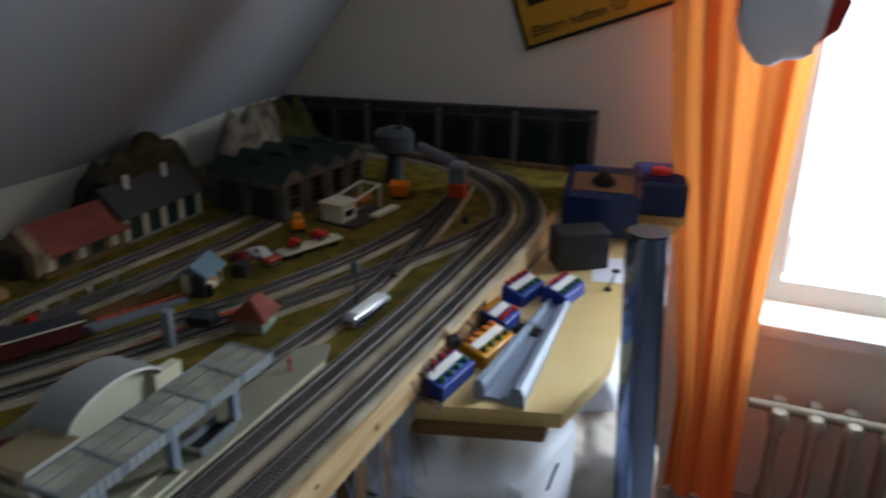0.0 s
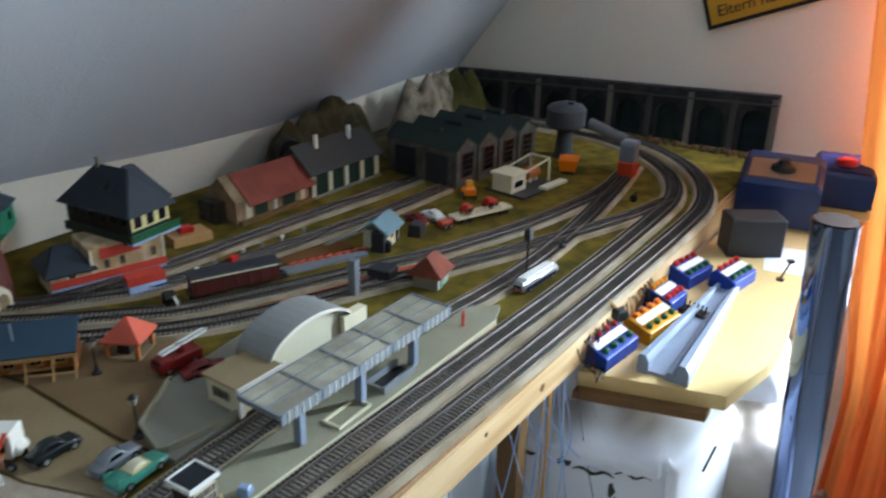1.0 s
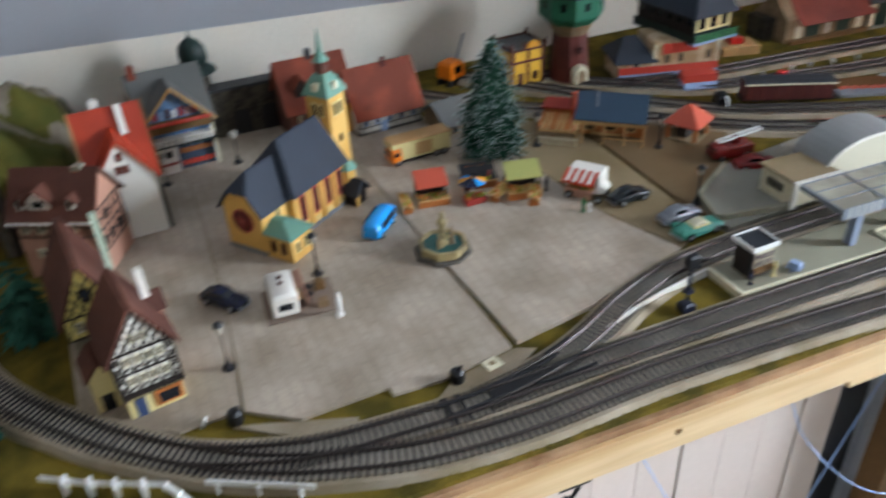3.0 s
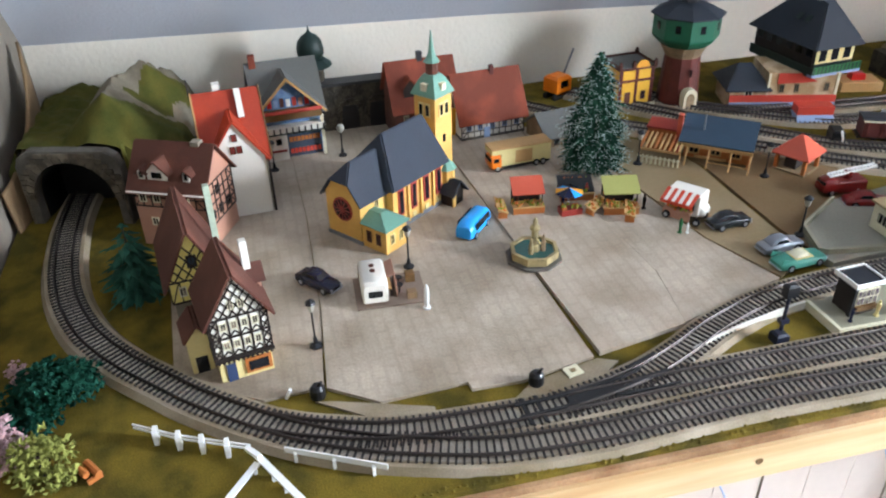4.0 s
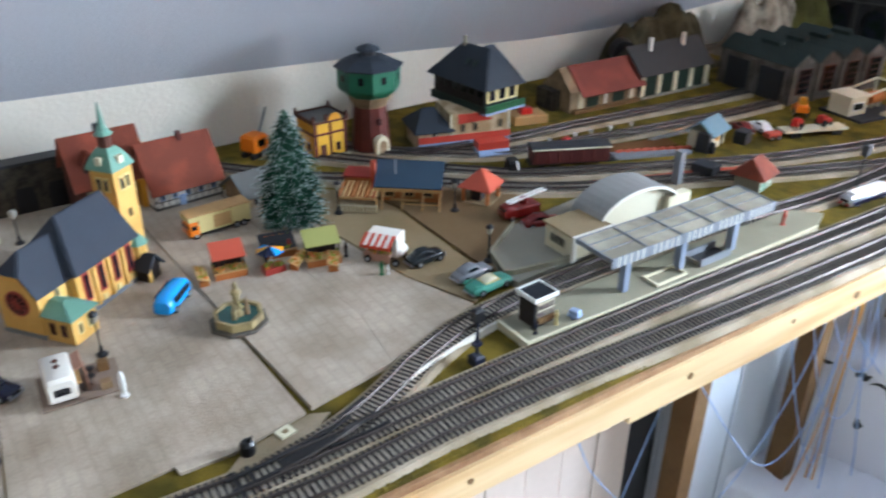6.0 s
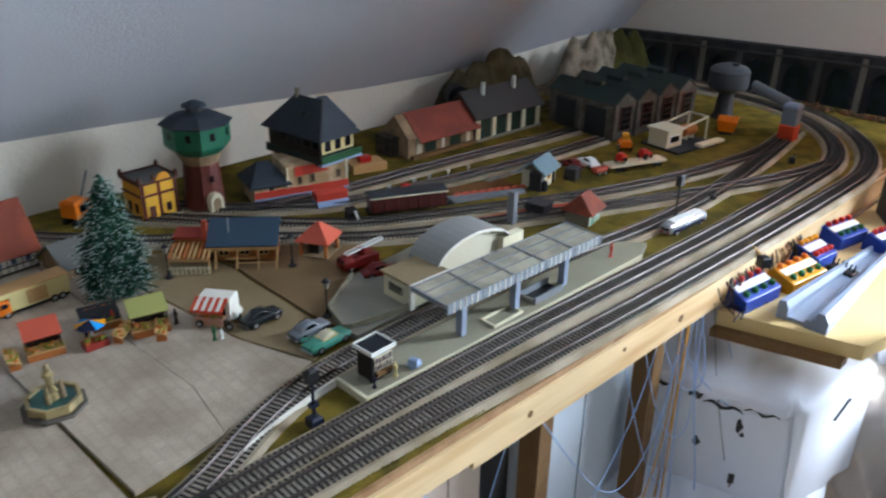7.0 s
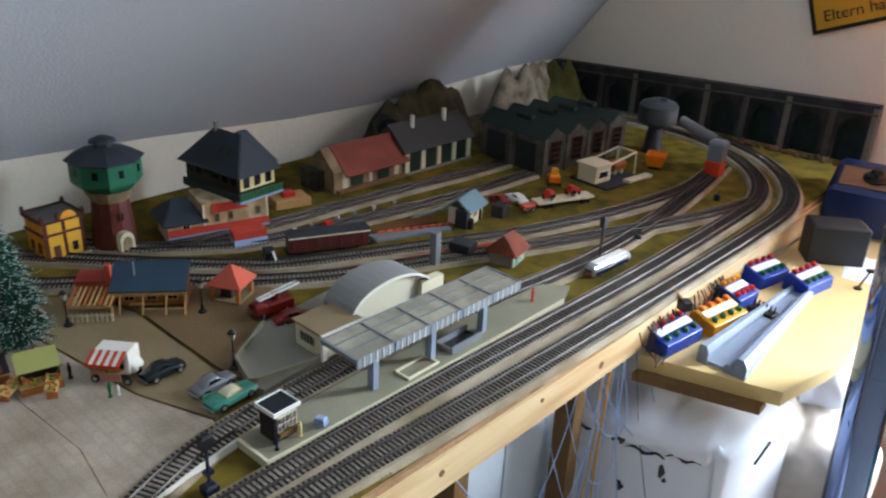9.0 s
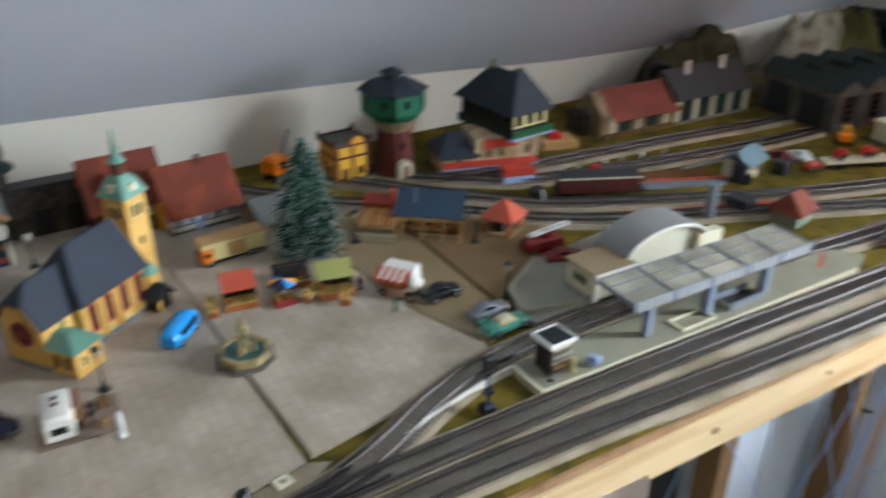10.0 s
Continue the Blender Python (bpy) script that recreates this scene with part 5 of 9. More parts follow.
# station building
fc = thing("station_forecourt", 0, 0, 0, 0, "raised concrete forecourt with a low parapet before the station", "terrace")
FP = [(-0.546, 0.272), (-0.551, 0.355), (-0.556, 0.56), (-0.68, 0.56), (-0.655, 0.352), (-0.612, 0.283), (-0.566, 0.268)]
part("slab", K().prism(FP, 0, 0.008), CONCRETE, fc)
part("parapet", K().prism([(-0.560, 0.276), (-0.566, 0.268), (-0.612, 0.283), (-0.655, 0.352), (-0.6525, 0.353), (-0.6105, 0.286), (-0.567, 0.2720)], 0.0081, 0.0140), PLAT, fc)
part("parapet", K().prism([(-0.553, 0.352), (-0.546, 0.352), (-0.560, 0.276), (-0.563, 0.2775)], 0.0081, 0.0140), PLAT, fc)
ss = thing("station_building", -0.572, 0.430, 0.0082, -1.5, "modern station building with a grey barrel vault and cream walls", "station")
part("low_block", K().box(-0.022, 0.026, -0.078, -0.022, 0, 0.028), CREAMPALE, ss, "low cream ticket office")
part("flat_roof", K().box(-0.025, 0.0268, -0.081, -0.0222, 0.0282, 0.0305), TANCARD, ss, "flat tan roof")
wf = part("office_window", K().face("-y", -0.078, -0.014, 0.014, 0.009, 0.022, 0.0012), CREAMPALE, ss)
part("pane", K().face("-y", -0.078, -0.012, 0.012, 0.0105, 0.0205, 0.0018), PANE, wf)
for i in range(5):
    part("glazing_bar", K().face("-y", -0.078, -0.0105 + 0.0052 * i, -0.0098 + 0.0052 * i, 0.0105, 0.0205, 0.0022), CREAMPALE, wf)
part("frame_post", K().box(0.0270, 0.0305, -0.0825, -0.0765, 0, 0.0315), PLASTERW, ss)
part("frame_beam", K().box(0.0270, 0.0305, -0.0763, -0.020, 0.0275, 0.0315), PLASTERW, ss, "white roof edge beam")
HALLWALL = mat("pale_hall_wall", "cfcab4", 0.6, grain=400, vary=0.1, bump=0.1, stain=25)
# vaulted hall, its axis across the platform
R0, YC = 0.064, 0.036
pts = [(YC - R0 * math.cos(a), 0.024 + 0.032 * math.sin(a)) for a in [math.pi * i / 16 for i in range(17)]]
def vault_sheet(x0, x1, th):
    """An arched sheet of even thickness, in one piece."""
    k = K()
    for y, z in pts:
        k.v += [(x0, y, z), (x1, y, z), (x1, y, z - th), (x0, y, z - th)]
    n = len(pts)
    for i in range(n - 1):
        for q in range(4):
            k.f.append((4 * i + q, 4 * i + (q + 1) % 4, 4 * i + 4 + (q + 1) % 4, 4 * i + 4 + q))
    k.f += [(3, 2, 1, 0), (4 * n - 4, 4 * n - 3, 4 * n - 2, 4 * n - 1)]
    return k


part("vault", vault_sheet(-0.036, 0.0140, 0.0026), mat("vault_grey", "8f8f8d", 0.38, grain=300, vary=0.12, bump=0.1), ss, "grey barrel-vault roof")
for xa in (0.0075, -0.031):
    k = K()
    ring_ = [(y, z - 0.0027) for y, z in pts] + [(pts[-1][0], 0), (pts[0][0], 0)]
    k.v = [(xa, y, z) for y, z in ring_] + [(xa - 0.0015, y, z) for y, z in ring_]
    n_ = len(ring_)
    k.f = [tuple(range(n_)), tuple(range(2 * n_ - 1, n_ - 1, -1))] + [(i, (i + 1) % n_, n_ + (i + 1) % n_, n_ + i) for i in range(n_)]
    part("hall_gable", k, HALLWALL, ss, "pale grey-cream arched gable wall")
part("vault_edge", vault_sheet(0.0141, 0.0158, 0.0032), PLASTERW, ss, "white vault edge")
part("end_pier", K().box(0.004, 0.016, 0.082, 0.120, 0, 0.034), CREAMPALE, ss, "pale end pier")
part("back_wall", K().box(-0.034, -0.030, -0.021, 0.098, 0, 0.026), CREAMPALE, ss)
solid("chimney_pillar", K().box(-0.0052, 0.0052, -0.0055, 0.0055, 0, 0.051, 0.0008).box(-0.0058, 0.0058, -0.0061, 0.0061, 0.0512, 0.053), STEELGREY, "square grey concrete pillar behind the station", "pillar", m=pose(-0.632, 0.622, 0, 0, 0, 5))

# mint hut with red roof
rh = thing("railway_hut", -0.575, 0.712, 0, 12, "small mint-green hut with a red hipped roof", "hut")
rh.scale = (0.86, 0.86, 0.92)
part("wall", K().box(-0.022, 0.020, -0.020, 0.024, 0, 0.026), mat("mint_wall", "a9bda8", 0.6), rh)
part("side_wall", K().face("-y", -0.020, -0.022, 0.020, 0, 0.026, 0.0012), GREYWALL, rh)
part("roof", K().roof(-0.022, 0.020, -0.020, 0.024, 0.026, 0.045, "y", 0.007, hip=0.012), REDTILE, rh, "faded red roof")
windows(rh, "+x", 0.020, [(0.010, 0.009)], 0.007, 0.011, PANEBLUE, WHITEPL)
part("door", K().face("+x", 0.020, -0.010, -0.002, 0, 0.020, 0.001), COPPER, rh)
solid("hut_annex", K().box(-0.018, 0.014, -0.014, 0.014, 0, 0.020, 0.001), DARKGREY, "dark low shed beside the mint hut", "shed", m=pose(-0.632, 0.685, 0, 0, 0, 12))

# blue-roofed ganger's hut
bh = thing("railway_hut", -0.715, 0.785, 0.0, 14, "cream ganger's hut with a pale blue roof", "hut")
part("wall", K().box(-0.018, 0.018, -0.024, 0.026, 0, 0.028), CREAMPALE, bh)
part("roof", K().roof(-0.018, 0.018, -0.024, 0.026, 0.028, 0.042, "y", 0.006), LIGHTBLUE, bh)
part("dark_bay", K().box(0.0, 0.020, -0.036, -0.0242, 0, 0.030), DARKGREY, bh)
windows(bh, "+x", 0.018, [(-0.002, 0.012)], 0.009, 0.010, PANE, YELPL)
part("door", K().face("+x", 0.018, 0.012, 0.020, 0, 0.020, 0.001), PANE, bh)
solid("oil_barrel", K().cyl(0, 0, 0, 0.014, 0.006, n=12).cyl(0, 0, 0.0141, 0.0155, 0.0052, n=12), TYRE, "black oil barrel beside the hut", "barrel", m=pose(-0.688, 0.765, 0))
solid("dark_container", K().box(-0.010, 0.010, -0.012, 0.012, 0, 0.020, 0.001), DARKGREY, "dark grey container beside the blue-roofed hut", "container", m=pose(-0.690, 0.842, 0, 0, 0, 14))

# water tower
wt = thing("water_tower", -0.985, 0.345, 0, 0, "brick water tower with a green octagonal tank and dark roof", "water tower")
wt.scale = (0.92, 0.92, 0.95)
part("shaft", K().lathe(0, 0, [(0.034, 0), (0.032, 0.01), (0.027, 0.075)], 12), BRICK, wt, "dark red brick shaft")
part("collar", K().lathe(0, 0, [(0.0272, 0.0752), (0.029, 0.079), (0.036, 0.092)], 12), TANSTONE, wt)
part("tank", K().lathe(0, 0, [(0.036, 0.0922), (0.048, 0.102), (0.0500, 0.106), (0.0500, 0.137)], 8, math.pi / 8), TOWERGREEN, wt, "green octagonal tank")
part("roof", K().lathe(0, 0, [(0.055, 0.136), (0.055, 0.138), (0.034, 0.148), (0.016, 0.153)], 8, math.pi / 8), DARKSLATE, wt, "dark slate roof")
part("lantern", K().cyl(0, 0, 0.152, 0.160, 0.014, n=8), DARKGREY, wt)
part("lantern_roof", K().lathe(0, 0, [(0.020, 0.160), (0.018, 0.163), (0.006, 0.168)], 8), DARKSLATE, wt)
for a in range(8):
    an_ = radians(45 * a)
    c, s2 = math.cos(an_), math.sin(an_)
    x, y = 0.0464 * c, 0.0464 * s2
    part("tank_window", K().add([(x - s2 * u + c * d, y + c * u + s2 * d, z) for d in (-0.002, 0.0006) for u, z in ((-0.004, 0.117), (0.004, 0.117), (0.004, 0.128), (-0.004, 0.128))],
                                [(0, 1, 2, 3), (7, 6, 5, 4), (0, 4, 5, 1), (1, 5, 6, 2), (2, 6, 7, 3), (3, 7, 4, 0)]), PANE, wt)
arch_ = [(-0.012, 0.0)] + [(-0.001 - 0.011 * math.cos(math.pi * q / 10), 0.022 + 0.012 * math.sin(math.pi * q / 10)) for q in range(11)] + [(0.010, 0.0)]
na = len(arch_)
part("doorway", K().add([(x, y, z) for x in (0.041, 0.022) for y, z in arch_], [tuple(range(na))[::-1], tuple(range(na, 2 * na))] + [(q, (q + 1) % na, na + (q + 1) % na, na + q) for q in range(na)]), CREAMPALE, wt, "pale arched door surround")
inn_ = [(-0.001 + (y + 0.001) * 0.62, z * 0.80) for y, z in arch_]
part("door", K().add([(x, y, z) for x in (0.0418, 0.0400) for y, z in inn_], [tuple(range(na))[::-1], tuple(range(na, 2 * na))] + [(q, (q + 1) % na, na + (q + 1) % na, na + q) for q in range(na)]), TANSTONE, wt)
windows(wt, "+x", 0.0295, [(0.0, 0.048)], 0.006, 0.012, PANE, BRICK)

# signal box
sb = thing("signal_box", -0.935, 0.492, 0, -17, "signal box with a dark slate roof, green balcony and striped base", "signal box")
SBTAN = mat("signal_box_render", "c6b193", 0.7, grain=420, vary=0.15, bump=0.3, second="a9906c", stain=40)
part("base_wall", K().box(-0.045, 0.026, -0.040, 0.056, 0, 0.050), SBTAN, sb, "tan rendered base")
for z0, z1, m, nm in ((0.003, 0.0105, STRIPEBLUE, "pale blue band"), (0.0106, 0.020, STRIPERED, "red band")):
    part("band", K().face("+x", 0.026, -0.090, 0.057, z0, z1, 0.0014), m, sb, nm)
tri = [(-0.027, 0.0355), (0.028, 0.0385), (0.004, 0.0498), (-0.027, 0.0498)]
part("red_panel", K().add([(x, y, z) for x in (0.0273, 0.0255) for y, z in tri], [(0, 1, 2, 3), (7, 6, 5, 4), (0, 4, 5, 1), (1, 5, 6, 2), (2, 6, 7, 3), (3, 7, 4, 0)]), STRIPERED, sb, "faded red panel under the cabin")
windows(sb, "+x", 0.026, [(-0.020, 0.0225), (0.000, 0.0235), (0.041, 0.0250)], 0.0075, 0.0125, DARKGREEN, TANSTONE)
part("corner_strip", K().box(0.0262, 0.0276, -0.0402, -0.0372, 0.0205, 0.050), CREAMPALE, sb)
part("corner_strip", K().box(0.0262, 0.0276, 0.0532, 0.0562, 0.0205, 0.050), CREAMPALE, sb)
part("annex_wall", K().box(-0.040, 0.025, -0.090, -0.0402, 0, 0.030), SBTAN, sb)
part("annex_roof", K().roof(-0.040, 0.025, -0.090, -0.0402, 0.030, 0.052, "y", 0.006, hip=0.022), DARKSLATE, sb)
windows(sb, "+x", 0.025, [(-0.064, 0.016)], 0.012, 0.011, PANE, CREAMPALE)
CABIN = pose(-0.038, 0.022, 0, 0, 0, 22)
sb.scale = (1, 1, 1.06)


def upper(name, k, material, parent, label="", smooth=False):
    """A part of the cabin, which stands askew on the base."""
    o = part(name, k, material, parent, label, smooth)
    if parent is sb:
        o.matrix_basis = CABIN
    return o


cab = upper("cabin", K().box(-0.062, 0.060, -0.032, 0.034, 0.0502, 0.090), DARKGREEN, sb, "dark timber signal cabin")
part("side_panelling", K().face("-y", -0.032, -0.060, 0.058, 0.052, 0.089, 0.002), TIMBER, cab)
for i in range(6):
    x = -0.050 + 0.02 * i
    part("pane", K().face("-y", -0.032, x - 0.006, x + 0.006, 0.070, 0.085, 0.0026), PANE, cab)
part("window_band", K().face("+x", 0.060, -0.031, 0.033, 0.062, 0.088, 0.0008), CREAM, cab)
for i in range(3):
    y = -0.020 + 0.0205 * i
    part("pane", K().face("+x", 0.060, y - 0.0058, y + 0.0058, 0.065, 0.087, 0.0014), PANE, cab)
for i in range(13):
    y = -0.038 + 0.0065 * i
    part("baluster", K().box(0.0701, 0.0706, y - 0.0007, y + 0.0007, 0.0512, 0.0608), DARKGREEN, cab)
bl = part("balcony", K().box(0.0602, 0.070, -0.040, 0.042, 0.0475, 0.051), STRIPEBLUE, cab, "pale blue balcony floor")
part("railing", K().box(0.0685, 0.070, -0.040, 0.042, 0.0511, 0.061), GREENPL, bl, "green balcony railing")
part("side_railing", K().box(-0.060, 0.070, -0.0410, -0.0400, 0.0511, 0.060), DARKGREEN, bl)
part("side_balcony", K().box(-0.060, 0.0600, -0.041, -0.0342, 0.0475, 0.051), DARKGREEN, bl)
upper("roof", K().roof(-0.062, 0.060, -0.032, 0.034, 0.091, 0.128, "x", 0.008, hip=0.040), DARKSLATE, sb, "dark slate hipped roof")
upper("cross_roof", K().roof(-0.020, 0.042, -0.010, 0.044, 0.093, 0.1285, "y", 0.007, hip=0.026), DARKSLATE, sb, "dark slate cross roof")
for x in (0.006, 0.022):
    upper("roof_hatch", K().slab([(x - 0.004, -0.0245, 0.1075), (x + 0.004, -0.0245, 0.1075), (x + 0.004, -0.0175, 0.1145), (x - 0.004, -0.0175, 0.1145)], -0.0012), DARKGREEN, sb)
upper("chimney", K().box(-0.026, -0.021, -0.004, 0.001, 0.122, 0.140), GREYWALL, sb)
lk = thing("loading_shed", -0.862, 0.478, 0.0, -17, "low red shed on a pale blue base by the track", "shed")
part("base", K().add([(-0.016, -0.021, 0), (0.016, -0.021, 0), (0.016, 0.027, 0), (-0.016, 0.027, 0), (-0.016, -0.021, 0.013), (0.006, -0.021, 0.013), (0.006, 0.027, 0.013), (-0.016, 0.027, 0.013)], [(3, 2, 1, 0), (4, 5, 6, 7), (0, 1, 5, 4), (1, 2, 6, 5), (2, 3, 7, 6), (3, 0, 4, 7)]), STRIPEBLUE, lk, "pale blue sloping base")
part("top", K().box(-0.016, 0.006, -0.021, 0.027, 0.0132, 0.0245), STRIPERED, lk)


# yellow brick house
yh = thing("yellow_house", -1.010, 0.277, 0, 3, "small ochre house with brown cornices, gablets and a parapet roof", "house")
yh.scale = (1.06, 1.10, 1.0)
YELBRICK = mat("bright_yellow_brick", "e0b23c", 0.65, grain=500, vary=0.12, bump=0.25, stain=30)
part("wall", K().box(-0.026, 0.022, -0.024, 0.024, 0, 0.056), OCHRE, yh)
part("plinth", K().box(-0.0265, 0.0226, -0.0246, 0.0246, 0, 0.005), GREYWALL, yh)
part("cornice", K().box(-0.0275, 0.0240, -0.0260, 0.0260, 0.0385, 0.0412), BRICK, yh)
part("cornice", K().box(-0.0280, 0.0248, -0.0268, 0.0268, 0.0562, 0.0590), BROWNTILE, yh)
for y0, y1 in ((-0.0246, -0.0205), (-0.0016, 0.0016), (0.0205, 0.0246)):
    part("pilaster", K().face("+x", 0.022, y0, y1, 0.0052, 0.0384, 0.0010), BRICK, yh)
    part("pilaster", K().face("+x", 0.022, y0, y1, 0.0414, 0.0560, 0.0010), BRICK, yh)
for c in (-0.0110, 0.0110):
    part("upper_field", K().face("+x", 0.022, c - 0.0082, c + 0.0082, 0.0425, 0.0550, 0.0006), YELBRICK, yh)
    part("lower_field", K().face("+x", 0.022, c - 0.0085, c + 0.0085, 0.0056, 0.0375, 0.0004), YELBRICK, yh)
part("door", K().face("+x", 0.0224, -0.0155, -0.0075, 0.002, 0.0235, 0.0010), BROWNTILE, yh)
windows(yh, "+x", 0.0224, [(0.0110, 0.011)], 0.0065, 0.0125, PANE, BROWNTILE)
windows(yh, "-y", -0.024, [(-0.012, 0.012), (0.006, 0.012)], 0.007, 0.014, PANE, BROWNTILE)
part("parapet", K().box(-0.0280, -0.0262, -0.0268, 0.0268, 0.0591, 0.0625).box(-0.0261, 0.0230, -0.0268, -0.0250, 0.0591, 0.0625).box(-0.0261, 0.0230, 0.0250, 0.0268, 0.0591, 0.0625), BROWNTILE, yh)
part("flat_roof", K().box(-0.0260, 0.0228, -0.0248, 0.0248, 0.0591, 0.0600), GREYSHINGLE, yh, "grey flat roof")
arc_ = [(0.0070 + 0.0095 * math.cos(math.pi * q / 10), 0.0591 + 0.0105 * math.sin(math.pi * q / 10)) for q in range(11)]
part("gablet", K().add([(x, y, z) for x in (0.0248, 0.0222) for y, z in arc_], [tuple(range(11)), tuple(range(21, 10, -1))] + [(q, 11 + q, 11 + (q + 1) % 11, (q + 1) % 11) for q in range(11)]), OCHRE, yh, "rounded ochre gablet")
for x, y in ((0.0232, -0.0250), (0.0232, 0.0250), (-0.0262, -0.0250), (-0.0262, 0.0250), (0.0232, -0.0060)):
    fin = part("pier", K().box(x - 0.0020, x + 0.0020, y - 0.0020, y + 0.0020, 0.0591, 0.0660), BROWNTILE, yh)
    part("ball", K().lathe(x, y, [(0.0008, 0.0660), (0.0020, 0.0672), (0.0020, 0.0684), (0.0006, 0.0696)], 8), BROWNTILE, fin, smooth=True)
part("step", K().box(0.0235, 0.030, -0.018, -0.005, 0, 0.003), CONCRETE, yh)
for q in range(7):
    part("fence_picket", K().box(0.0300, 0.0308, 0.000 + 0.0040 * q, 0.0016 + 0.0040 * q, 0, 0.0075), CREAMPALE, yh)
part("fence_rail", K().box(0.0292, 0.0299, -0.001, 0.027, 0.0045, 0.0055), CREAMPALE, yh)

# goods shed, engine sheds
gs = thing("goods_shed", -0.972, 0.790, 0, -3, "tan goods shed with a faded red tile roof and green doors", "shed")
part("wall", K().body(-0.040, 0.036, -0.080, 0.076, 0.036, 0.070, "y"), TANSTONE, gs)
part("roof", K().roof(-0.040, 0.036, -0.050, 0.076, 0.036, 0.070, "y", 0.010), mat("faded_red_roof", "8c4434", 0.6, grain=600, vary=0.2, bump=0.5, second="7c3a2c"), gs, "faded red tile roof")
for y in (-0.030, 0.030):
    o = part("door", K().face("+x", 0.036, y - 0.013, y + 0.013, 0.006, 0.030, 0.0014), DOORGREEN, gs, "dark green sliding door")
    part("door_arch", K().rod((0.0362, y, 0.0235), (0.0378, y, 0.0235), 0.0095, 14), DOORGREEN, o)
part("ramp", K().box(0.0362, 0.046, -0.076, 0.076, 0, 0.006), OLDWOOD, gs)
part("low_wing", K().box(-0.034, 0.010, -0.098, -0.0802, 0, 0.034), DARKSTONE, gs)
part("pilaster", K().face("+x", 0.036, -0.003, 0.003, 0.006, 0.036, 0.0016), PLASTERW, gs)
part("pilaster", K().face("+x", 0.036, -0.062, -0.050, 0.006, 0.034, 0.0016), CREAMPALE, gs)
part("pilaster", K().face("+x", 0.036, 0.056, 0.066, 0.006, 0.034, 0.0016), CREAMPALE, gs)
es = thing("engine_shed", -0.968, 0.957, 0, -2, "engine shed with white pilasters, green doors and grey roof", "shed")
part("wall", K().body(-0.044, 0.040, -0.086, 0.090, 0.046, 0.084, "y"), STONE, es)
part("roof", K().roof(-0.044, 0.040, -0.086, 0.090, 0.046, 0.084, "y", 0.006), mat("dark_grey_felt", "3f3d3c", 0.6, grain=500, vary=0.2, bump=0.3), es)
for i in range(5):
    y = -0.082 + 0.0415 * i
    p = part("pilaster", K().face("+x", 0.040, y - 0.005, y + 0.005, 0.003, 0.044, 0.003), CREAMPALE, es)
for i in range(4):
    y = -0.082 + 0.0415 * (i + 0.5)
    part("door", K().face("+x", 0.040, y - 0.0135, y + 0.0135, 0.003, 0.040, 0.0012), DOORGREEN, es, "tall dark green door")
part("kerb", K().box(0.0435, 0.048, -0.086, 0.090, 0, 0.004), CONCRETE, es)
for y in (-0.040, 0.045):
    part("chimney", K().box(0.006, 0.012, y - 0.003, y + 0.003, 0.072, 0.098), PLASTERW, es, "white chimney pot")
eh = thing("roundhouse", -0.762, 1.062, 0, -7, "dark roundhouse with saw-tooth gables and red-framed windows", "shed")
RB = 0.168
part("wall", K().box(-RB, 0, 0, 0.248, 0, 0.066), STONE, eh, "grey stone walls")
for i in range(4):
    y0, y1 = 0.062 * i, 0.062 * (i + 1)
    part("gable", K().body(-RB, 0.0015, y0 + 0.0005, y1 - 0.0005, 0.0662, 0.086, "x", 0.060), STONE, eh)
    part("roof", K().roof(-RB, 0.0, y0 + 0.003, y1 - 0.003, 0.068, 0.0885, "x", 0.003), ROOFGREEN, eh, "dark green felt roof")
    w = part("window", K().face("+x", 0.0015, y0 + 0.016, y1 - 0.016, 0.016, 0.062, 0.0018), BROWNTILE, eh, "tall window in a dark red frame")
    for a in range(3):
        for b in range(4):
            u0 = y0 + 0.0178 + 0.0092 * a
            part("pane", K().face("+x", 0.0015, u0, u0 + 0.0078, 0.018 + 0.011 * b, 0.0275 + 0.011 * b, 0.0024), PANE, w)
    part("pilaster", K().face("+x", 0.0015, y0 - 0.003, y0 + 0.003, 0, 0.068, 0.004), STONE, eh)
    part("roof_vent", K().body(-0.10, -0.06, (y0 + y1) / 2 - 0.006, (y0 + y1) / 2 + 0.006, 0.094, 0.099, "x", 0.082), ROOFGREEN, eh)
for i in range(2):
    x = -0.044 - 0.078 * i
    part("engine_door", K().face("-y", 0, x - 0.026, x + 0.026, 0, 0.056, 0.0015), DARKGREY, eh, "wide dark engine door")
    part("pillar", K().face("-y", 0, x + 0.030, x + 0.040, 0, 0.062, 0.004), STONE, eh)

# hills with tunnels at the back
def hill(name, x, y, sx, sy, h, seed, material, label, peaks):
    random.seed(seed)
    nx, ny = 30, 36
    k = K()
    for j in range(ny + 1):
        for i in range(nx + 1):
            u, v = i / nx * 2 - 1, j / ny * 2 - 1
            z = 0.0
            for px_, py_, w_, hh in peaks:
                d = ((u - px_) ** 2 + (v - py_) ** 2) / (w_ * w_)
                z = max(z, hh * math.exp(-d * 1.2))
            edge = max(abs(u), abs(v))
            nz = noise.noise(Vector((u * 4 + seed, v * 4, 1.7))) * 0.16 + noise.noise(Vector((u * 10, v * 10 + seed, 0.3))) * 0.08
            z = h * max(0.0, (z + nz * z) * min(1.0, (1.02 - edge) * 5))
            k.v.append((x + u * sx + 0.004 * nz, y + v * sy + 0.004 * nz, z))
    k.f = [(j * (nx + 1) + i, j * (nx + 1) + i + 1, (j + 1) * (nx + 1) + i + 1, (j + 1) * (nx + 1) + i) for j in range(ny) for i in range(nx)]
    return k


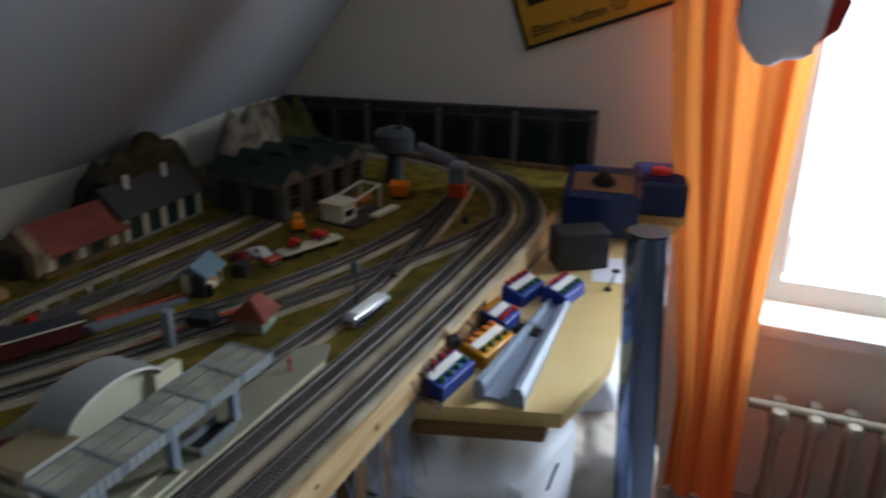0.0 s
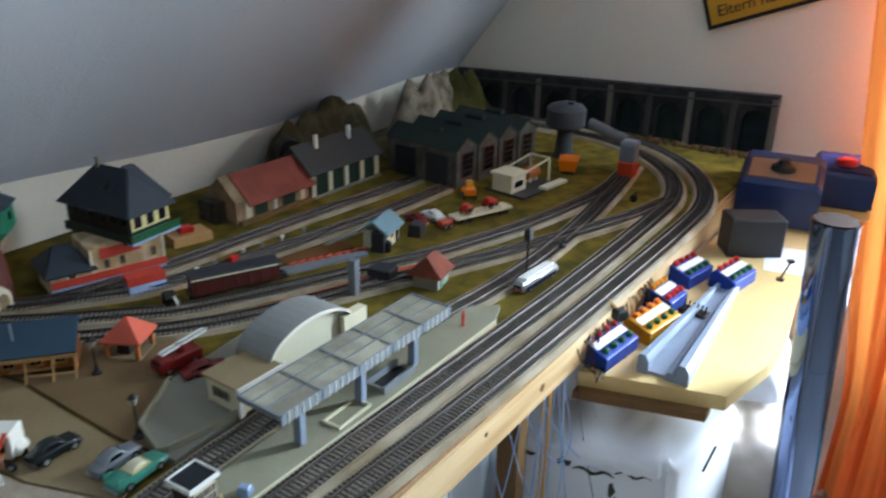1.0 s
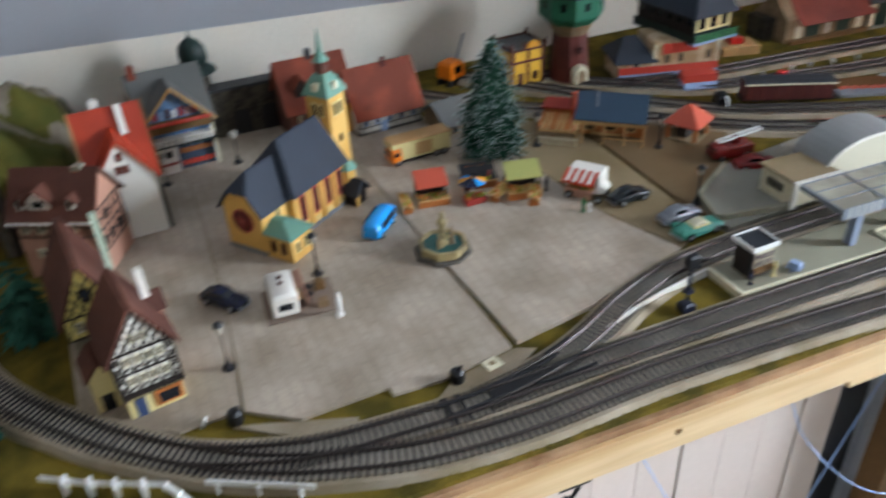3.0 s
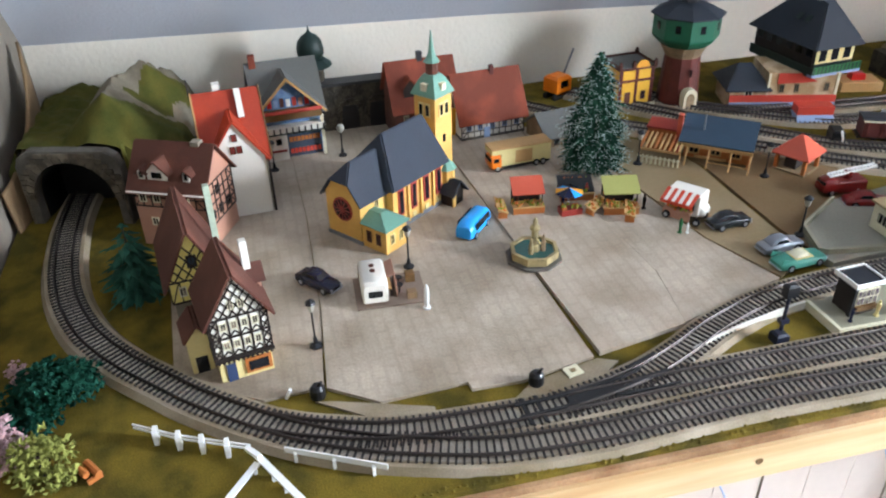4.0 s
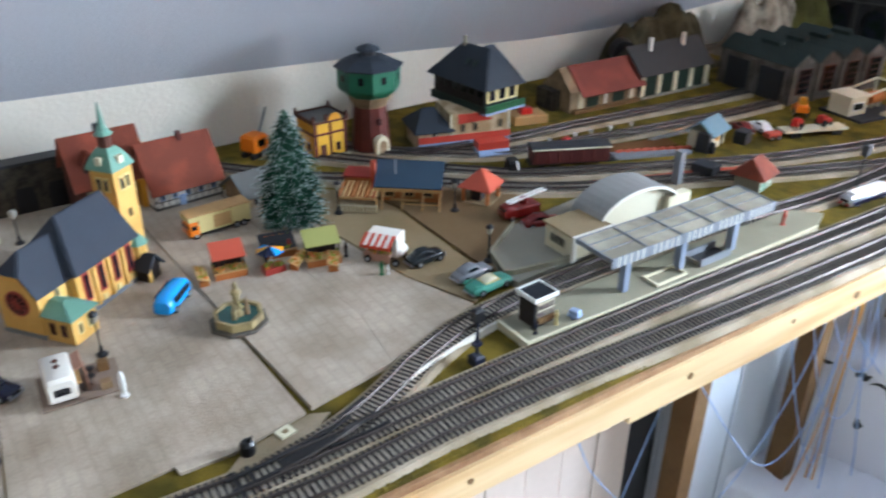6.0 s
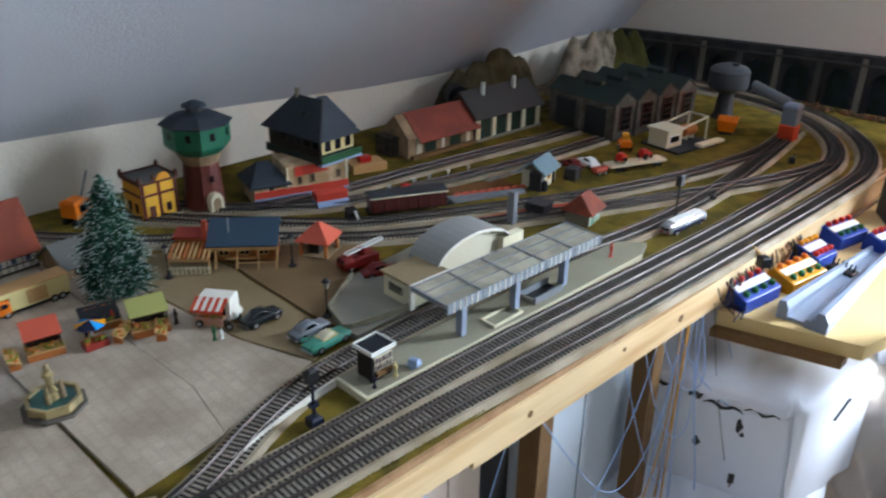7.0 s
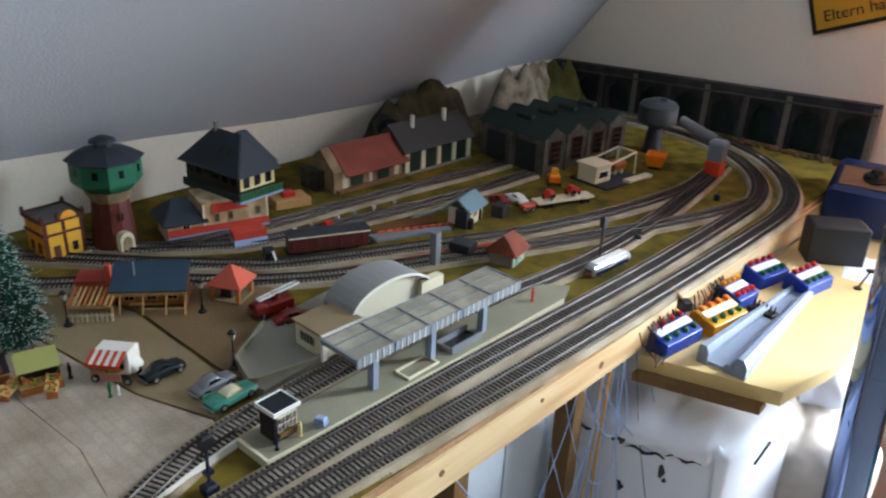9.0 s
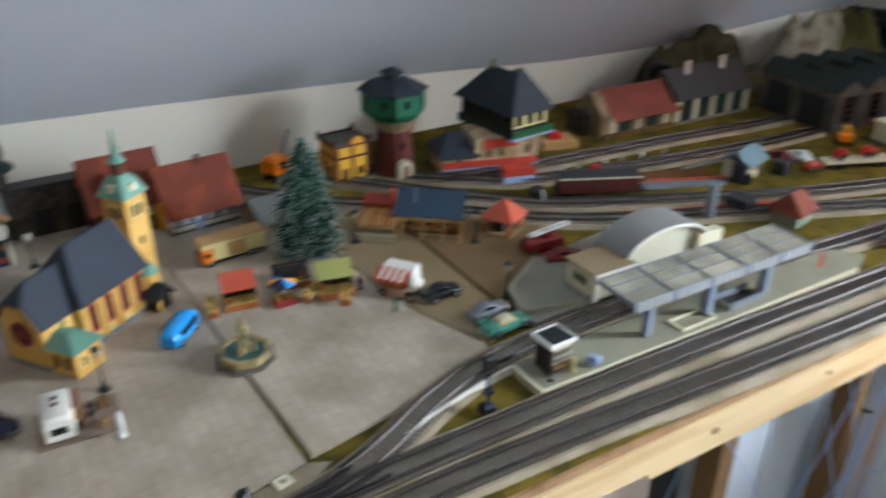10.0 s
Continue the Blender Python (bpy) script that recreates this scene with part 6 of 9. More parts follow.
hl = thing("tunnel_hill", 0, 0, 0, 0, "brown-green plaster hill with a dark tunnel mouth at the back", "hill")
part("slope", hill("hill", -1.058, 1.045, 0.068, 0.160, 0.124, 4, DARKROCK, "", [(-0.1, 0.25, 0.62, 1.0), (0.0, -0.20, 0.55, 0.88), (0.0, -0.60, 0.50, 0.78), (-0.1, 0.62, 0.45, 0.80)]), DARKROCK, hl, smooth=True)
# the slope is closed: a black plug paints the shade of an opening
part("tunnel_mouth_shade", K().rod((-1.035, 0.918, 0.062), (-1.006, 0.902, 0.062), 0.022, 18), BLACK, hl, "solid black plug for the shade in the tunnel mouth")
h2b = thing("rock_hill", 0, 0, 0, 0, "pale rocky plaster hill with mossy top behind the roundhouse", "hill")
part("slope", hill("hill", -1.032, 1.385, 0.090, 0.150, 0.132, 9, ROCK, "", [(-0.1, -0.50, 0.36, 0.92), (0.0, -0.15, 0.36, 1.0), (-0.1, 0.15, 0.36, 0.95), (-0.3, 0.55, 0.5, 0.9)]), ROCK, h2b, smooth=True)
part("moss", hill("hill", -1.040, 1.51, 0.072, 0.095, 0.118, 12, MOSS, "", [(-0.1, -0.2, 0.7, 1.0), (0.1, 0.3, 0.6, 0.9)]), MOSS, h2b, smooth=True)

# coaling plant
cp = thing("coaling_plant", -0.534, 1.306, 0, 0, "coaling plant with a grey chute and an orange loading bin", "coaling plant")
cp.scale = (0.86, 0.86, 1.0)
part("bin", K().box(-0.017, 0.017, -0.015, 0.015, 0.006, 0.034, 0.002), mat("orange_red_paint", "c8451e", 0.5), cp, "orange loading bin")
part("hopper", K().box(-0.016, 0.016, -0.014, 0.014, 0.0342, 0.066, 0.002), STEELGREY, cp)
part("cap", K().box(-0.017, 0.017, -0.015, 0.015, 0.0662, 0.074, 0.004), GREYPL, cp)
part("foot", K().box(-0.012, 0.012, -0.011, 0.011, 0, 0.0058), BLACK, cp)
part("chute", K().rod((-0.012, 0.016, 0.066), (-0.118, 0.058, 0.080), 0.011, 12), STEELGREY, cp, "grey inclined chute", smooth=True)
tk = thing("storage_tank", -0.697, 1.370, 0, 0, "round dark grey tank on a stout dark shaft", "tank")
part("tank", K().lathe(0, 0, [(0.036, 0.062), (0.040, 0.066), (0.040, 0.098), (0.034, 0.105), (0.012, 0.112)], 20), mat("dark_grey_enamel", "4a4e52", 0.5), tk, smooth=True)
part("shaft", K().lathe(0, 0, [(0.024, 0), (0.019, 0.010), (0.015, 0.052), (0.030, 0.0618)], 16), DARKGREY, tk, smooth=True)
part("hatch", K().cyl(0.012, -0.006, 0.108, 0.115, 0.007, n=10), DARKGREY, tk)
os_ = thing("coal_skip", -0.640, 1.275, 0, 20, "orange tipping skip on the yard ground", "skip")
part("tub", K().add([(-0.014, -0.018, 0.006), (0.014, -0.018, 0.006), (0.014, 0.018, 0.006), (-0.014, 0.018, 0.006), (-0.019, -0.022, 0.028), (0.019, -0.022, 0.028), (0.019, 0.022, 0.028), (-0.019, 0.022, 0.028), (-0.016, -0.019, 0.026), (0.016, -0.019, 0.026), (0.016, 0.019, 0.026), (-0.016, 0.019, 0.026)],
                    [(3, 2, 1, 0), (0, 1, 5, 4), (1, 2, 6, 5), (2, 3, 7, 6), (3, 0, 4, 7), (4, 5, 9, 8), (5, 6, 10, 9), (6, 7, 11, 10), (7, 4, 8, 11), (8, 9, 10, 11)]), CARORANGE, os_)
part("frame", K().box(-0.012, 0.012, -0.016, 0.016, 0, 0.0058), BLACK, os_)

# fuelling point
fp = thing("fuel_station", -0.675, 1.135, 0, -8, "white fuelling point with a portal frame and small office", "fuel station")
part("pad", K().box(-0.035, 0.050, -0.050, 0.066, 0, 0.004), DARKGREY, fp)
part("office", K().box(-0.020, 0.022, -0.048, -0.006, 0.0041, 0.034), CREAMPALE, fp)
part("office_roof", K().box(-0.023, 0.026, -0.052, -0.003, 0.0342, 0.038), CREAMPALE, fp)
wf = part("office_window", K().face("+x", 0.022, -0.042, -0.014, 0.012, 0.026, 0.001), WHITEPL, fp)
part("pane", K().face("+x", 0.022, -0.040, -0.016, 0.0135, 0.0245, 0.0016), PANE, wf)
k = K()
k.rod((0.024, -0.004, 0.037), (0.024, 0.062, 0.047), 0.002, 6).rod((0.024, 0.062, 0.047), (0.024, 0.064, 0.004), 0.002, 6).rod((-0.018, -0.004, 0.037), (-0.018, 0.062, 0.047), 0.002, 6).rod((-0.018, 0.062, 0.047), (-0.018, 0.064, 0.004), 0.002, 6).rod((-0.018, 0.062, 0.047), (0.024, 0.062, 0.047), 0.002, 6)
part("portal", k, CREAMPALE, fp, "white portal frame")
part("tank", K().rod((0.0, 0.022, 0.020), (0.0, 0.056, 0.020), 0.011, 14), WOODORANGE, fp, "rust-orange tank", smooth=True)
part("saddle", K().box(-0.008, 0.008, 0.028, 0.032, 0.0041, 0.014).box(-0.008, 0.008, 0.046, 0.050, 0.0041, 0.014), CREAMPALE, fp)
part("ledge", K().box(0.040, 0.056, 0.010, 0.078, 0.0041, 0.009), CREAMPALE, fp)

# printed viaduct along the gable wall, a little bent at the corner
vd = thing("viaduct", 0, 0, 0, 0, "dark grey viaduct backdrop with arches and painted trees", "viaduct")
V0, V1 = XB + 0.01, -0.345
ARCH = [-0.384 - 0.0905 * i for i in range(8)][::-1]
y0, y1 = YE - 0.030, YE - 0.010


def vtop(x):
    """The sheet sags towards the corner."""
    return 0.098 + 0.030 * (x - V0) / (V1 - V0)


half = 0.030
xs = [V0] + [c + d for c in ARCH for d in (-half, half)] + [V1]
VIAM = mat("viaduct_print", "3e3d3e", 0.7, grain=300, vary=0.35, bump=0.4, second="2c2c30", stain=30)
PIERM = mat("viaduct_pier_print", "545150", 0.7, grain=300, vary=0.3, bump=0.4, stain=30)


def upright(k, xa, xb, za, zb, ta, tb, ya, yb):
    return k.add([(xa, ya, za), (xb, ya, zb), (xb, ya, tb), (xa, ya, ta), (xa, yb, za), (xb, yb, zb), (xb, yb, tb), (xa, yb, ta)],
                 [(0, 1, 2, 3), (7, 6, 5, 4), (0, 4, 5, 1), (2, 6, 7, 3), (0, 3, 7, 4), (1, 5, 6, 2)])


for i in range(0, len(xs), 2):
    part("pier_wall", upright(K(), xs[i], xs[i + 1], 0, 0, vtop(xs[i]) - 0.022, vtop(xs[i + 1]) - 0.022, y0, y1), VIAM, vd, "dark grey stone")
for c in ARCH:
    k = K()
    n_ = 11
    for i in range(n_):
        x, z = c - half * math.cos(math.pi * i / (n_ - 1)), vtop(c) - 0.062 + half * math.sin(math.pi * i / (n_ - 1))
        k.v += [(x, y0, z), (x, y0, vtop(x) - 0.022), (x, y1, vtop(x) - 0.022), (x, y1, z)]
    k.f = [(4 * i + q, 4 * i + (q + 1) % 4, 4 * i + 4 + (q + 1) % 4, 4 * i + 4 + q) for i in range(n_ - 1) for q in range(4)] + [(3, 2, 1, 0), (4 * n_ - 4, 4 * n_ - 3, 4 * n_ - 2, 4 * n_ - 1)]
    part("arch", k, VIAM, vd, "dark grey stone arch")
part("parapet", upright(K(), V0, V1, vtop(V0) - 0.0218, vtop(V1) - 0.0218, vtop(V0), vtop(V1), y0 - 0.003, y1), VIAM, vd)
part("cornice", upright(K(), V0, V1, vtop(V0) - 0.021, vtop(V1) - 0.021, vtop(V0) - 0.017, vtop(V1) - 0.017, y0 - 0.006, y0 - 0.0031), PIERM, vd)
part("back_sheet", upright(K(), V0, V1, 0, 0, vtop(V0) - 0.002, vtop(V1) - 0.002, y1 + 0.0005, y1 + 0.003), mat("painted_trees", "1c3226", 0.8, grain=200, vary=0.4, bump=0.1, second="2a3340", mix=(0.4, 0.6), stain=45), vd, "painted dark green trees")
for i in range(0, len(xs), 2):
    c = (xs[i] + xs[i + 1]) / 2
    part("pier", K().box(c - 0.006, c + 0.006, y0 - 0.004, y0 - 0.0002, 0, vtop(c) - (0.022 if i % 4 else 0.006)), PIERM if i % 4 else mat("sheet_joint_print", "7a766e", 0.7, grain=300, vary=0.2), vd)
random.seed(31)
k = K()
for i in range(60):
    x = random.uniform(-0.62, -0.35)
    y = y0 - random.uniform(0.012, 0.03)
    r = random.uniform(0.004, 0.009)
    k.lathe(x, y, [(r, 0), (r * 0.9, r * 0.6), (r * 0.3, r * 1.3)], 6, random.random())
tagged(solid("shrubbery", k, mat("rusty_scatter", "6a4a34", 0.95, grain=600, vary=0.5, bump=0.9, second="4a4426", mix=(0.4, 0.6), stain=60), "rusty brown scatter bushes under the viaduct", "shrubs"), kind="stuff")

# ---- vehicles ----
def wheels(parent, w, ys, r=0.0042, wide=0.0026):
    for y in ys:
        for s in (-1, 1):
            x = s * (w / 2 - wide / 2 + 0.0004)
            t = part("wheel", K().rod((x - wide / 2, y, r), (x + wide / 2, y, r), r, 12), TYRE, parent)
            part("hubcap", K().rod((x + s * wide / 2, y, r), (x + s * (wide / 2 + 0.0004), y, r), r * 0.55, 10), SILVER, t)


def loft(k, sections):
    """Joins cross sections of equal point number, each a list of (x, y, z)."""
    m = len(sections[0])
    vs = [p for s in sections for p in s]
    fs = [(i * m + j, i * m + (j + 1) % m, (i + 1) * m + (j + 1) % m, (i + 1) * m + j) for i in range(len(sections) - 1) for j in range(m)]
    return k.add(vs, fs + [tuple(range(m - 1, -1, -1)), tuple((len(sections) - 1) * m + j for j in range(m))])


def ring(y, w, z0, z1, r=0.35):
    """A rounded rectangle across the car at y."""
    h, c = w / 2, min(w, z1 - z0) * r
    return [(-h + c * 0.3, y, z0), (h - c * 0.3, y, z0), (h, y, z0 + c * 0.3), (h, y, z1 - c), (h - c * 0.45, y, z1 - c * 0.3), (h - c, y, z1), (-h + c, y, z1), (-h + c * 0.45, y, z1 - c * 0.3), (-h, y, z1 - c), (-h, y, z0 + c * 0.3)]


def saloon(x, y, z, rot, paint, label, length=0.050, width=0.020, roof=True, tail=0.0):
    """A model car: rounded lower body, tapered cabin with glass, four wheels, lamps; its nose looks to +y."""
    e = thing("model_car", x, y, z, rot, label, "model car", group="model cars")
    L, W = length, width
    part("body", loft(K(), [ring(-L * .5, W * .80, .0040, .0085 + tail), ring(-L * .46, W * .95, .0030, .0100 + tail), ring(-L * .2, W, .0025, .0112), ring(L * .1, W, .0025, .0112), ring(L * .3, W * .98, .0025, .0104), ring(L * .46, W * .92, .0030, .0092), ring(L * .5, W * .78, .0040, .0080)]), paint, e, smooth=True)
    if roof:
        cb = part("cabin", loft(K(), [ring(-L * .34, W * .78, .0100, .0112), ring(-L * .22, W * .74, .0100, .0160), ring(-L * .02, W * .74, .0100, .0168), ring(L * .08, W * .72, .0100, .0160), ring(L * .20, W * .80, .0100, .0110)]), paint, e, smooth=True)
        for s in (-1, 1):
            part("side_window", K().slab([(s * W * .392, -L * .22, .0120), (s * W * .392, L * .09, .0120), (s * W * .372, L * .03, .0152), (s * W * .372, -L * .17, .0152)][::s], -0.0003), PANE, cb)
        part("windscreen", K().slab([(W * .32, L * .195, .0118), (W * .30, L * .095, .0157), (-W * .30, L * .095, .0157), (-W * .32, L * .195, .0118)][::-1], 0.0004), PANE, cb)
        part("rear_window", K().slab([(W * .30, -L * .315, .0120), (W * .28, -L * .225, .0156), (-W * .28, -L * .225, .0156), (-W * .30, -L * .315, .0120)], 0.0004), PANE, cb)
    for s in (-1, 1):
        part("headlight", K().rod((s * W * .34, L * .485, .0066), (s * W * .34, L * .505, .0066), .0015, 8), SILVER, e)
    part("bumper", K().rod((-W * .42, L * .505, .0040), (W * .42, L * .505, .0040), .0008, 6), SILVER, e)
    part("bumper", K().rod((-W * .42, -L * .505, .0040), (W * .42, -L * .505, .0040), .0008, 6), SILVER, e)
    wheels(e, W, (-L * .30, L * .31))
    return e


SQ = 0.0032
saloon(-0.660, -0.217, SQ, -51, CARNAVY, "glossy navy blue vintage model car parked on the square", 0.048, 0.019)
saloon(-0.648, 0.220, SQ - 0.001, 3, CARBLACK, "dark grey-green low model sports car", 0.046, 0.020)
saloon(-0.590, 0.242, 0.0025, 4, CARSILVER, "silver model saloon beside the forecourt", 0.046, 0.019)
mint = saloon(-0.561, 0.243, 0.0025, 4, CARMINT, "mint green model convertible with a cream folded hood", 0.054, 0.021, roof=False)
part("seat_well", K().box(-0.0078, 0.0078, -0.010, 0.010, 0.0112, 0.0122), CREAM, mint)
part("hood", loft(K(), [ring(-0.009, 0.012, .0112, .0122), ring(-0.004, 0.013, .0112, .0160), ring(0.004, 0.012, .0112, .0158), ring(0.008, 0.011, .0112, .0125)]), CREAMPALE, mint, "cream folded hood", smooth=True)
for s in (-1, 1):
    part("tail_fin", K().slab([(s * 0.0085, -0.027, 0.0105), (s * 0.0085, -0.010, 0.0112), (s * 0.0085, -0.025, 0.0150)], 0.001), CARMINT, mint)

bus = thing("model_bus", -0.716, -0.044, SQ, -131, "sky blue rounded model van parked by the church", "model van")
part("body", loft(K(), [ring(-0.0255, 0.014, .004, .012), ring(-0.024, 0.019, .0028, .0175), ring(-0.018, 0.0215, .0025, .0205), ring(0.012, 0.0215, .0025, .0205), ring(0.020, 0.0205, .0025, .0195), ring(0.0245, 0.018, .003, .0165), ring(0.0258, 0.014, .004, .011)]), BUSBLUE, bus, smooth=True)
for s in (-1, 1):
    for i in range(5):
        y = -0.017 + 0.0068 * i
        part("side_window", K().slab([(s * 0.0109, y + 0.0054 * (s > 0), 0.0112), (s * 0.0109, y + 0.0054 * (s < 0), 0.0112), (s * 0.0101, y + 0.0054 * (s < 0), 0.0172), (s * 0.0101, y + 0.0054 * (s > 0), 0.0172)], 0.0008), PANE, bus)
part("windscreen", K().slab([(0.0070, 0.0252, 0.0105), (0.0068, 0.0232, 0.0158), (-0.0068, 0.0232, 0.0158), (-0.0070, 0.0252, 0.0105)], 0.0005), PANE, bus)
part("rear_window", K().slab([(-0.0070, -0.0252, 0.0105), (-0.0068, -0.0240, 0.0158), (0.0068, -0.0240, 0.0158), (0.0070, -0.0252, 0.0105)], 0.0005), PANE, bus)
wheels(bus, 0.021, (-0.015, 0.015))

cv = thing("sales_caravan", -0.632, -0.160, SQ, -4, "white sales caravan with an opened counter flap", "caravan")
part("base", K().box(-0.026, 0.026, -0.026, 0.040, 0, 0.0015), mat("pinkish_base_card", "8c7a6c", 0.85, grain=400, vary=0.15, bump=0.3), cv)
part("body", loft(K(), [ring(-0.025, 0.021, .006, .0245, .12), ring(-0.022, 0.024, .0045, .0275, .14), ring(0.016, 0.024, .0045, .0275, .14), ring(0.019, 0.022, .006, .0255, .12)]), PLASTERW, cv, smooth=True).matrix_basis = pose(0, -0.008, 0, 0, 0, 90)
part("rear_window", K().box(0.0236, 0.0250, -0.0145, -0.0015, 0.0115, 0.0190, 0.0005), PANE, cv)
for x in (-0.005, 0.004):
    part("roof_vent", K().cyl(x, -0.008, 0.0276, 0.0286, 0.0026, n=8), BROWNTILE, cv)
part("flap", K().slab([(-0.013, 0.0045, 0.0240), (0.013, 0.0045, 0.0240), (0.013, 0.0120, 0.0275), (-0.013, 0.0120, 0.0275)], -0.0008), PINKWALL, cv, "raised pink counter flap")
part("side_wall", K().box(-0.017, -0.0155, -0.0205, -0.0190, 0.0016, 0.022), OLDWOOD, cv)
part("counter", K().box(-0.012, 0.012, 0.0040, 0.0085, 0.0100, 0.0115), TANWOOD, cv)
part("counter_screen", K().box(-0.013, 0.013, 0.0125, 0.0135, 0.0016, 0.0150), PINKWALL, cv, "faded pink counter screen")
part("crate", K().box(0.012, 0.020, 0.022, 0.031, 0.0016, 0.0085, 0.0005), CARDBOARD, cv)
part("crate", K().box(-0.016, -0.008, 0.024, 0.033, 0.0016, 0.0110, 0.0005), OLDWOOD, cv)
part("counter_leg", K().rod((0.011, 0.008, 0.0016), (0.011, 0.008, 0.010), 0.0007, 5), BLACK, cv)
part("counter_leg", K().rod((-0.011, 0.008, 0.0016), (-0.011, 0.008, 0.010), 0.0007, 5), BLACK, cv)
for x, y in ((0.006, 0.016), (-0.006, 0.017)):
    t = part("bar_table", K().cyl(x, y, 0.0016, 0.0098, 0.0007, n=6).cyl(x, y, 0.0098, 0.0106, 0.0038, n=10), BLACK, cv)
fl = thing("folded_parasol", -0.594, -0.125, SQ, 0, "white folded parasol on a round foot", "parasol")
part("foot", K().cyl(0, 0, 0, 0.002, 0.0036, n=10), WHITEPL, fl)
part("cloth", K().lathe(0, 0, [(0.0010, 0.0021), (0.0022, 0.006), (0.0026, 0.018), (0.0016, 0.024), (0.0004, 0.027)], 8), WHITEPL, fl, smooth=True)

tr = thing("model_truck", -0.851, 0.052, 0.0044, 4, "orange model lorry with a cream display box body", "model truck")
part("cab", loft(K(), [ring(-0.037, 0.021, .005, .019), ring(-0.036, 0.023, .0035, .0210), ring(-0.025, 0.023, .0035, .0215), ring(-0.0245, 0.023, .0035, .0212)]), CARORANGE, tr, "orange cab", smooth=True)
part("windscreen", K().box(-0.0095, 0.0095, -0.0375, -0.0368, 0.0125, 0.0180), PANE, tr)
part("cab_window", K().box(0.0112, 0.0118, -0.0345, -0.0275, 0.0125, 0.0175), PANE, tr)
part("chassis", K().box(-0.010, 0.010, -0.0245, 0.040, 0.003, 0.006), BLACK, tr)
bx = part("box_body", K().box(-0.0125, 0.0105, -0.024, 0.041, 0.0062, 0.0285, 0.001).box(-0.0125, 0.0105, -0.0365, -0.0242, 0.0222, 0.0285, 0.001), CREAM, tr, "cream box body")
part("box_roof", K().box(-0.0132, 0.0120, -0.0370, 0.0417, 0.0287, 0.0298), TANWOOD, bx)
part("side_opening", K().box(0.0106, 0.0110, -0.006, 0.016, 0.0085, 0.0245), TANWOOD, bx, "tan side panel")
part("side_post", K().box(0.0106, 0.0114, 0.0165, 0.0185, 0.0065, 0.028), CREAM, bx)
wheels(tr, 0.022, (-0.029, 0.022, 0.031), 0.0044)

AWNINGRED = mat("orange_red_awning", "c4472a", 0.6, grain=500, vary=0.12, bump=0.1)
vn = thing("sales_van", -0.679, 0.181, SQ, -53, "white sales van with a red and white striped awning", "sales van")
part("body", K().box(-0.025, 0.0, -0.019, 0.019, 0.004, 0.0285, 0.0015), PLASTERW, vn)
part("nose", loft(K(), [ring(0.0192, 0.020, .004, .015), ring(0.0225, 0.019, .004, .013), ring(0.0245, 0.016, .005, .0105)]), PLASTERW, vn, smooth=True).matrix_basis = pose(-0.0125, 0, 0)
part("serving_hatch", K().box(0.0001, 0.0008, -0.017, 0.014, 0.0100, 0.0235), PANE, vn)
for i in range(9):
    a, b = -0.019 + 0.0040 * i, -0.015 + 0.0040 * i
    part("awning_stripe", K().slab([(0.0150, a, 0.0228), (0.0150, b, 0.0228), (-0.0030, b, 0.0294), (-0.0030, a, 0.0294)], -0.0007), (AWNINGRED, PLASTERW)[i % 2], vn)
part("awning_valance", K().box(0.0146, 0.0154, -0.019, 0.017, 0.0196, 0.0228), AWNINGRED, vn)
k = K()
random.seed(61)
for i in range(16):
    r = random.uniform(0.0010, 0.0020)
    k.lathe(random.uniform(0.002, 0.009), random.uniform(-0.016, 0.013), [(r * .6, 0.0105), (r, 0.0118), (r * .4, 0.0132)], 6)
tagged(part("goods", k, FRUIT, vn, "small goods on the counter"), kind="stuff")
part("counter", K().box(0.0010, 0.0100, -0.017, 0.014, 0.0090, 0.0105), PINKWALL, vn)
part("counter_front", K().box(0.0090, 0.0100, -0.017, 0.014, 0.001, 0.0088), PINKWALL, vn)
wheels(vn, 0.024, (-0.012, 0.022))
figure(-0.648, 0.163, SQ, 0, GREENPL, 0.017)
figure(-0.645, 0.170, SQ, 40, WHITEPL, 0.012)

ft = thing("fire_engine", -0.676, 0.380, 0.0038, 174, "dark red model fire engine with a long white ladder", "fire engine")
part("body", K().box(-0.012, 0.012, -0.030, 0.012, 0.004, 0.017, 0.0015), CARRED, ft)
part("cab", loft(K(), [ring(0.0122, 0.024, .004, .018), ring(0.022, 0.024, .004, .020), ring(0.030, 0.022, .004, .018), ring(0.032, 0.020, .005, .012)]), CARRED, ft, smooth=True)
part("windscreen", K().slab([(-0.009, 0.0318, 0.0130), (0.009, 0.0318, 0.0130), (0.009, 0.0302, 0.0172), (-0.009, 0.0302, 0.0172)], -0.0005), PANE, ft)
wheels(ft, 0.023, (-0.018, 0.020), 0.0046)
ft.scale = (0.88, 0.82, 1.0)
ld = part("ladder", K().rod((-0.004, 0.022, 0.022), (-0.004, -0.044, 0.030), 0.0014, 6).rod((0.004, 0.022, 0.022), (0.004, -0.044, 0.030), 0.0014, 6), WHITEPL, ft, "white turntable ladder")
for i in range(16):
    t = i / 15
    part("rung", K().rod((-0.004, 0.022 - 0.066 * t, 0.022 + 0.008 * t), (0.004, 0.022 - 0.066 * t, 0.022 + 0.008 * t), 0.0011, 5), WHITEPL, ld)
part("turntable", K().cyl(0, -0.006, 0.0171, 0.026, 0.006, n=12), CARRED, ft)
saloon(-0.640, 0.385, 0.0038, -20, CARRED, "dark red model estate car beside the station", 0.048, 0.020)
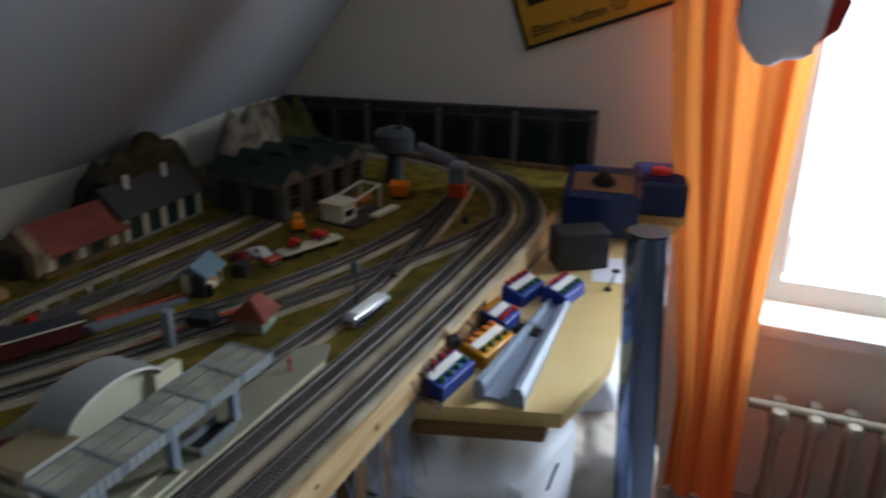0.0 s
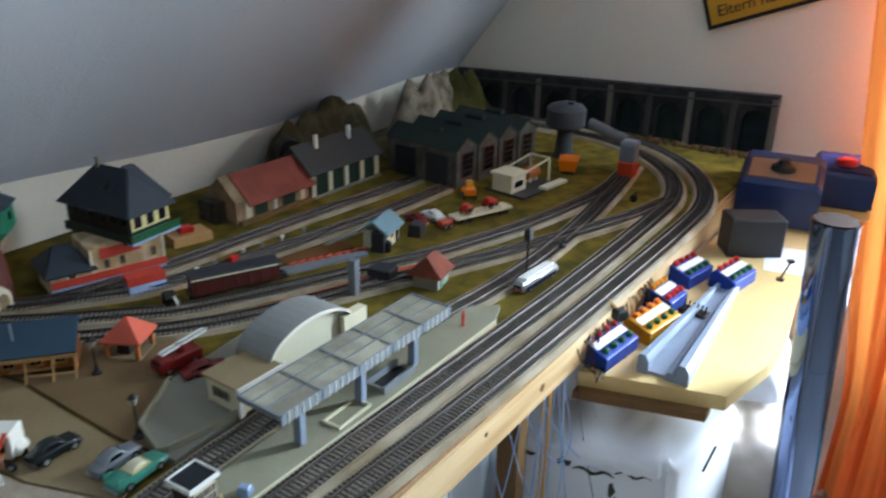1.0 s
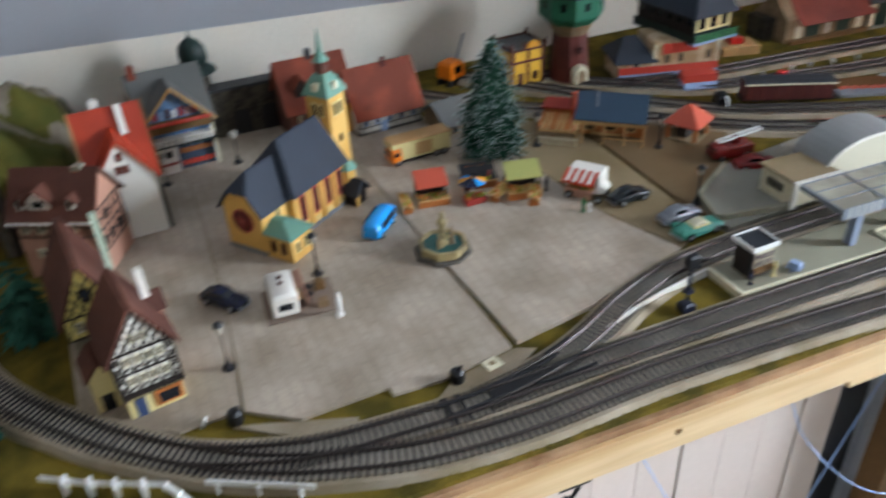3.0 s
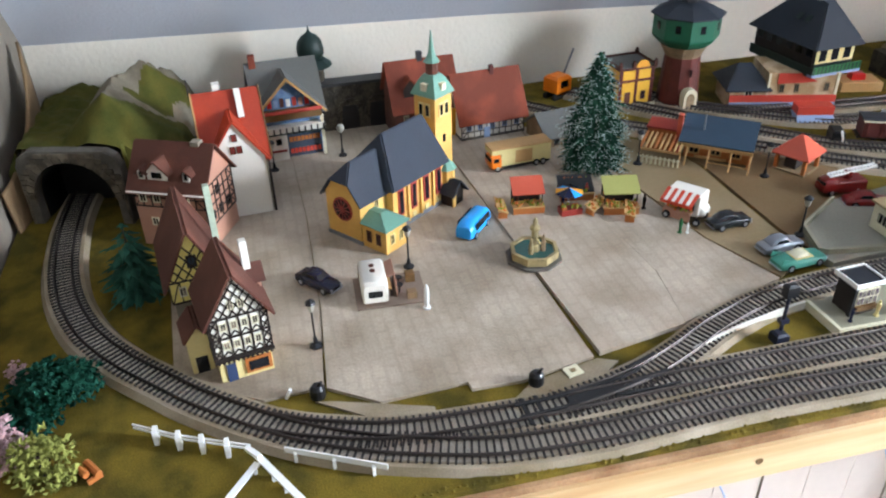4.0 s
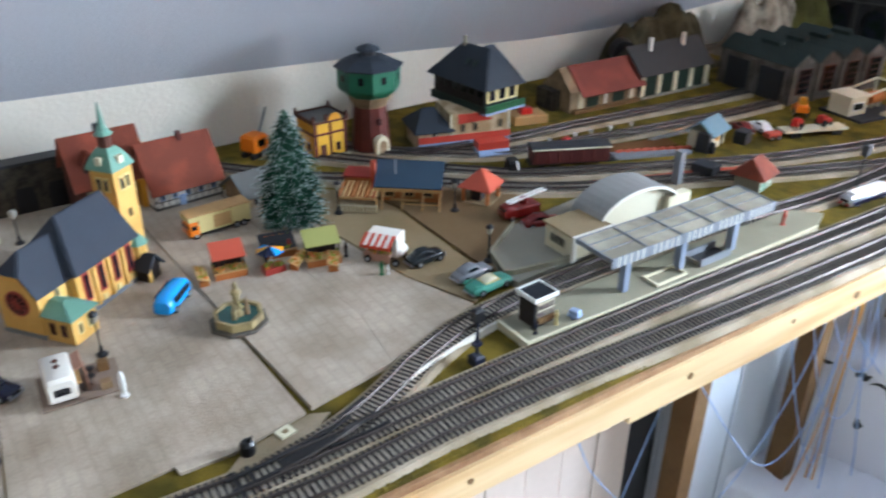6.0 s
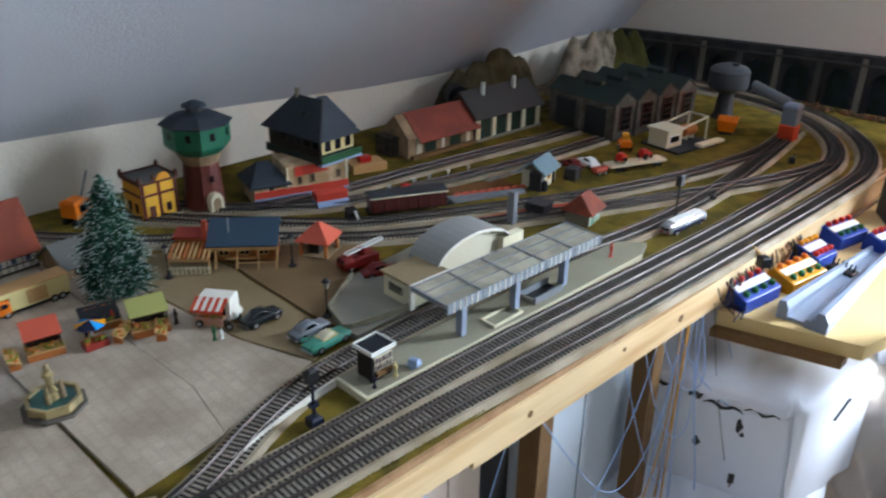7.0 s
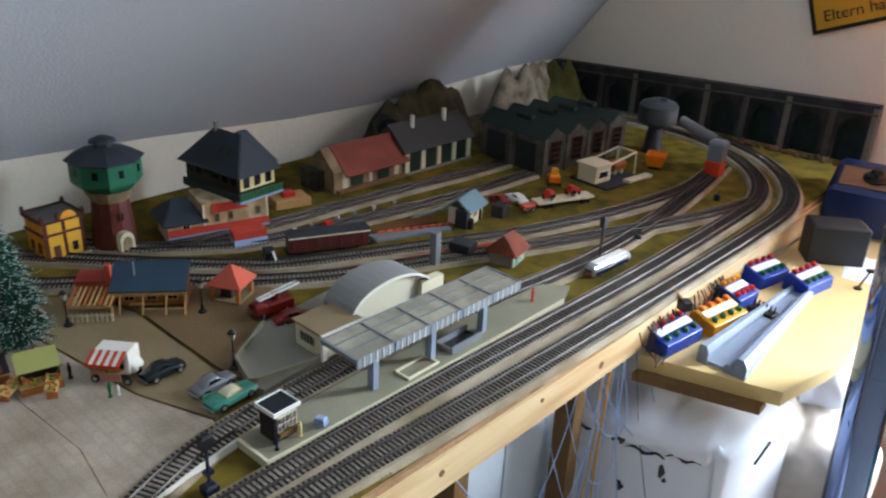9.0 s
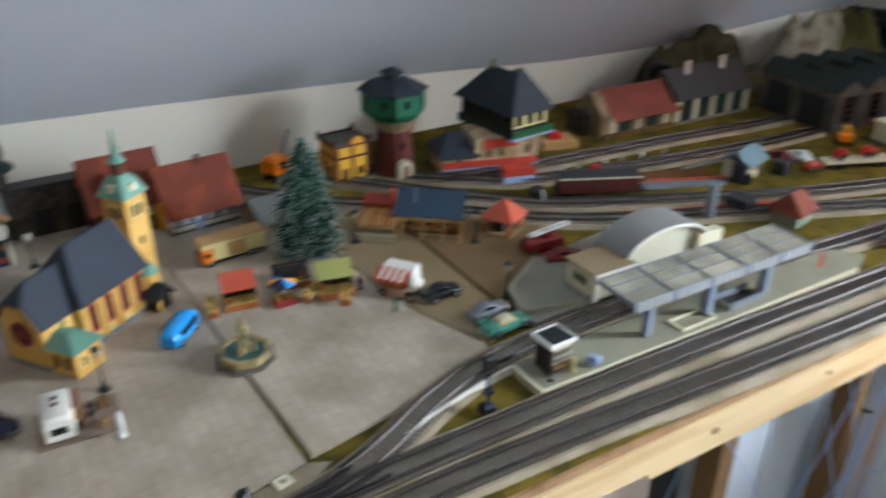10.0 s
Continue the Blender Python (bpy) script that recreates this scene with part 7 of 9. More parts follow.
for nm, y, z, m, lab in (("excavator", 0.190, 0.0, CARORANGE, "orange model excavator with a raised thin boom"),):
    ex = thing(nm, -1.060, y, z, 25, lab, "excavator")
    part("cab", K().box(-0.014, 0.014, -0.016, 0.014, 0.010, 0.034, 0.004), m, ex)
    part("cab_window", K().box(0.0141, 0.0147, -0.008, 0.006, 0.018, 0.028), PANE, ex)
    part("track_belt", K().box(-0.012, -0.005, -0.018, 0.018, 0.0, 0.009, 0.003), BLACK, ex)
    part("track_belt", K().box(0.005, 0.012, -0.018, 0.018, 0.0, 0.009, 0.003), BLACK, ex)
    part("boom", K().rod((0, 0.010, 0.030), (0, 0.030, 0.066), 0.0016, 6), STEELGREY, ex)

# ---- rolling stock ----
wg = thing("goods_wagon", -0.762, 0.541, 0.0095, -25.5, "dark red goods wagon with a grey roof on the track", "goods wagon")
part("body", K().box(-0.014, 0.014, -0.056, 0.056, 0.006, 0.027), mat("oxide_red_wagon", "5a2420", 0.55, grain=500, vary=0.2, bump=0.3), wg)
part("roof", loft(K(), [[(-0.0155, y, .027), (0.0155, y, .027), (0.0145, y, .0290), (0.008, y, .0305), (-0.008, y, .0305), (-0.0145, y, .0290)] for y in (-0.058, 0.058)]), DARKGREY, wg, "grey arched roof")
part("roof_edge", K().box(0.0156, 0.0166, -0.058, 0.058, 0.0265, 0.0282), CREAMPALE, wg)
part("frame", K().box(-0.011, 0.011, -0.060, 0.060, 0.003, 0.0058), BLACK, wg)
for i in range(7):
    y = -0.050 + 0.0165 * i
    part("side_rib", K().box(0.0141, 0.0150, y - 0.0008, y + 0.0008, 0.006, 0.0265), BRICK, wg)
for y in (-0.040, 0.040):
    for s in (-1, 1):
        part("wheel", K().rod((s * 0.0075, y, 0.0045), (s * 0.0092, y, 0.0045), 0.0045, 12), BLACK, wg)
part("brake_platform", K().box(-0.010, 0.010, 0.0602, 0.070, 0.003, 0.005), BLACK, wg)
part("buffer", K().rod((0.007, 0.060, 0.006), (0.007, 0.066, 0.006), 0.002, 8), BLACK, wg)
part("buffer", K().rod((-0.007, 0.060, 0.006), (-0.007, 0.066, 0.006), 0.002, 8), BLACK, wg)
bs = thing("buffer_stop", -0.800, 0.470, 0.0, -25, "black buffer stop with a white curved bracket", "buffer stop")
part("frame", K().box(-0.012, 0.012, -0.008, 0.008, 0, 0.018, 0.002), BLACK, bs)
part("bracket", K().tube([(0.013, 0.006, 0.004), (0.016, 0.004, 0.012), (0.012, 0.002, 0.020)], 0.0016), WHITEPL, bs)
rc = thing("silver_railcar", -0.462, 0.797, 0.0, -4, "silver and blue model vehicle with red lamps beside the track", "model vehicle")
part("body", loft(K(), [ring(-0.046, 0.015, .004, .013), ring(-0.043, 0.019, .003, .0175), ring(0.040, 0.019, .003, .0175), ring(0.046, 0.015, .004, .013)]), SILVER, rc, smooth=True)
part("band", K().box(0.0092, 0.0100, -0.040, 0.038, 0.004, 0.009), CARNAVY, rc)
part("roof", K().box(-0.0070, 0.0070, -0.036, 0.034, 0.0176, 0.0195, 0.001), WHITEPL, rc, "white roof")
part("front_window", K().box(-0.006, 0.006, -0.0468, -0.0455, 0.0085, 0.0125), PANE, rc)
for s in (-1, 1):
    part("tail_lamp", K().rod((s * 0.005, -0.0475, 0.006), (s * 0.005, -0.0455, 0.006), 0.0018, 8), REDPL, rc)
wheels(rc, 0.018, (-0.028, 0.028), 0.0036)
fw = thing("low_loader", -0.650, 0.965, 0.0, -22, "cream low-loader trailer carrying red machines", "trailer")
part("deck", K().box(-0.013, 0.013, -0.056, 0.056, 0.009, 0.0125), CREAMPALE, fw)
for y in (-0.040, -0.030, 0.034, 0.044):
    for s in (-1, 1):
        part("wheel", K().rod((s * 0.009, y, 0.0042), (s * 0.012, y, 0.0042), 0.0042, 10), TYRE, fw)
part("coupling", K().box(-0.004, 0.004, -0.066, -0.0562, 0.006, 0.010), REDPL, fw)
for i in range(7):
    part("stake", K().rod((0.0125, -0.050 + 0.016 * i, 0.0126), (0.0125, -0.050 + 0.016 * i, 0.020), 0.0008, 5), CREAMPALE, fw)
for x, y, rot in ((-0.661, 0.940, 10), (-0.645, 0.988, -10)):
    t = thing("red_tractor", x, y, 0.0127, rot, "small bright red model tractor on the trailer", "tractor", group="red machines on the trailer")
    part("hood", K().box(-0.004, 0.004, 0.0, 0.012, 0.004, 0.011, 0.001), REDPL, t)
    part("cab", K().box(-0.0055, 0.0055, -0.012, -0.0002, 0.005, 0.018, 0.002), REDPL, t)
    for s in (-1, 1):
        part("wheel", K().rod((s * 0.0056, -0.007, 0.0055), (s * 0.0085, -0.007, 0.0055), 0.0055, 12), TYRE, t)
        part("wheel", K().rod((s * 0.0042, 0.009, 0.003), (s * 0.0062, 0.009, 0.003), 0.003, 10), TYRE, t)
saloon(-0.722, 0.884, 0.0, 70, CARRED, "dark red model pickup at the yard edge", 0.046, 0.020)
saloon(-0.708, 0.912, 0.0, 75, WHITEPL, "white model sports car at the yard edge", 0.046, 0.020)
dg = thing("wheel_loader", -0.716, 1.035, 0.0, 40, "orange model wheel loader before the roundhouse", "loader")
part("body", K().box(-0.010, 0.010, -0.014, 0.010, 0.008, 0.020, 0.002), CARORANGE, dg)
part("cab", K().box(-0.006, 0.006, -0.006, 0.006, 0.0202, 0.032, 0.002), OCHRE, dg)
part("bucket", K().box(-0.011, 0.011, 0.014, 0.024, 0.003, 0.012, 0.002), CARORANGE, dg)
wheels(dg, 0.022, (-0.009, 0.006), 0.0055)
tc = thing("tractor_unit", -0.672, 0.894, 0.0, -20, "small orange-red tractor unit before the trailer", "tractor")
part("body", K().box(-0.008, 0.008, -0.012, 0.010, 0.004, 0.012, 0.002), SALMON, tc)
wheels(tc, 0.017, (-0.006, 0.006), 0.004)

# ---- market, fountain, lamps ----
FOUNTAINSTONE = mat("worn_fountain_stone", "a9986e", 0.7, grain=500, vary=0.3, bump=0.3, second="85785a", mix=(0.42, 0.6), stain=60)
fo = thing("fountain", -0.646, -0.001, 0.0042, 10, "tan octagonal fountain with a carved column", "fountain")
fo.scale = (0.88, 0.88, 0.92)
part("base", K().cyl(0, 0, 0, 0.0025, 0.034, 0.033, 8), STONE, fo)
k = K()
k.lathe(0, 0, [(0.027, 0.0026), (0.0285, 0.004), (0.0285, 0.0125), (0.0245, 0.0125), (0.0240, 0.0085), (0.001, 0.0085)], 8)
part("basin", k, FOUNTAINSTONE, fo, "worn tan octagonal basin")
part("water", K().cyl(0, 0, 0.0086, 0.0098, 0.0238, n=8), mat("green_water", "3f6660", 0.15, grain=200, vary=0.15), fo)
part("column", K().lathe(0, 0, [(0.007, 0.0099), (0.006, 0.016), (0.0042, 0.018), (0.0042, 0.034), (0.0062, 0.036), (0.0058, 0.039), (0.0026, 0.042), (0.0030, 0.046), (0.001, 0.050)], 8), FOUNTAINSTONE, fo)
part("spout", K().rod((0.004, 0, 0.026), (0.013, 0, 0.024), 0.0010, 5), CREAM, fo)
for s in (-1, 1):
    part("side_statue", K().lathe(0.006, s * 0.008, [(0.003, 0.0099), (0.0028, 0.02), (0.0016, 0.027), (0.0004, 0.031)], 7), TANSTONE if s > 0 else FOUNTAINSTONE, fo)


def stall(x, y, rot, cloth, label, w=0.036, h=0.030):
    """A market stall: four posts, a tilted roof, a table of goods."""
    e = thing("market_stall", x, y, 0.0042, rot, label, "market stall", group="market stalls")
    for a in (-1, 1):
        part("post", K().rod((0.008, a * w * .44, 0), (0.008, a * w * .44, h - 0.005), 0.0008, 5), TIMBER, e)
        part("post", K().rod((-0.010, a * w * .44, 0), (-0.010, a * w * .44, h), 0.0008, 5), TIMBER, e)
    part("roof", K().slab([(0.013, -w / 2, h - 0.0075), (0.013, w / 2, h - 0.0075), (-0.013, w / 2, h + 0.002), (-0.013, -w / 2, h + 0.002)], -0.0014), cloth, e)
    part("back", K().box(-0.0106, -0.0098, -w * .42, w * .42, 0.002, h - 0.003), TIMBER, e)
    part("table", K().box(0.000, 0.016, -w * .50, w * .50, 0.0075, 0.0090), TANWOOD, e)
    part("table_front", K().box(0.0148, 0.0158, -w * .48, w * .48, 0.0, 0.0074), WOODORANGE, e)
    random.seed(int(abs(x) * 1e4))
    k = K()
    for i in range(34):
        a, b, r = random.uniform(0.001, 0.015), random.uniform(-w * .47, w * .47), random.uniform(0.0011, 0.0022)
        k.lathe(a, b, [(r * .5, 0.0090), (r, 0.0090 + r * .7), (r * .4, 0.0090 + r * 1.8)], 6)
    for i in range(10):
        a, r = random.uniform(-w * .4, w * .4), random.uniform(0.0012, 0.0024)
        k.lathe(-0.0085, a, [(r * .5, 0.013), (r, 0.0155), (r * .4, 0.018)], 6)
    tagged(part("produce", k, FRUIT, e, "bright fruit and flowers"), kind="stuff")
    return e


stall(-0.745, 0.027, -10, SALMON, "market stall with a salmon roof and flowers", 0.036)
stall(-0.758, 0.090, -12, BLACK, "market stall with a black roof behind the parasol", 0.040, 0.016)
stall(-0.714, 0.124, -14, AWNING, "market stall with an olive roof", 0.040, 0.031)
for x, y, r, lab in ((-0.716, 0.098, 35, "low fruit bench on the market"), (-0.694, 0.128, 62, "small orange fruit bench on the market"), (-0.742, -0.004, 80, "flower stand beside the stall")):
    e = thing("fruit_bench", x, y, 0.0040, r, lab, "bench", group="fruit benches")
    part("top", K().slab([(0.006, -0.016, 0.008), (0.006, 0.016, 0.008), (-0.006, 0.016, 0.0125), (-0.006, -0.016, 0.0125)], 0.0012), TANWOOD, e)
    for a in (-1, 1):
        part("leg", K().box(-0.005, 0.005, a * 0.013 - 0.0008, a * 0.013 + 0.0008, 0, 0.0075), WOODORANGE, e)
    random.seed(int(abs(y) * 1e4) + 3)
    k = K()
    for i in range(22):
        u, v, r2 = random.uniform(-0.005, 0.005), random.uniform(-0.014, 0.014), random.uniform(0.0011, 0.0020)
        k.lathe(u, v, [(r2 * .5, 0.0102 - u * .37), (r2, 0.0112 - u * .37), (r2 * .4, 0.0126 - u * .37)], 6)
    tagged(part("fruit", k, FRUIT, e, "orange and green fruit"), kind="stuff")
ps = thing("parasol_stand", -0.724, 0.068, 0.0042, 0, "flower stand under a blue and yellow parasol", "parasol")
part("pole", K().rod((0, 0, 0), (0, 0, 0.027), 0.0009, 6), WHITEPL, ps)
for i in range(8):
    a, b = math.pi * i / 4, math.pi * (i + 1) / 4
    part("segment", K().slab([(0, 0, 0.0295), (0.016 * math.cos(a), 0.016 * math.sin(a), 0.0240), (0.016 * math.cos(b), 0.016 * math.sin(b), 0.0240)], 0.0006), (BUSBLUE, YELPL, CARNAVY, CARNAVY)[i % 4], ps)
part("crate", K().box(-0.002, 0.012, -0.012, 0.012, 0, 0.0075), TRIMRED, ps)
k = K()
random.seed(77)
for i in range(20):
    r = random.uniform(0.0012, 0.0022)
    k.lathe(random.uniform(-0.001, 0.011), random.uniform(-0.011, 0.011), [(r * .5, 0.0076), (r, 0.0090), (r * .4, 0.0112)], 6)
tagged(part("flower_heap", k, FRUIT, ps), kind="stuff")
for i, (x, y, z, c) in enumerate(((-0.757, 0.020, 0.0042, BROWNTILE), (-0.735, 0.066, 0.0042, CARNAVY), (-0.752, 0.082, 0.0042, BLACK), (-0.748, 0.100, 0.0042, TRIMRED), (-0.738, 0.150, 0.0040, CARRED), (-0.745, 0.140, 0.0040, GREENPL), (-0.705, 0.150, 0.0040, TIMBER))):
    figure(x, y, z, 30 * i, c, 0.018)


def lamp(x, y, z, h=0.050, lean=0.0, globe=False):
    e = thing("street_lamp", x, y, z, 0, "black model street lamp with a frosted lantern", "street lamp", group="street lamps")
    part("foot", K().lathe(0, 0, [(0.0055, 0), (0.0055, 0.0015), (0.0022, 0.004), (0.0016, 0.010)], 10), BLACK, e)
    part("pole", K().rod((0, 0, 0.003), (0, 0, h - 0.010), 0.0009, 6), BLACK, e)
    if globe:
        part("globe", K().lathe(0, 0, [(0.001, h - 0.010), (0.0045, h - 0.007), (0.0052, h - 0.003), (0.0035, h), (0.0005, h + 0.001)], 10), LAMPGLASS, e, smooth=True)
    else:
        part("lantern", K().lathe(0, 0, [(0.0022, h - 0.011), (0.0040, h - 0.0035)], 6), LAMPGLASS, e, "frosted lantern")
        part("cap", K().lathe(0, 0, [(0.0050, h - 0.0034), (0.0042, h - 0.0015), (0.0012, h + 0.001)], 6), BLACK, e)
    return e


for x, y, z, h, gl in ((-0.568, -0.231, 0.003, 0.049, False), (-0.667, -0.126, 0.003, 0.047, False), (-0.734, 0.322, 0.0036, 0.043, False), (-0.606, 0.278, 0.0036, 0.046, False), (-0.812, 0.197, 0.0022, 0.044, False), (-0.946, -0.150, 0.003, 0.042, True), (-0.930, -0.238, 0.0022, 0.040, False)):
    lamp(x, y, z, h, globe=gl)

# restaurant with blue roof
rs = thing("restaurant", -0.813, 0.199, 0.0036, -40, "orange timber restaurant with a blue felt roof and terrace", "restaurant")
part("wall", K().box(-0.078, -0.040, 0.046, 0.122, 0, 0.026), WOODORANGE, rs)
part("roof", K().slab([(-0.024, 0.040, 0.0245), (-0.024, 0.128, 0.0245), (-0.066, 0.128, 0.045), (-0.066, 0.040, 0.045)], -0.002), BLUEROOF, rs, "blue felt roof")
part("back_roof", K().slab([(-0.066, 0.040, 0.045), (-0.066, 0.128, 0.045), (-0.086, 0.128, 0.030), (-0.086, 0.040, 0.030)], -0.002), BLUEROOF, rs)
part("eaves_board", K().box(-0.0240, -0.0225, 0.040, 0.128, 0.0205, 0.0243), TANWOOD, rs)
part("end_wall", K().box(-0.070, -0.028, 0.1222, 0.1245, 0, 0.024), WOODORANGE, rs)
part("chimney", K().box(-0.050, -0.041, 0.034, 0.0395, 0, 0.052), SALMON, rs, "tall orange chimney breast")
part("flue", K().rod((-0.044, 0.066, 0.034), (-0.044, 0.066, 0.056), 0.0012, 6), STEELGREY, rs)
part("side_house", K().box(-0.075, -0.046, -0.002, 0.0335, 0, 0.028), WOODORANGE, rs)
part("side_house_roof", K().box(-0.078, -0.044, -0.004, 0.0335, 0.0282, 0.0305), TRIMRED, rs)
for i in range(9):
    y = -0.002 + 0.0058 * i
    part("pergola_slat", K().slab([(-0.003, y, 0.0195), (-0.003, y + 0.0028, 0.0195), (-0.044, y + 0.0028, 0.0240), (-0.044, y, 0.0240)], -0.0010), WOODORANGE if i % 3 == 0 else TANWOOD, rs)
part("pergola_beam", K().box(-0.0045, -0.0025, -0.003, 0.048, 0.0165, 0.0185), TANWOOD, rs)
for i in range(10):
    y = -0.002 + 0.0054 * i
    part("fence_picket", K().box(-0.0020, -0.0006, y - 0.0009, y + 0.0009, 0, 0.0110), CREAMPALE, rs)
part("fence_rail", K().box(-0.0030, -0.0021, -0.003, 0.048, 0.0070, 0.0085), CREAMPALE, rs)
for y in (-0.002, 0.047):
    part("pergola_post", K().rod((-0.004, y, 0), (-0.004, y, 0.0165), 0.0011, 6), TANWOOD, rs)
for y in (0.052, 0.078, 0.104, 0.126):
    part("post", K().rod((-0.012, y, 0), (-0.024, y, 0.0205), 0.0011, 6), TANWOOD, rs)
part("rail", K().rod((-0.016, 0.078, 0.007), (-0.016, 0.126, 0.007), 0.0008, 5), TANWOOD, rs)
part("bench", K().box(-0.034, -0.029, 0.060, 0.098, 0.005, 0.0065), TANWOOD, rs)
windows(rs, "+x", -0.040, [(0.058, 0.005), (0.084, 0.006), (0.108, 0.006)], 0.014, 0.013, PANE, TANWOOD)
pv = thing("pavilion", -0.744, 0.371, 0.0036, 28, "open pavilion with a salmon-red pyramid roof", "pavilion")
for a in (-1, 1):
    for b in (-1, 1):
        part("post", K().box(a * 0.017 - 0.002, a * 0.017 + 0.002, b * 0.017 - 0.002, b * 0.017 + 0.002, 0, 0.022), WOODORANGE, pv)
part("roof", K().lathe(0, 0, [(0.0325, 0.0205), (0.0325, 0.022), (0.004, 0.042), (0.001, 0.043)], 4, math.pi / 4), SALMON, pv, "salmon-red pyramid roof")
part("floor", K().box(-0.020, 0.020, -0.020, 0.020, 0, 0.0015), TANCARD, pv)
part("inner_hut", K().box(-0.010, 0.004, -0.010, 0.010, 0.0016, 0.018), TIMBER, pv)

# ---- trees ----
def fir(x, y, z, h, r, seed, label="large model fir dusted with white flock", needles=LEAFFIR, flocked=True, levels=22, density=1.0):
    """A model fir: a trunk and some hundred drooping sprays in whorls, with flock on their tips."""
    random.seed(seed)
    e = thing("fir_tree", x, y, z, 0, label, "tree")
    part("trunk", K().rod((0, 0, 0), (0, 0, h * 0.96), 0.0032, 8, 0.0006), BARK, e)
    green, white = K(), K()
    for i in range(levels):
        f = i / (levels - 1)
        zz = h * (0.07 + 0.90 * f)
        rr = r * (1.0 - f ** 1.75) ** 0.80 * (0.86 + 0.14 * min(1.0, f * 5)) + 0.0030
        n = max(4, int((26 * (1 - f) + 5) * density))
        for j in range(n):
            a = 2 * math.pi * (j + random.random() * 0.7) / n + i * 1.3
            L = rr * random.uniform(0.72, 1.12)
            c, s = math.cos(a), math.sin(a)
            droop = L * random.uniform(0.10, 0.42)
            wdt = 0.0022 + L * 0.13
            tip, mid = (c * L, s * L, zz - droop), (c * L * .55, s * L * .55, zz - droop * .25 + 0.001)
            p, q = (-s * wdt, c * wdt), (s * wdt, -c * wdt)
            green.add([(0, 0, zz + 0.003), (mid[0] + p[0], mid[1] + p[1], mid[2] - .001), tip, (mid[0] + q[0], mid[1] + q[1], mid[2] - .001), (mid[0], mid[1], mid[2] + .0022)],
                      [(0, 1, 4), (0, 4, 3), (1, 2, 4), (4, 2, 3), (0, 3, 2, 1)])
            for m_ in range(5):
                t = random.uniform(0.25, 0.95)
                a2 = a + random.uniform(-0.55, 0.55)
                bx, by, bz = c * L * t, s * L * t, zz - droop * t * t
                ln = L * 0.34 * random.uniform(0.6, 1.2) + 0.003
                ex_, ey_ = bx + math.cos(a2) * ln, by + math.sin(a2) * ln
                green.add([(bx - s * .0012, by + c * .0012, bz), (bx + s * .0012, by - c * .0012, bz), (ex_, ey_, bz - ln * .35), (bx, by, bz + .0018)], [(0, 1, 2), (0, 2, 3), (1, 3, 2)])
                for w_ in range(1 if t < 0.62 else 2):
                    rr2 = random.uniform(0.0004, 0.0009)
                    ux, uy, uz = random.uniform(-.002, .002), random.uniform(-.002, .002), random.uniform(-.001, .0025)
                    white.lathe(ex_ + ux, ey_ + uy, [(rr2 * .5, bz + uz - ln * .35 - rr2 * .2), (rr2, bz + uz - ln * .35 + rr2 * .5), (rr2 * .3, bz + uz - ln * .35 + rr2 * 1.2)], 4)
    tagged(part("needles", green, needles, e, "dark blue-green sprays"), kind="stuff")
    if flocked:
        tagged(part("flock", white, SNOW, e, "white flock tips"), kind="stuff")
    part("foot", K().cyl(0, 0, 0, 0.004, 0.012, 0.008, 10), BARK, e)
    return e


fir(-0.818, 0.138, 0.0032, 0.146, 0.0335, 8, levels=27, density=1.15)


def clump_tree(x, y, h, r, seed, m, label, name="tree", n=150, trunk=True, squash=1.0):
    """A small tree or bush: trunk, limbs, and a crown of many ragged leaf clumps with gaps."""
    random.seed(seed)
    e = thing(name, x, y, 0, 0, label, name.replace("_", " "))
    limbs = K()
    if trunk:
        limbs.rod((0, 0, 0), (0.002, 0.001, h * .8), 0.0030, 7, 0.001)
    crown = K()
    tips = []
    for i in range(9):
        a, f = 2.4 * i, random.uniform(0.12, 0.85)
        p = (r * .6 * math.cos(a) * (1.1 - f), r * .6 * math.sin(a) * (1.1 - f), h * (f * .7 + .2))
        limbs.rod((0, 0, h * f * .45), p, 0.0013, 5, 0.0006)
        tips.append(p)
    for i in range(n):
        px_, py_, pz_ = random.choice(tips)
        d = Vector((random.gauss(0, 1), random.gauss(0, 1), random.gauss(0, .7) * squash)).normalized() * r * .48 * random.random() ** .5
        c = Vector((px_, py_, pz_)) + d
        s = random.uniform(0.0014, 0.0040) * (r / 0.04) ** .3
        ax = [Vector((random.gauss(0, 1), random.gauss(0, 1), random.gauss(0, .5))).normalized() * s * random.uniform(.6, 1.5) for _ in range(5)]
        up = Vector((0, 0, s * .55))
        vs = [c + up] + [c + v for v in ax] + [c - up]
        crown.add(vs, [(0, 1, 2), (0, 2, 3), (0, 3, 4), (0, 4, 5), (0, 5, 1), (6, 2, 1), (6, 3, 2), (6, 4, 3), (6, 5, 4), (6, 1, 5)])
    part("limbs", limbs, BARK, e)
    tagged(part("crown", crown, m, e), kind="stuff")
    return e


fir(-0.702, -0.386, 0, 0.078, 0.030, 21, "drooping blue-green model spruce inside the track curve", mat("teal_tree_foliage", "3c6a5a", 0.9, grain=900, vary=0.4, bump=0.8, second="264438", mix=(0.4, 0.6), stain=40, spec=0.1), False, 8, 0.55)
clump_tree(-0.548, -0.438, 0.042, 0.042, 22, mat("emerald_moss_foliage", "1e4c3e", 0.9, grain=1200, vary=0.5, bump=1.0, second="0f3a2c", mix=(0.4, 0.6), stain=60, spec=0.1), "bushy emerald green moss clump on the grass", "bush", 2600, trunk=False)
clump_tree(-0.478, -0.438, 0.036, 0.030, 23, LEAFPALE, "pale yellow-green lichen shrub with bare branches", "shrub", 520)
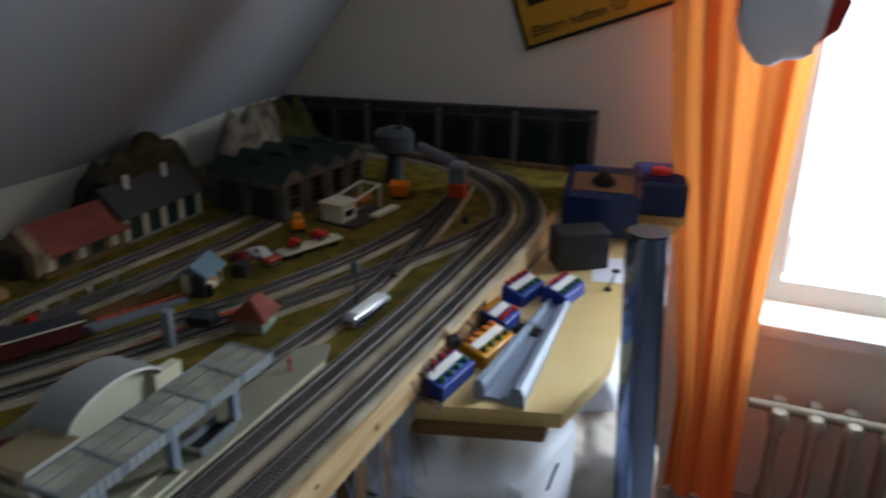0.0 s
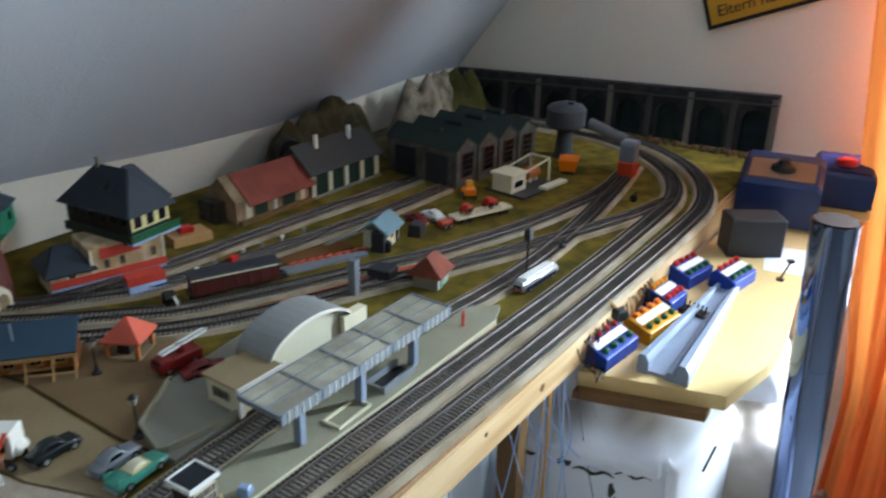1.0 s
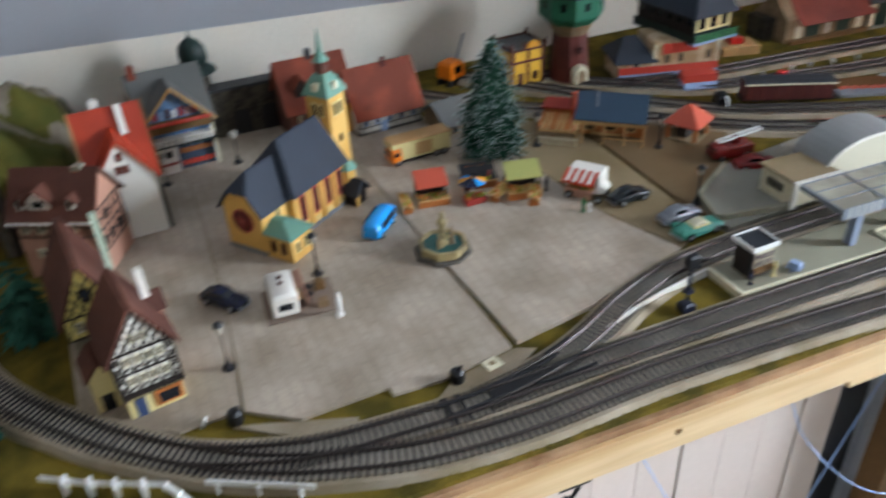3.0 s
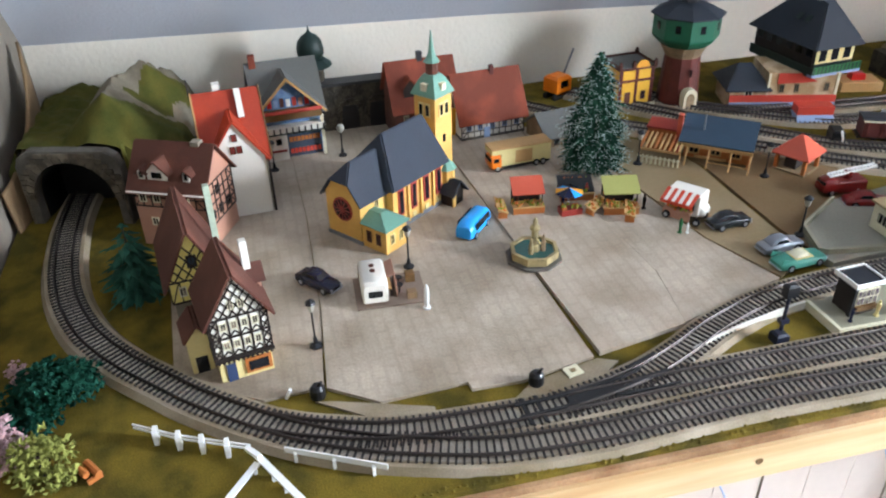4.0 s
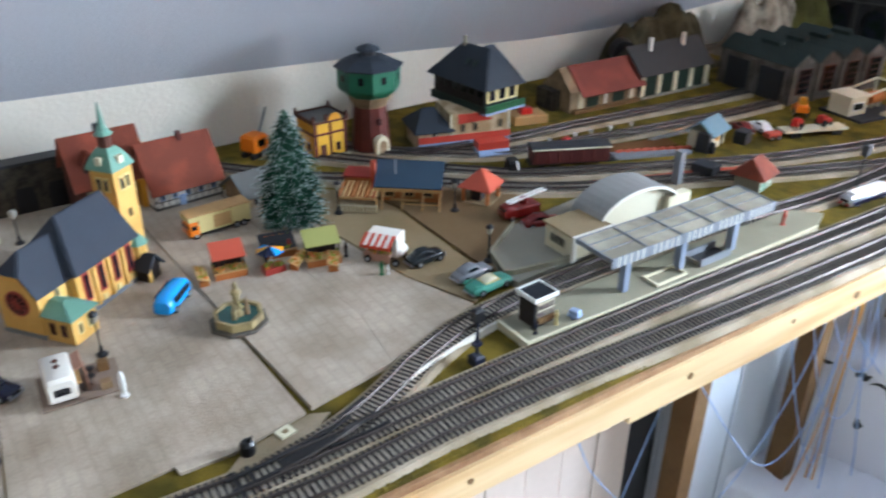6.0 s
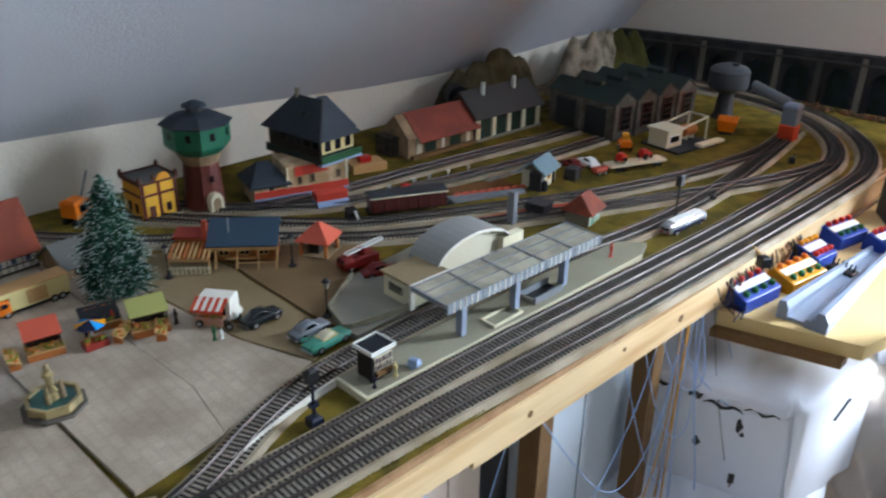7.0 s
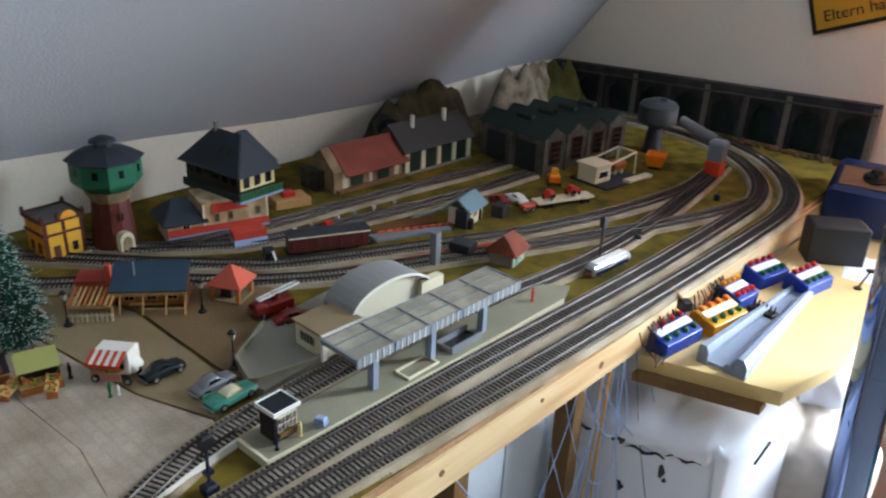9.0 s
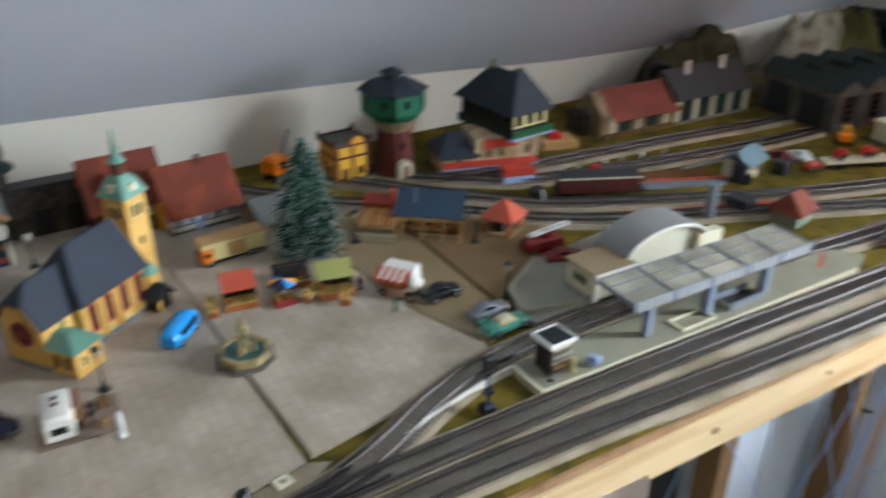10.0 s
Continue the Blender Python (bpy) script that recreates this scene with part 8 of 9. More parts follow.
clump_tree(-0.500, -0.470, 0.040, 0.026, 24, LEAFPINK, "pink blossoming shrub at the layout's corner", "shrub", 520)
clump_tree(-0.592, -0.474, 0.022, 0.014, 25, LEAFPINK, "small pink flowering bush", "shrub", 120)

# ---- tunnel mountain at the short end ----
tm = thing("tunnel_mountain", 0, 0, 0, 0, "mossy plaster mountain with a stone tunnel portal", "mountain")
PA = math.atan2(0.089, 0.027) - math.pi / 2          # the portal stands square to the track
pc, ps_ = math.cos(PA), math.sin(PA)


def at_portal(u, d, z):
    """A point of the portal: u across, d towards the square, z up."""
    bx, by = -0.869, -0.4535
    return (bx + d * pc - u * ps_, by + d * ps_ + u * pc, z)


PR, PZC, PH = 0.0455, 0.0310, 0.0880
BLOCKS = mat("portal_block_paint", "736a5b", 0.85, grain=420, vary=0.25, bump=0.6, second="564e43", mix=(0.4, 0.6), stain=70, per_object=0.25)
k = K()
ring_in = [(PR * math.cos(math.pi * i / 16), PZC + PR * math.sin(math.pi * i / 16)) for i in range(17)]
prof_out = []
for i in range(17):
    a = math.pi * i / 16
    c, s = math.cos(a), math.sin(a)
    prof_out.append((0.0575 * max(-1, min(1, c * 1.30)), PZC + (PH - PZC) * min(1.0, s * 1.25)))
for (a, b), (c, d) in zip(zip(ring_in, prof_out), zip(ring_in[1:], prof_out[1:])):
    quad = [a, b, d, c]
    vs = [at_portal(u, 0.006, z) for u, z in quad] + [at_portal(u, -0.008, z) for u, z in quad]
    k.add(vs, [(0, 1, 2, 3), (7, 6, 5, 4), (0, 4, 5, 1), (1, 5, 6, 2), (2, 6, 7, 3), (3, 7, 4, 0)])
for s in (-1, 1):
    quad = [(s * PR, 0), (s * 0.0575, 0), (s * 0.0575, PZC), (s * PR, PZC)]
    vs = [at_portal(u, 0.006, z) for u, z in quad] + [at_portal(u, -0.008, z) for u, z in quad]
    k.add(vs, [(0, 1, 2, 3), (7, 6, 5, 4), (0, 4, 5, 1), (1, 5, 6, 2), (2, 6, 7, 3), (3, 7, 4, 0)])
pt = part("portal", k, STONE, tm, "grey cut-stone tunnel portal")
for i in range(17):
    a0, a1 = math.pi * i / 17 + 0.012, math.pi * (i + 1) / 17 - 0.012
    q = [(r * math.cos(a), PZC + r * math.sin(a)) for r, a in ((PR, a0), (PR + 0.008, a0), (PR + 0.008, a1), (PR, a1))]
    vs = [at_portal(u, 0.0085, z) for u, z in q] + [at_portal(u, 0.0062, z) for u, z in q]
    part("voussoir", K().add(vs, [(0, 1, 2, 3), (7, 6, 5, 4), (0, 4, 5, 1), (1, 5, 6, 2), (2, 6, 7, 3), (3, 7, 4, 0)]), BLOCKS, pt)
random.seed(52)
for j in range(14):
    z0, z1 = 0.0062 * j + 0.0004, 0.0062 * j + 0.0058
    reach = 0.0570 if z1 < PH * 0.70 else 0.0570 - (z1 - PH * 0.70) * 0.95
    hole = PR + 0.0085 if z1 < PZC else math.sqrt(max(0.0, (PR + 0.0085) ** 2 - (z1 - PZC) ** 2))
    for sd in (-1, 1):
        u, odd = hole + 0.0004, j % 2
        while u < reach - 0.002:
            w_ = min(reach, u + (0.0062 if odd else 0.0105) + random.uniform(-0.001, 0.001))
            q = [(sd * u, z0), (sd * (w_ - 0.0005), z0), (sd * (w_ - 0.0005), z1), (sd * u, z1)]
            dd = 0.0074 + random.uniform(0, 0.0009)
            vs = [at_portal(a, dd, z) for a, z in q] + [at_portal(a, 0.0058, z) for a, z in q]
            part("block", K().add(vs, [(0, 1, 2, 3), (7, 6, 5, 4), (0, 4, 5, 1), (1, 5, 6, 2), (2, 6, 7, 3), (3, 7, 4, 0)]), BLOCKS, pt)
            u, odd = w_, not odd
part("tunnel_lining", K().add([at_portal(u, d, z) for d in (-0.009, -0.055) for u, z in [(PR, 0)] + ring_in + [(-PR, 0)]], [(i, i + 1, 20 + i, 19 + i) for i in range(18)] + [tuple(range(19, 38))]), BLACK, tm, "black tunnel lining")
# hill over the tunnel: a sheet that starts at the portal's top and climbs to the wall
nx, ny = 60, 66
RIDGES = [((-0.884, -0.440, 0.094), (-0.908, -0.409, 0.134), 0.80), ((-0.908, -0.409, 0.134), (-0.985, -0.400, 0.131), 0.95), ((-0.985, -0.400, 0.131), (-1.005, -0.376, 0.136), 0.95),
          ((-1.005, -0.376, 0.136), (-1.09, -0.345, 0.085), 1.0), ((-1.005, -0.376, 0.136), (-0.985, -0.322, 0.055), 0.9),
          ((-0.908, -0.409, 0.134), (-0.864, -0.381, 0.070), 1.15)]
k = K()
cover = []
for j in range(ny + 1):
    for i in range(nx + 1):
        v, u = j / ny, i / nx
        y = -0.526 + 0.225 * v
        x0_ = -0.876 + 0.304 * max(-0.075, min(0.075, y + 0.4535))
        x = x0_ - (1.121 + x0_) * u
        near = PH * 0.98 * max(0.0, 1 - max(0.0, abs(y + 0.4535) - 0.054) / 0.050) * (1 - 0.2 * u)
        z, which = near, -1
        for n_, ((ax, ay, az), (bx, by, bz), steep) in enumerate(RIDGES):
            dx, dy = bx - ax, by - ay
            f = max(0.0, min(1.0, ((x - ax) * dx + (y - ay) * dy) / (dx * dx + dy * dy)))
            h_ = az + (bz - az) * f - steep * math.hypot(x - ax - dx * f, y - ay - dy * f)
            if h_ > z:
                z, which = h_, n_
        nz = noise.noise(Vector((u * 6, v * 6, 4.2))) * 0.008 + noise.noise(Vector((u * 15, v * 15, 1.1))) * 0.005 + noise.noise(Vector((u * 40, v * 40, 2.1))) * 0.0018
        edge = min(1.0, (1 - v) * 7)
        if i == 0 and abs(y + 0.4535) > 0.058:
            z = 0.0
        k.v.append((x, y, max(0.0, (z + nz * (0.3 + u)) * edge)))
        ragged = 0.014 * noise.noise(Vector((x * 45, y * 45, 0.0)))
        # moss lies on the near shoulder above the portal and in a band under the far ridge
        shoulder = y < -0.407 + 0.636 * (x + 0.908) + 0.5 * ragged and x > -0.950 + ragged
        band = abs((y + 0.352) + 0.55 * (x + 0.985) + ragged) < 0.020 and x < -0.945
        cover.append(which in (-1, 0) or shoulder or band)
k.f = [(j * (nx + 1) + i, j * (nx + 1) + i + 1, (j + 1) * (nx + 1) + i + 1, (j + 1) * (nx + 1) + i) for j in range(ny) for i in range(nx)]
mount = mat("grey_plaster_hill", "857c6d", 0.95, grain=500, vary=0.25, bump=0.6, second="5f574b", mix=(0.36, 0.60), stain=16, spec=0.1)
slope = part("slope", k, mount, tm, "bare grey plaster slope with mossy patches", smooth=True)
slope.data.materials.append(mat("yellow_green_moss", "605c2e", 0.95, grain=900, vary=0.55, bump=1.0, second="52542a", mix=(0.40, 0.60), stain=40, spec=0.1))
slope.data.polygons.foreach_set("material_index", [int(sum(cover[q] for q in f) >= 2) for f in k.f])
cb = thing("cardboard_sheet", 0, 0, 0, 0, "bent brown cardboard sheet leaning by the tunnel", "cardboard")
k = K()
rows, cols = 14, 10
for j in range(rows + 1):
    for i in range(cols + 1):
        u, v = i / cols, j / rows
        x = -0.86 - 0.20 * u
        top = 0.05 + 0.105 * u ** 1.6
        k.v.append((x, -0.520 + 0.018 * math.sin(u * 2.6) - 0.004 * v, top * v))
k.f = [(j * (cols + 1) + i, j * (cols + 1) + i + 1, (j + 1) * (cols + 1) + i + 1, (j + 1) * (cols + 1) + i) for j in range(rows) for i in range(cols)]
o = part("sheet", k, CARDBOARD, cb, smooth=True)
o.modifiers.new("thickness", "SOLIDIFY").thickness = 0.003

# ---- lineside things ----
SIGNALNAVY = mat("dark_navy_mast", "1b2238", 0.45)
sg2 = thing("signal_mast", -0.465, 0.156, 0.0, 0, "dark blue signal mast with a square base box", "signal")
part("base", K().box(-0.006, 0.006, -0.006, 0.006, 0, 0.010, 0.002), SIGNALNAVY, sg2)
part("mast", K().rod((0, 0, 0.012), (0, 0, 0.050), 0.0017, 8, 0.0013), SIGNALNAVY, sg2)
part("head", K().box(-0.004, 0.004, -0.0055, 0.0055, 0.048, 0.060, 0.002), BLACK, sg2)
part("arm_box", K().box(-0.003, 0.003, -0.004, 0.004, 0.020, 0.024), SIGNALNAVY, sg2)
sg3 = thing("signal_mast", -0.478, 0.800, 0.0, 0, "tall black signal mast between the tracks", "signal")
part("base", K().box(-0.006, 0.006, -0.006, 0.006, 0, 0.008, 0.002), BLACK, sg3)
part("mast", K().rod((0, 0, 0.006), (0, 0, 0.068), 0.0016, 8), BLACK, sg3)
part("head", K().box(-0.004, 0.004, -0.005, 0.005, 0.058, 0.074, 0.002), DARKGREY, sg3)
for x, y, z, lab in ((-0.471, -0.064, 0.0018, "black point motor beside the turnout"), (-0.505, -0.237, 0.0018, "black point lever beside the curve"), (-0.482, 0.918, 0.0, "black point motor at the far turnout"), (-0.475, 1.19, 0.0, "black point motor in the far grass")):
    e = thing("point_motor", x, y, z, 20, lab, "point motor", group="point motors")
    part("drum", K().lathe(0, 0, [(0.006, 0), (0.0065, 0.003), (0.0062, 0.009), (0.0040, 0.012)], 12), BLACK, e)
    part("lever", K().rod((0, 0, 0.010), (0.004, 0.002, 0.017), 0.0012, 6), BLACK, e)
mh = thing("square_plate", -0.476, -0.030, 0.0019, 12, "white square plate with a dark hole on the cork", "plate")
part("plate", K().box(-0.006, 0.006, -0.007, 0.007, 0, 0.0012), CREAMPALE, mh)
part("hole", K().box(-0.0022, 0.0022, -0.0025, 0.0025, 0.0013, 0.0016), TANCARD, mh)
solid("retaining_wall", sweep(K(), curve_points([(-0.468, 0.076), (-0.480, 0.113), (-0.489, 0.150), (-0.496, 0.186), (-0.499, 0.206)], 0.004), [(-0.0013, 0), (0.0013, 0), (0.0013, 0.0085), (-0.0013, 0.0085)]), PLASTERW, "white card strip along the curved track bed", "card strip")
# white rail fences on the grass
def fence(pts, posts, label, rails=(0.010, 0.0065), w=0.0009):
    e = thing("fence", 0, 0, 0, 0, label, "fence", group="white fences on the grass")
    for h in rails:
        part("rail", K().tube([(x, y, h) for x, y in pts], w), WHITEPL, e)
    for x, y in posts:
        part("post", K().box(x - 0.0045, x + 0.0045, y - 0.0018, y + 0.0018, 0, 0.0125), WHITEPL, e)
    return e


fence([(-0.505, -0.378), (-0.484, -0.345), (-0.458, -0.292)], [(-0.492, -0.361), (-0.482, -0.344), (-0.473, -0.327), (-0.464, -0.309)], "white model fence with broad posts on the grass")
def rail_bar(a, b, h, w, label, feet):
    """A flat white fence bar with small feet, lying on the grass."""
    e = thing("fence", 0, 0, 0, 0, label, "fence", group="white fences on the grass")
    a, b = Vector(a), Vector(b)
    d = (b - a).normalized()
    n_ = Vector((-d.y, d.x, 0)) * (w / 2)
    up = Vector((0, 0, h / 2))
    vs = [p + q for p in (a, b) for q in (-n_ - up, n_ - up, n_ + up, -n_ + up)]
    part("bar", K().add(vs, [(3, 2, 1, 0), (4, 5, 6, 7), (0, 1, 5, 4), (1, 2, 6, 5), (2, 3, 7, 6), (3, 0, 4, 7)]), WHITEPL, e)
    for f in feet:
        p = a.lerp(b, f)
        part("foot", K().box(p.x - 0.0012, p.x + 0.0036, p.y - 0.0012, p.y + 0.0012, 0, max(0.003, p.z)), WHITEPL, e)
    return e


rail_bar((-0.4485, -0.2680, 0.0085), (-0.4110, -0.1985, 0.0085), 0.0052, 0.0012, "long white guard rail beside the outer track", (0.10, 0.48, 0.86))
rail_bar((-0.4480, -0.2880, 0.0085), (-0.4000, -0.2600, 0.0050), 0.0014, 0.0052, "white fence bar fallen across the grass", (0.35, 0.62))
rail_bar((-0.4440, -0.2885, 0.0050), (-0.4120, -0.3140, 0.0040), 0.0014, 0.0050, "white fence bar lying under another", (0.08,))
rail_bar((-0.4560, -0.2950, 0.0105), (-0.4440, -0.2860, 0.0105), 0.0030, 0.0040, "broken white fence post on the grass", ())
solid("white_bollard", K().rod((0, 0, 0), (0.004, 0.004, 0.012), 0.0016, 6), WHITEPL, "small leaning white marker by the track", "marker", m=pose(-0.512, -0.262, 0))
bn = thing("bench", -0.471, -0.404, 0.0, 35, "small terracotta coloured model bench on the grass", "bench")
part("seat", K().rod((-0.009, 0, 0.006), (0.009, 0, 0.006), 0.0030, 8), WOODORANGE, bn)
part("back", K().rod((-0.005, -0.007, 0.008), (0.005, -0.007, 0.008), 0.0026, 8), WOODORANGE, bn)
for s in (-1, 1):
    part("leg", K().box(s * 0.006 - 0.0012, s * 0.006 + 0.0012, -0.008, 0.003, 0, 0.004), WOODORANGE, bn)
# yard details between the back tracks
solid("gravel_strip", K().prism([(-0.755, 0.600), (-0.700, 0.735), (-0.712, 0.742), (-0.775, 0.615)], 0, 0.004), STEELGREY, "grey gravel loading strip between the tracks", "gravel strip")
solid("earth_patch", K().prism([(-0.775, 0.64), (-0.735, 0.745), (-0.765, 0.755), (-0.795, 0.66)], 0, 0.0022), mat("ochre_earth", "7a5228", 0.9, grain=600, vary=0.3, bump=0.6), "ochre earth patch between the tracks", "earth patch")
# silver strip lays the rails' bright sheen down as a shape
solid("rail_sheen_strip", K().prism([(-0.776, 0.725), (-0.768, 0.728), (-0.766, 0.835), (-0.772, 0.835)], 0, 0.0035), SILVER, "silver strip added for the bright sheen beside the back track", "metal strip")
solid("yard_crate", K().box(-0.020, 0.020, -0.030, 0.030, 0, 0.014, 0.001), TANWOOD, "open tan crate with red load behind the track", "crate", m=pose(-0.955, 0.625, 0, 0, 0, -15))
solid("red_load", K().box(-0.008, 0.008, -0.010, 0.010, 0, 0.010, 0.002), REDPL, "red machine load in the crate", "load", m=pose(-0.955, 0.622, 0.0142, 0, 0, -15))
solid("red_signal_box", K().box(-0.004, 0.004, -0.006, 0.006, 0, 0.014, 0.001), REDPL, "small red box between the back tracks", "box", m=pose(-0.832, 0.602, 0))
for i, (x, y) in enumerate(((-0.838, 0.66), (-0.835, 0.70), (-0.828, 0.74), (-0.842, 0.63), (-0.845, 0.58), (-0.846, 0.55))):
    solid("yard_lantern", K().cyl(0, 0, 0, 0.008, 0.0012, n=6).cyl(0, 0, 0.0081, 0.0115, 0.0030, n=8), (SILVER, WHITEPL)[i % 2], "small white yard lantern between the tracks", "lantern", "yard lanterns", m=pose(x, y, 0))
k = K()
for i in range(9):
    f = i / 8
    k.box(-0.716 - 0.045 * (1 - f) - 0.003, -0.716 - 0.045 * (1 - f) + 0.003, 0.645 + 0.10 * f - 0.006, 0.645 + 0.10 * f + 0.006, 0.0, 0.006)
solid("barrier_row", k, SALMON, "row of red and white barrier blocks by the gravel strip", "barrier", kind="stuff")
solid("station_fence", sweep(K(), curve_points([(-0.700, 0.520), (-0.668, 0.600), (-0.640, 0.680), (-0.617, 0.735)], 0.004), [(-0.0008, 0), (0.0008, 0), (0.0008, 0.009), (-0.0008, 0.009)]), SALMON, "low red and white fence behind the station", "fence")
solid("white_kerb", sweep(K(), curve_points([(-0.742, 0.455), (-0.70, 0.53), (-0.665, 0.61)], 0.004), [(-0.0016, 0), (0.0016, 0), (0.0016, 0.004), (-0.0016, 0.004)]), PLASTERW, "white kerb strip behind the station", "kerb")

# ---- side shelf with controls ----
SZ = -0.060
sh = thing("side_shelf", 0, 0, 0, 0, "pale plywood shelf board on a wooden batten", "shelf")
random.seed(12)
edge = [(-0.190, 0.766), (-0.183, 0.80), (-0.166, 0.87), (-0.160, 0.93), (-0.168, 1.02), (-0.178, 1.12), (-0.186, 1.22), (-0.150, 1.36), (-0.140, 1.60)]
part("board", K().prism([(-0.3567, 0.7165)] + edge + [(-0.339, 1.60)], SZ - 0.020, SZ), CHIP, sh, "pale plywood board")
part("batten", K().prism([(-0.3567, 0.7025), (-0.206, 0.7475), (-0.206, 0.7675), (-0.3567, 0.722)], SZ - 0.032, SZ - 0.0202), OLDWOOD, sh, "brown wooden batten")
part("bracket", K().box(-0.345, -0.175, 1.30, 1.33, SZ - 0.045, SZ - 0.0202), OLDWOOD, sh)


def panel(x, y, rot, body, keys, label, L=0.080, W=0.042):
    """A switch box: sloping top, white label strip between two rows of round push buttons."""
    e = thing("switch_panel", x, y, SZ, rot, label, "switch panel", group="switch panels")
    ha, hb, hc = 0.0185, 0.0290, 0.0200

    def top(x):
        return ha + (hb - ha) * (W / 2 - x) / (W * .82)
    c = 0.0012
    sec = lambda y, s: [(-W / 2 + s, y, 0), (W / 2 - s, y, 0), (W / 2 - s, y, ha - c - s), (W / 2 - c - s, y, ha - s), (-W * .32, y, hb - s), (-W / 2 + s, y, hc - s)]
    part("body", loft(K(), [sec(-L / 2, c), sec(-L / 2 + c, 0), sec(L / 2 - c, 0), sec(L / 2, c)]), body, e)
    u0, u1 = -W * .13, W * .13
    part("label_strip", K().slab([(u1, -L * .45, top(u1)), (u1, L * .45, top(u1)), (u0, L * .45, top(u0)), (u0, -L * .45, top(u0))], -0.0012), WHITEPL, e, "white label strip")
    for i in range(4):
        yy = -L * .36 + L * .24 * i
        for x, m in ((-W * .25, keys[0]), (W * .29, keys[1])):
            z = top(x)
            part("button", K().lathe(x, yy, [(0.0040, z - 0.002), (0.0046, z + 0.0014), (0.0042, z + 0.0046), (0.0020, z + 0.0062)], 10), m, e, smooth=True)
    return e


panel(-0.343, 0.775, -8, BLUEPL, (REDPL, GREENPL), "blue switch panel with red and green buttons")
panel(-0.320, 0.868, -10, YELPL, (mat("orange_buttons", "d8781c", 0.4), GREENPL), "yellow switch panel with orange and green buttons", 0.080)
panel(-0.332, 0.955, -8, BLUEPL, (YELPL, REDPL), "small blue switch panel with yellow and red buttons", 0.052, 0.046)
panel(-0.330, 1.062, -12, BLUEPL, (REDPL, GREENPL), "blue switch panel with red and green buttons by the grey box", 0.072)
panel(-0.270, 1.085, -12, BLUEPL, (REDPL, GREENPL), "blue switch panel beside the plywood edge", 0.072)
cp2 = thing("terminal_block", -0.285, 0.945, SZ, -12, "black terminal block with upright pins", "terminal block")
part("block", K().box(-0.020, 0.020, -0.010, 0.010, 0, 0.009, 0.001), BLACK, cp2)
for i in range(6):
    part("pin", K().rod((-0.016 + 0.0064 * i, 0, 0.0088), (-0.015 + 0.0064 * i, 0.001, 0.020), 0.0011, 6), BLACK, cp2)
# one plastic ramp, wide and high at its near end, narrow and flat at the far one
rc = thing("ramp_channel", 0, 0, 0, 0, "blue-grey plastic ramp channel lying on the shelf", "ramp")


def ramp_side(near, far, hn, hf, chamfer):
    """A side wall between two y stations; near and far are (x0, x1) in plan."""
    vs = []
    for (a, b), y, h in ((near, 0.757, hn), (far, 1.078, hf)):
        c = chamfer * (b - a)
        vs += [(a, y, SZ), (b, y, SZ), (b, y, SZ + h * .62), (b - c, y, SZ + h), (a + c * .4, y, SZ + h), (a, y, SZ + h * .80)]
    n = 6
    return K().add(vs, [tuple(range(n))[::-1], tuple(range(n, 2 * n))] + [(i, (i + 1) % n, n + (i + 1) % n, n + i) for i in range(n)])


part("side", ramp_side((-0.298, -0.284), (-0.283, -0.2775), 0.026, 0.010, 0.3), GREYPL, rc)
part("side", ramp_side((-0.250, -0.234), (-0.2625, -0.254), 0.026, 0.010, 0.35), GREYPL, rc)
part("floor", K().add([(-0.2838, 0.760, SZ), (-0.2502, 0.760, SZ), (-0.2627, 1.077, SZ), (-0.2773, 1.077, SZ), (-0.2838, 0.760, SZ + 0.005), (-0.2502, 0.760, SZ + 0.005), (-0.2627, 1.077, SZ + 0.004), (-0.2773, 1.077, SZ + 0.004)],
                      [(3, 2, 1, 0), (4, 5, 6, 7), (0, 1, 5, 4), (1, 2, 6, 5), (2, 3, 7, 6), (3, 0, 4, 7)]), GREYPL, rc)
part("step", ramp_side((-0.262, -0.2503), (-0.267, -0.2627), 0.012, 0.006, 0.4), GREYPL, rc)
gb = thing("power_supply", -0.272, 1.215, SZ, 33, "plain dark grey power supply box", "power supply")
part("case", K().box(-0.044, 0.044, -0.010, 0.045, 0, 0.066, 0.003), DARKGREY, gb)
part("top_edge", K().box(0.0442, 0.0456, -0.009, 0.044, 0.002, 0.064), STEELGREY, gb)


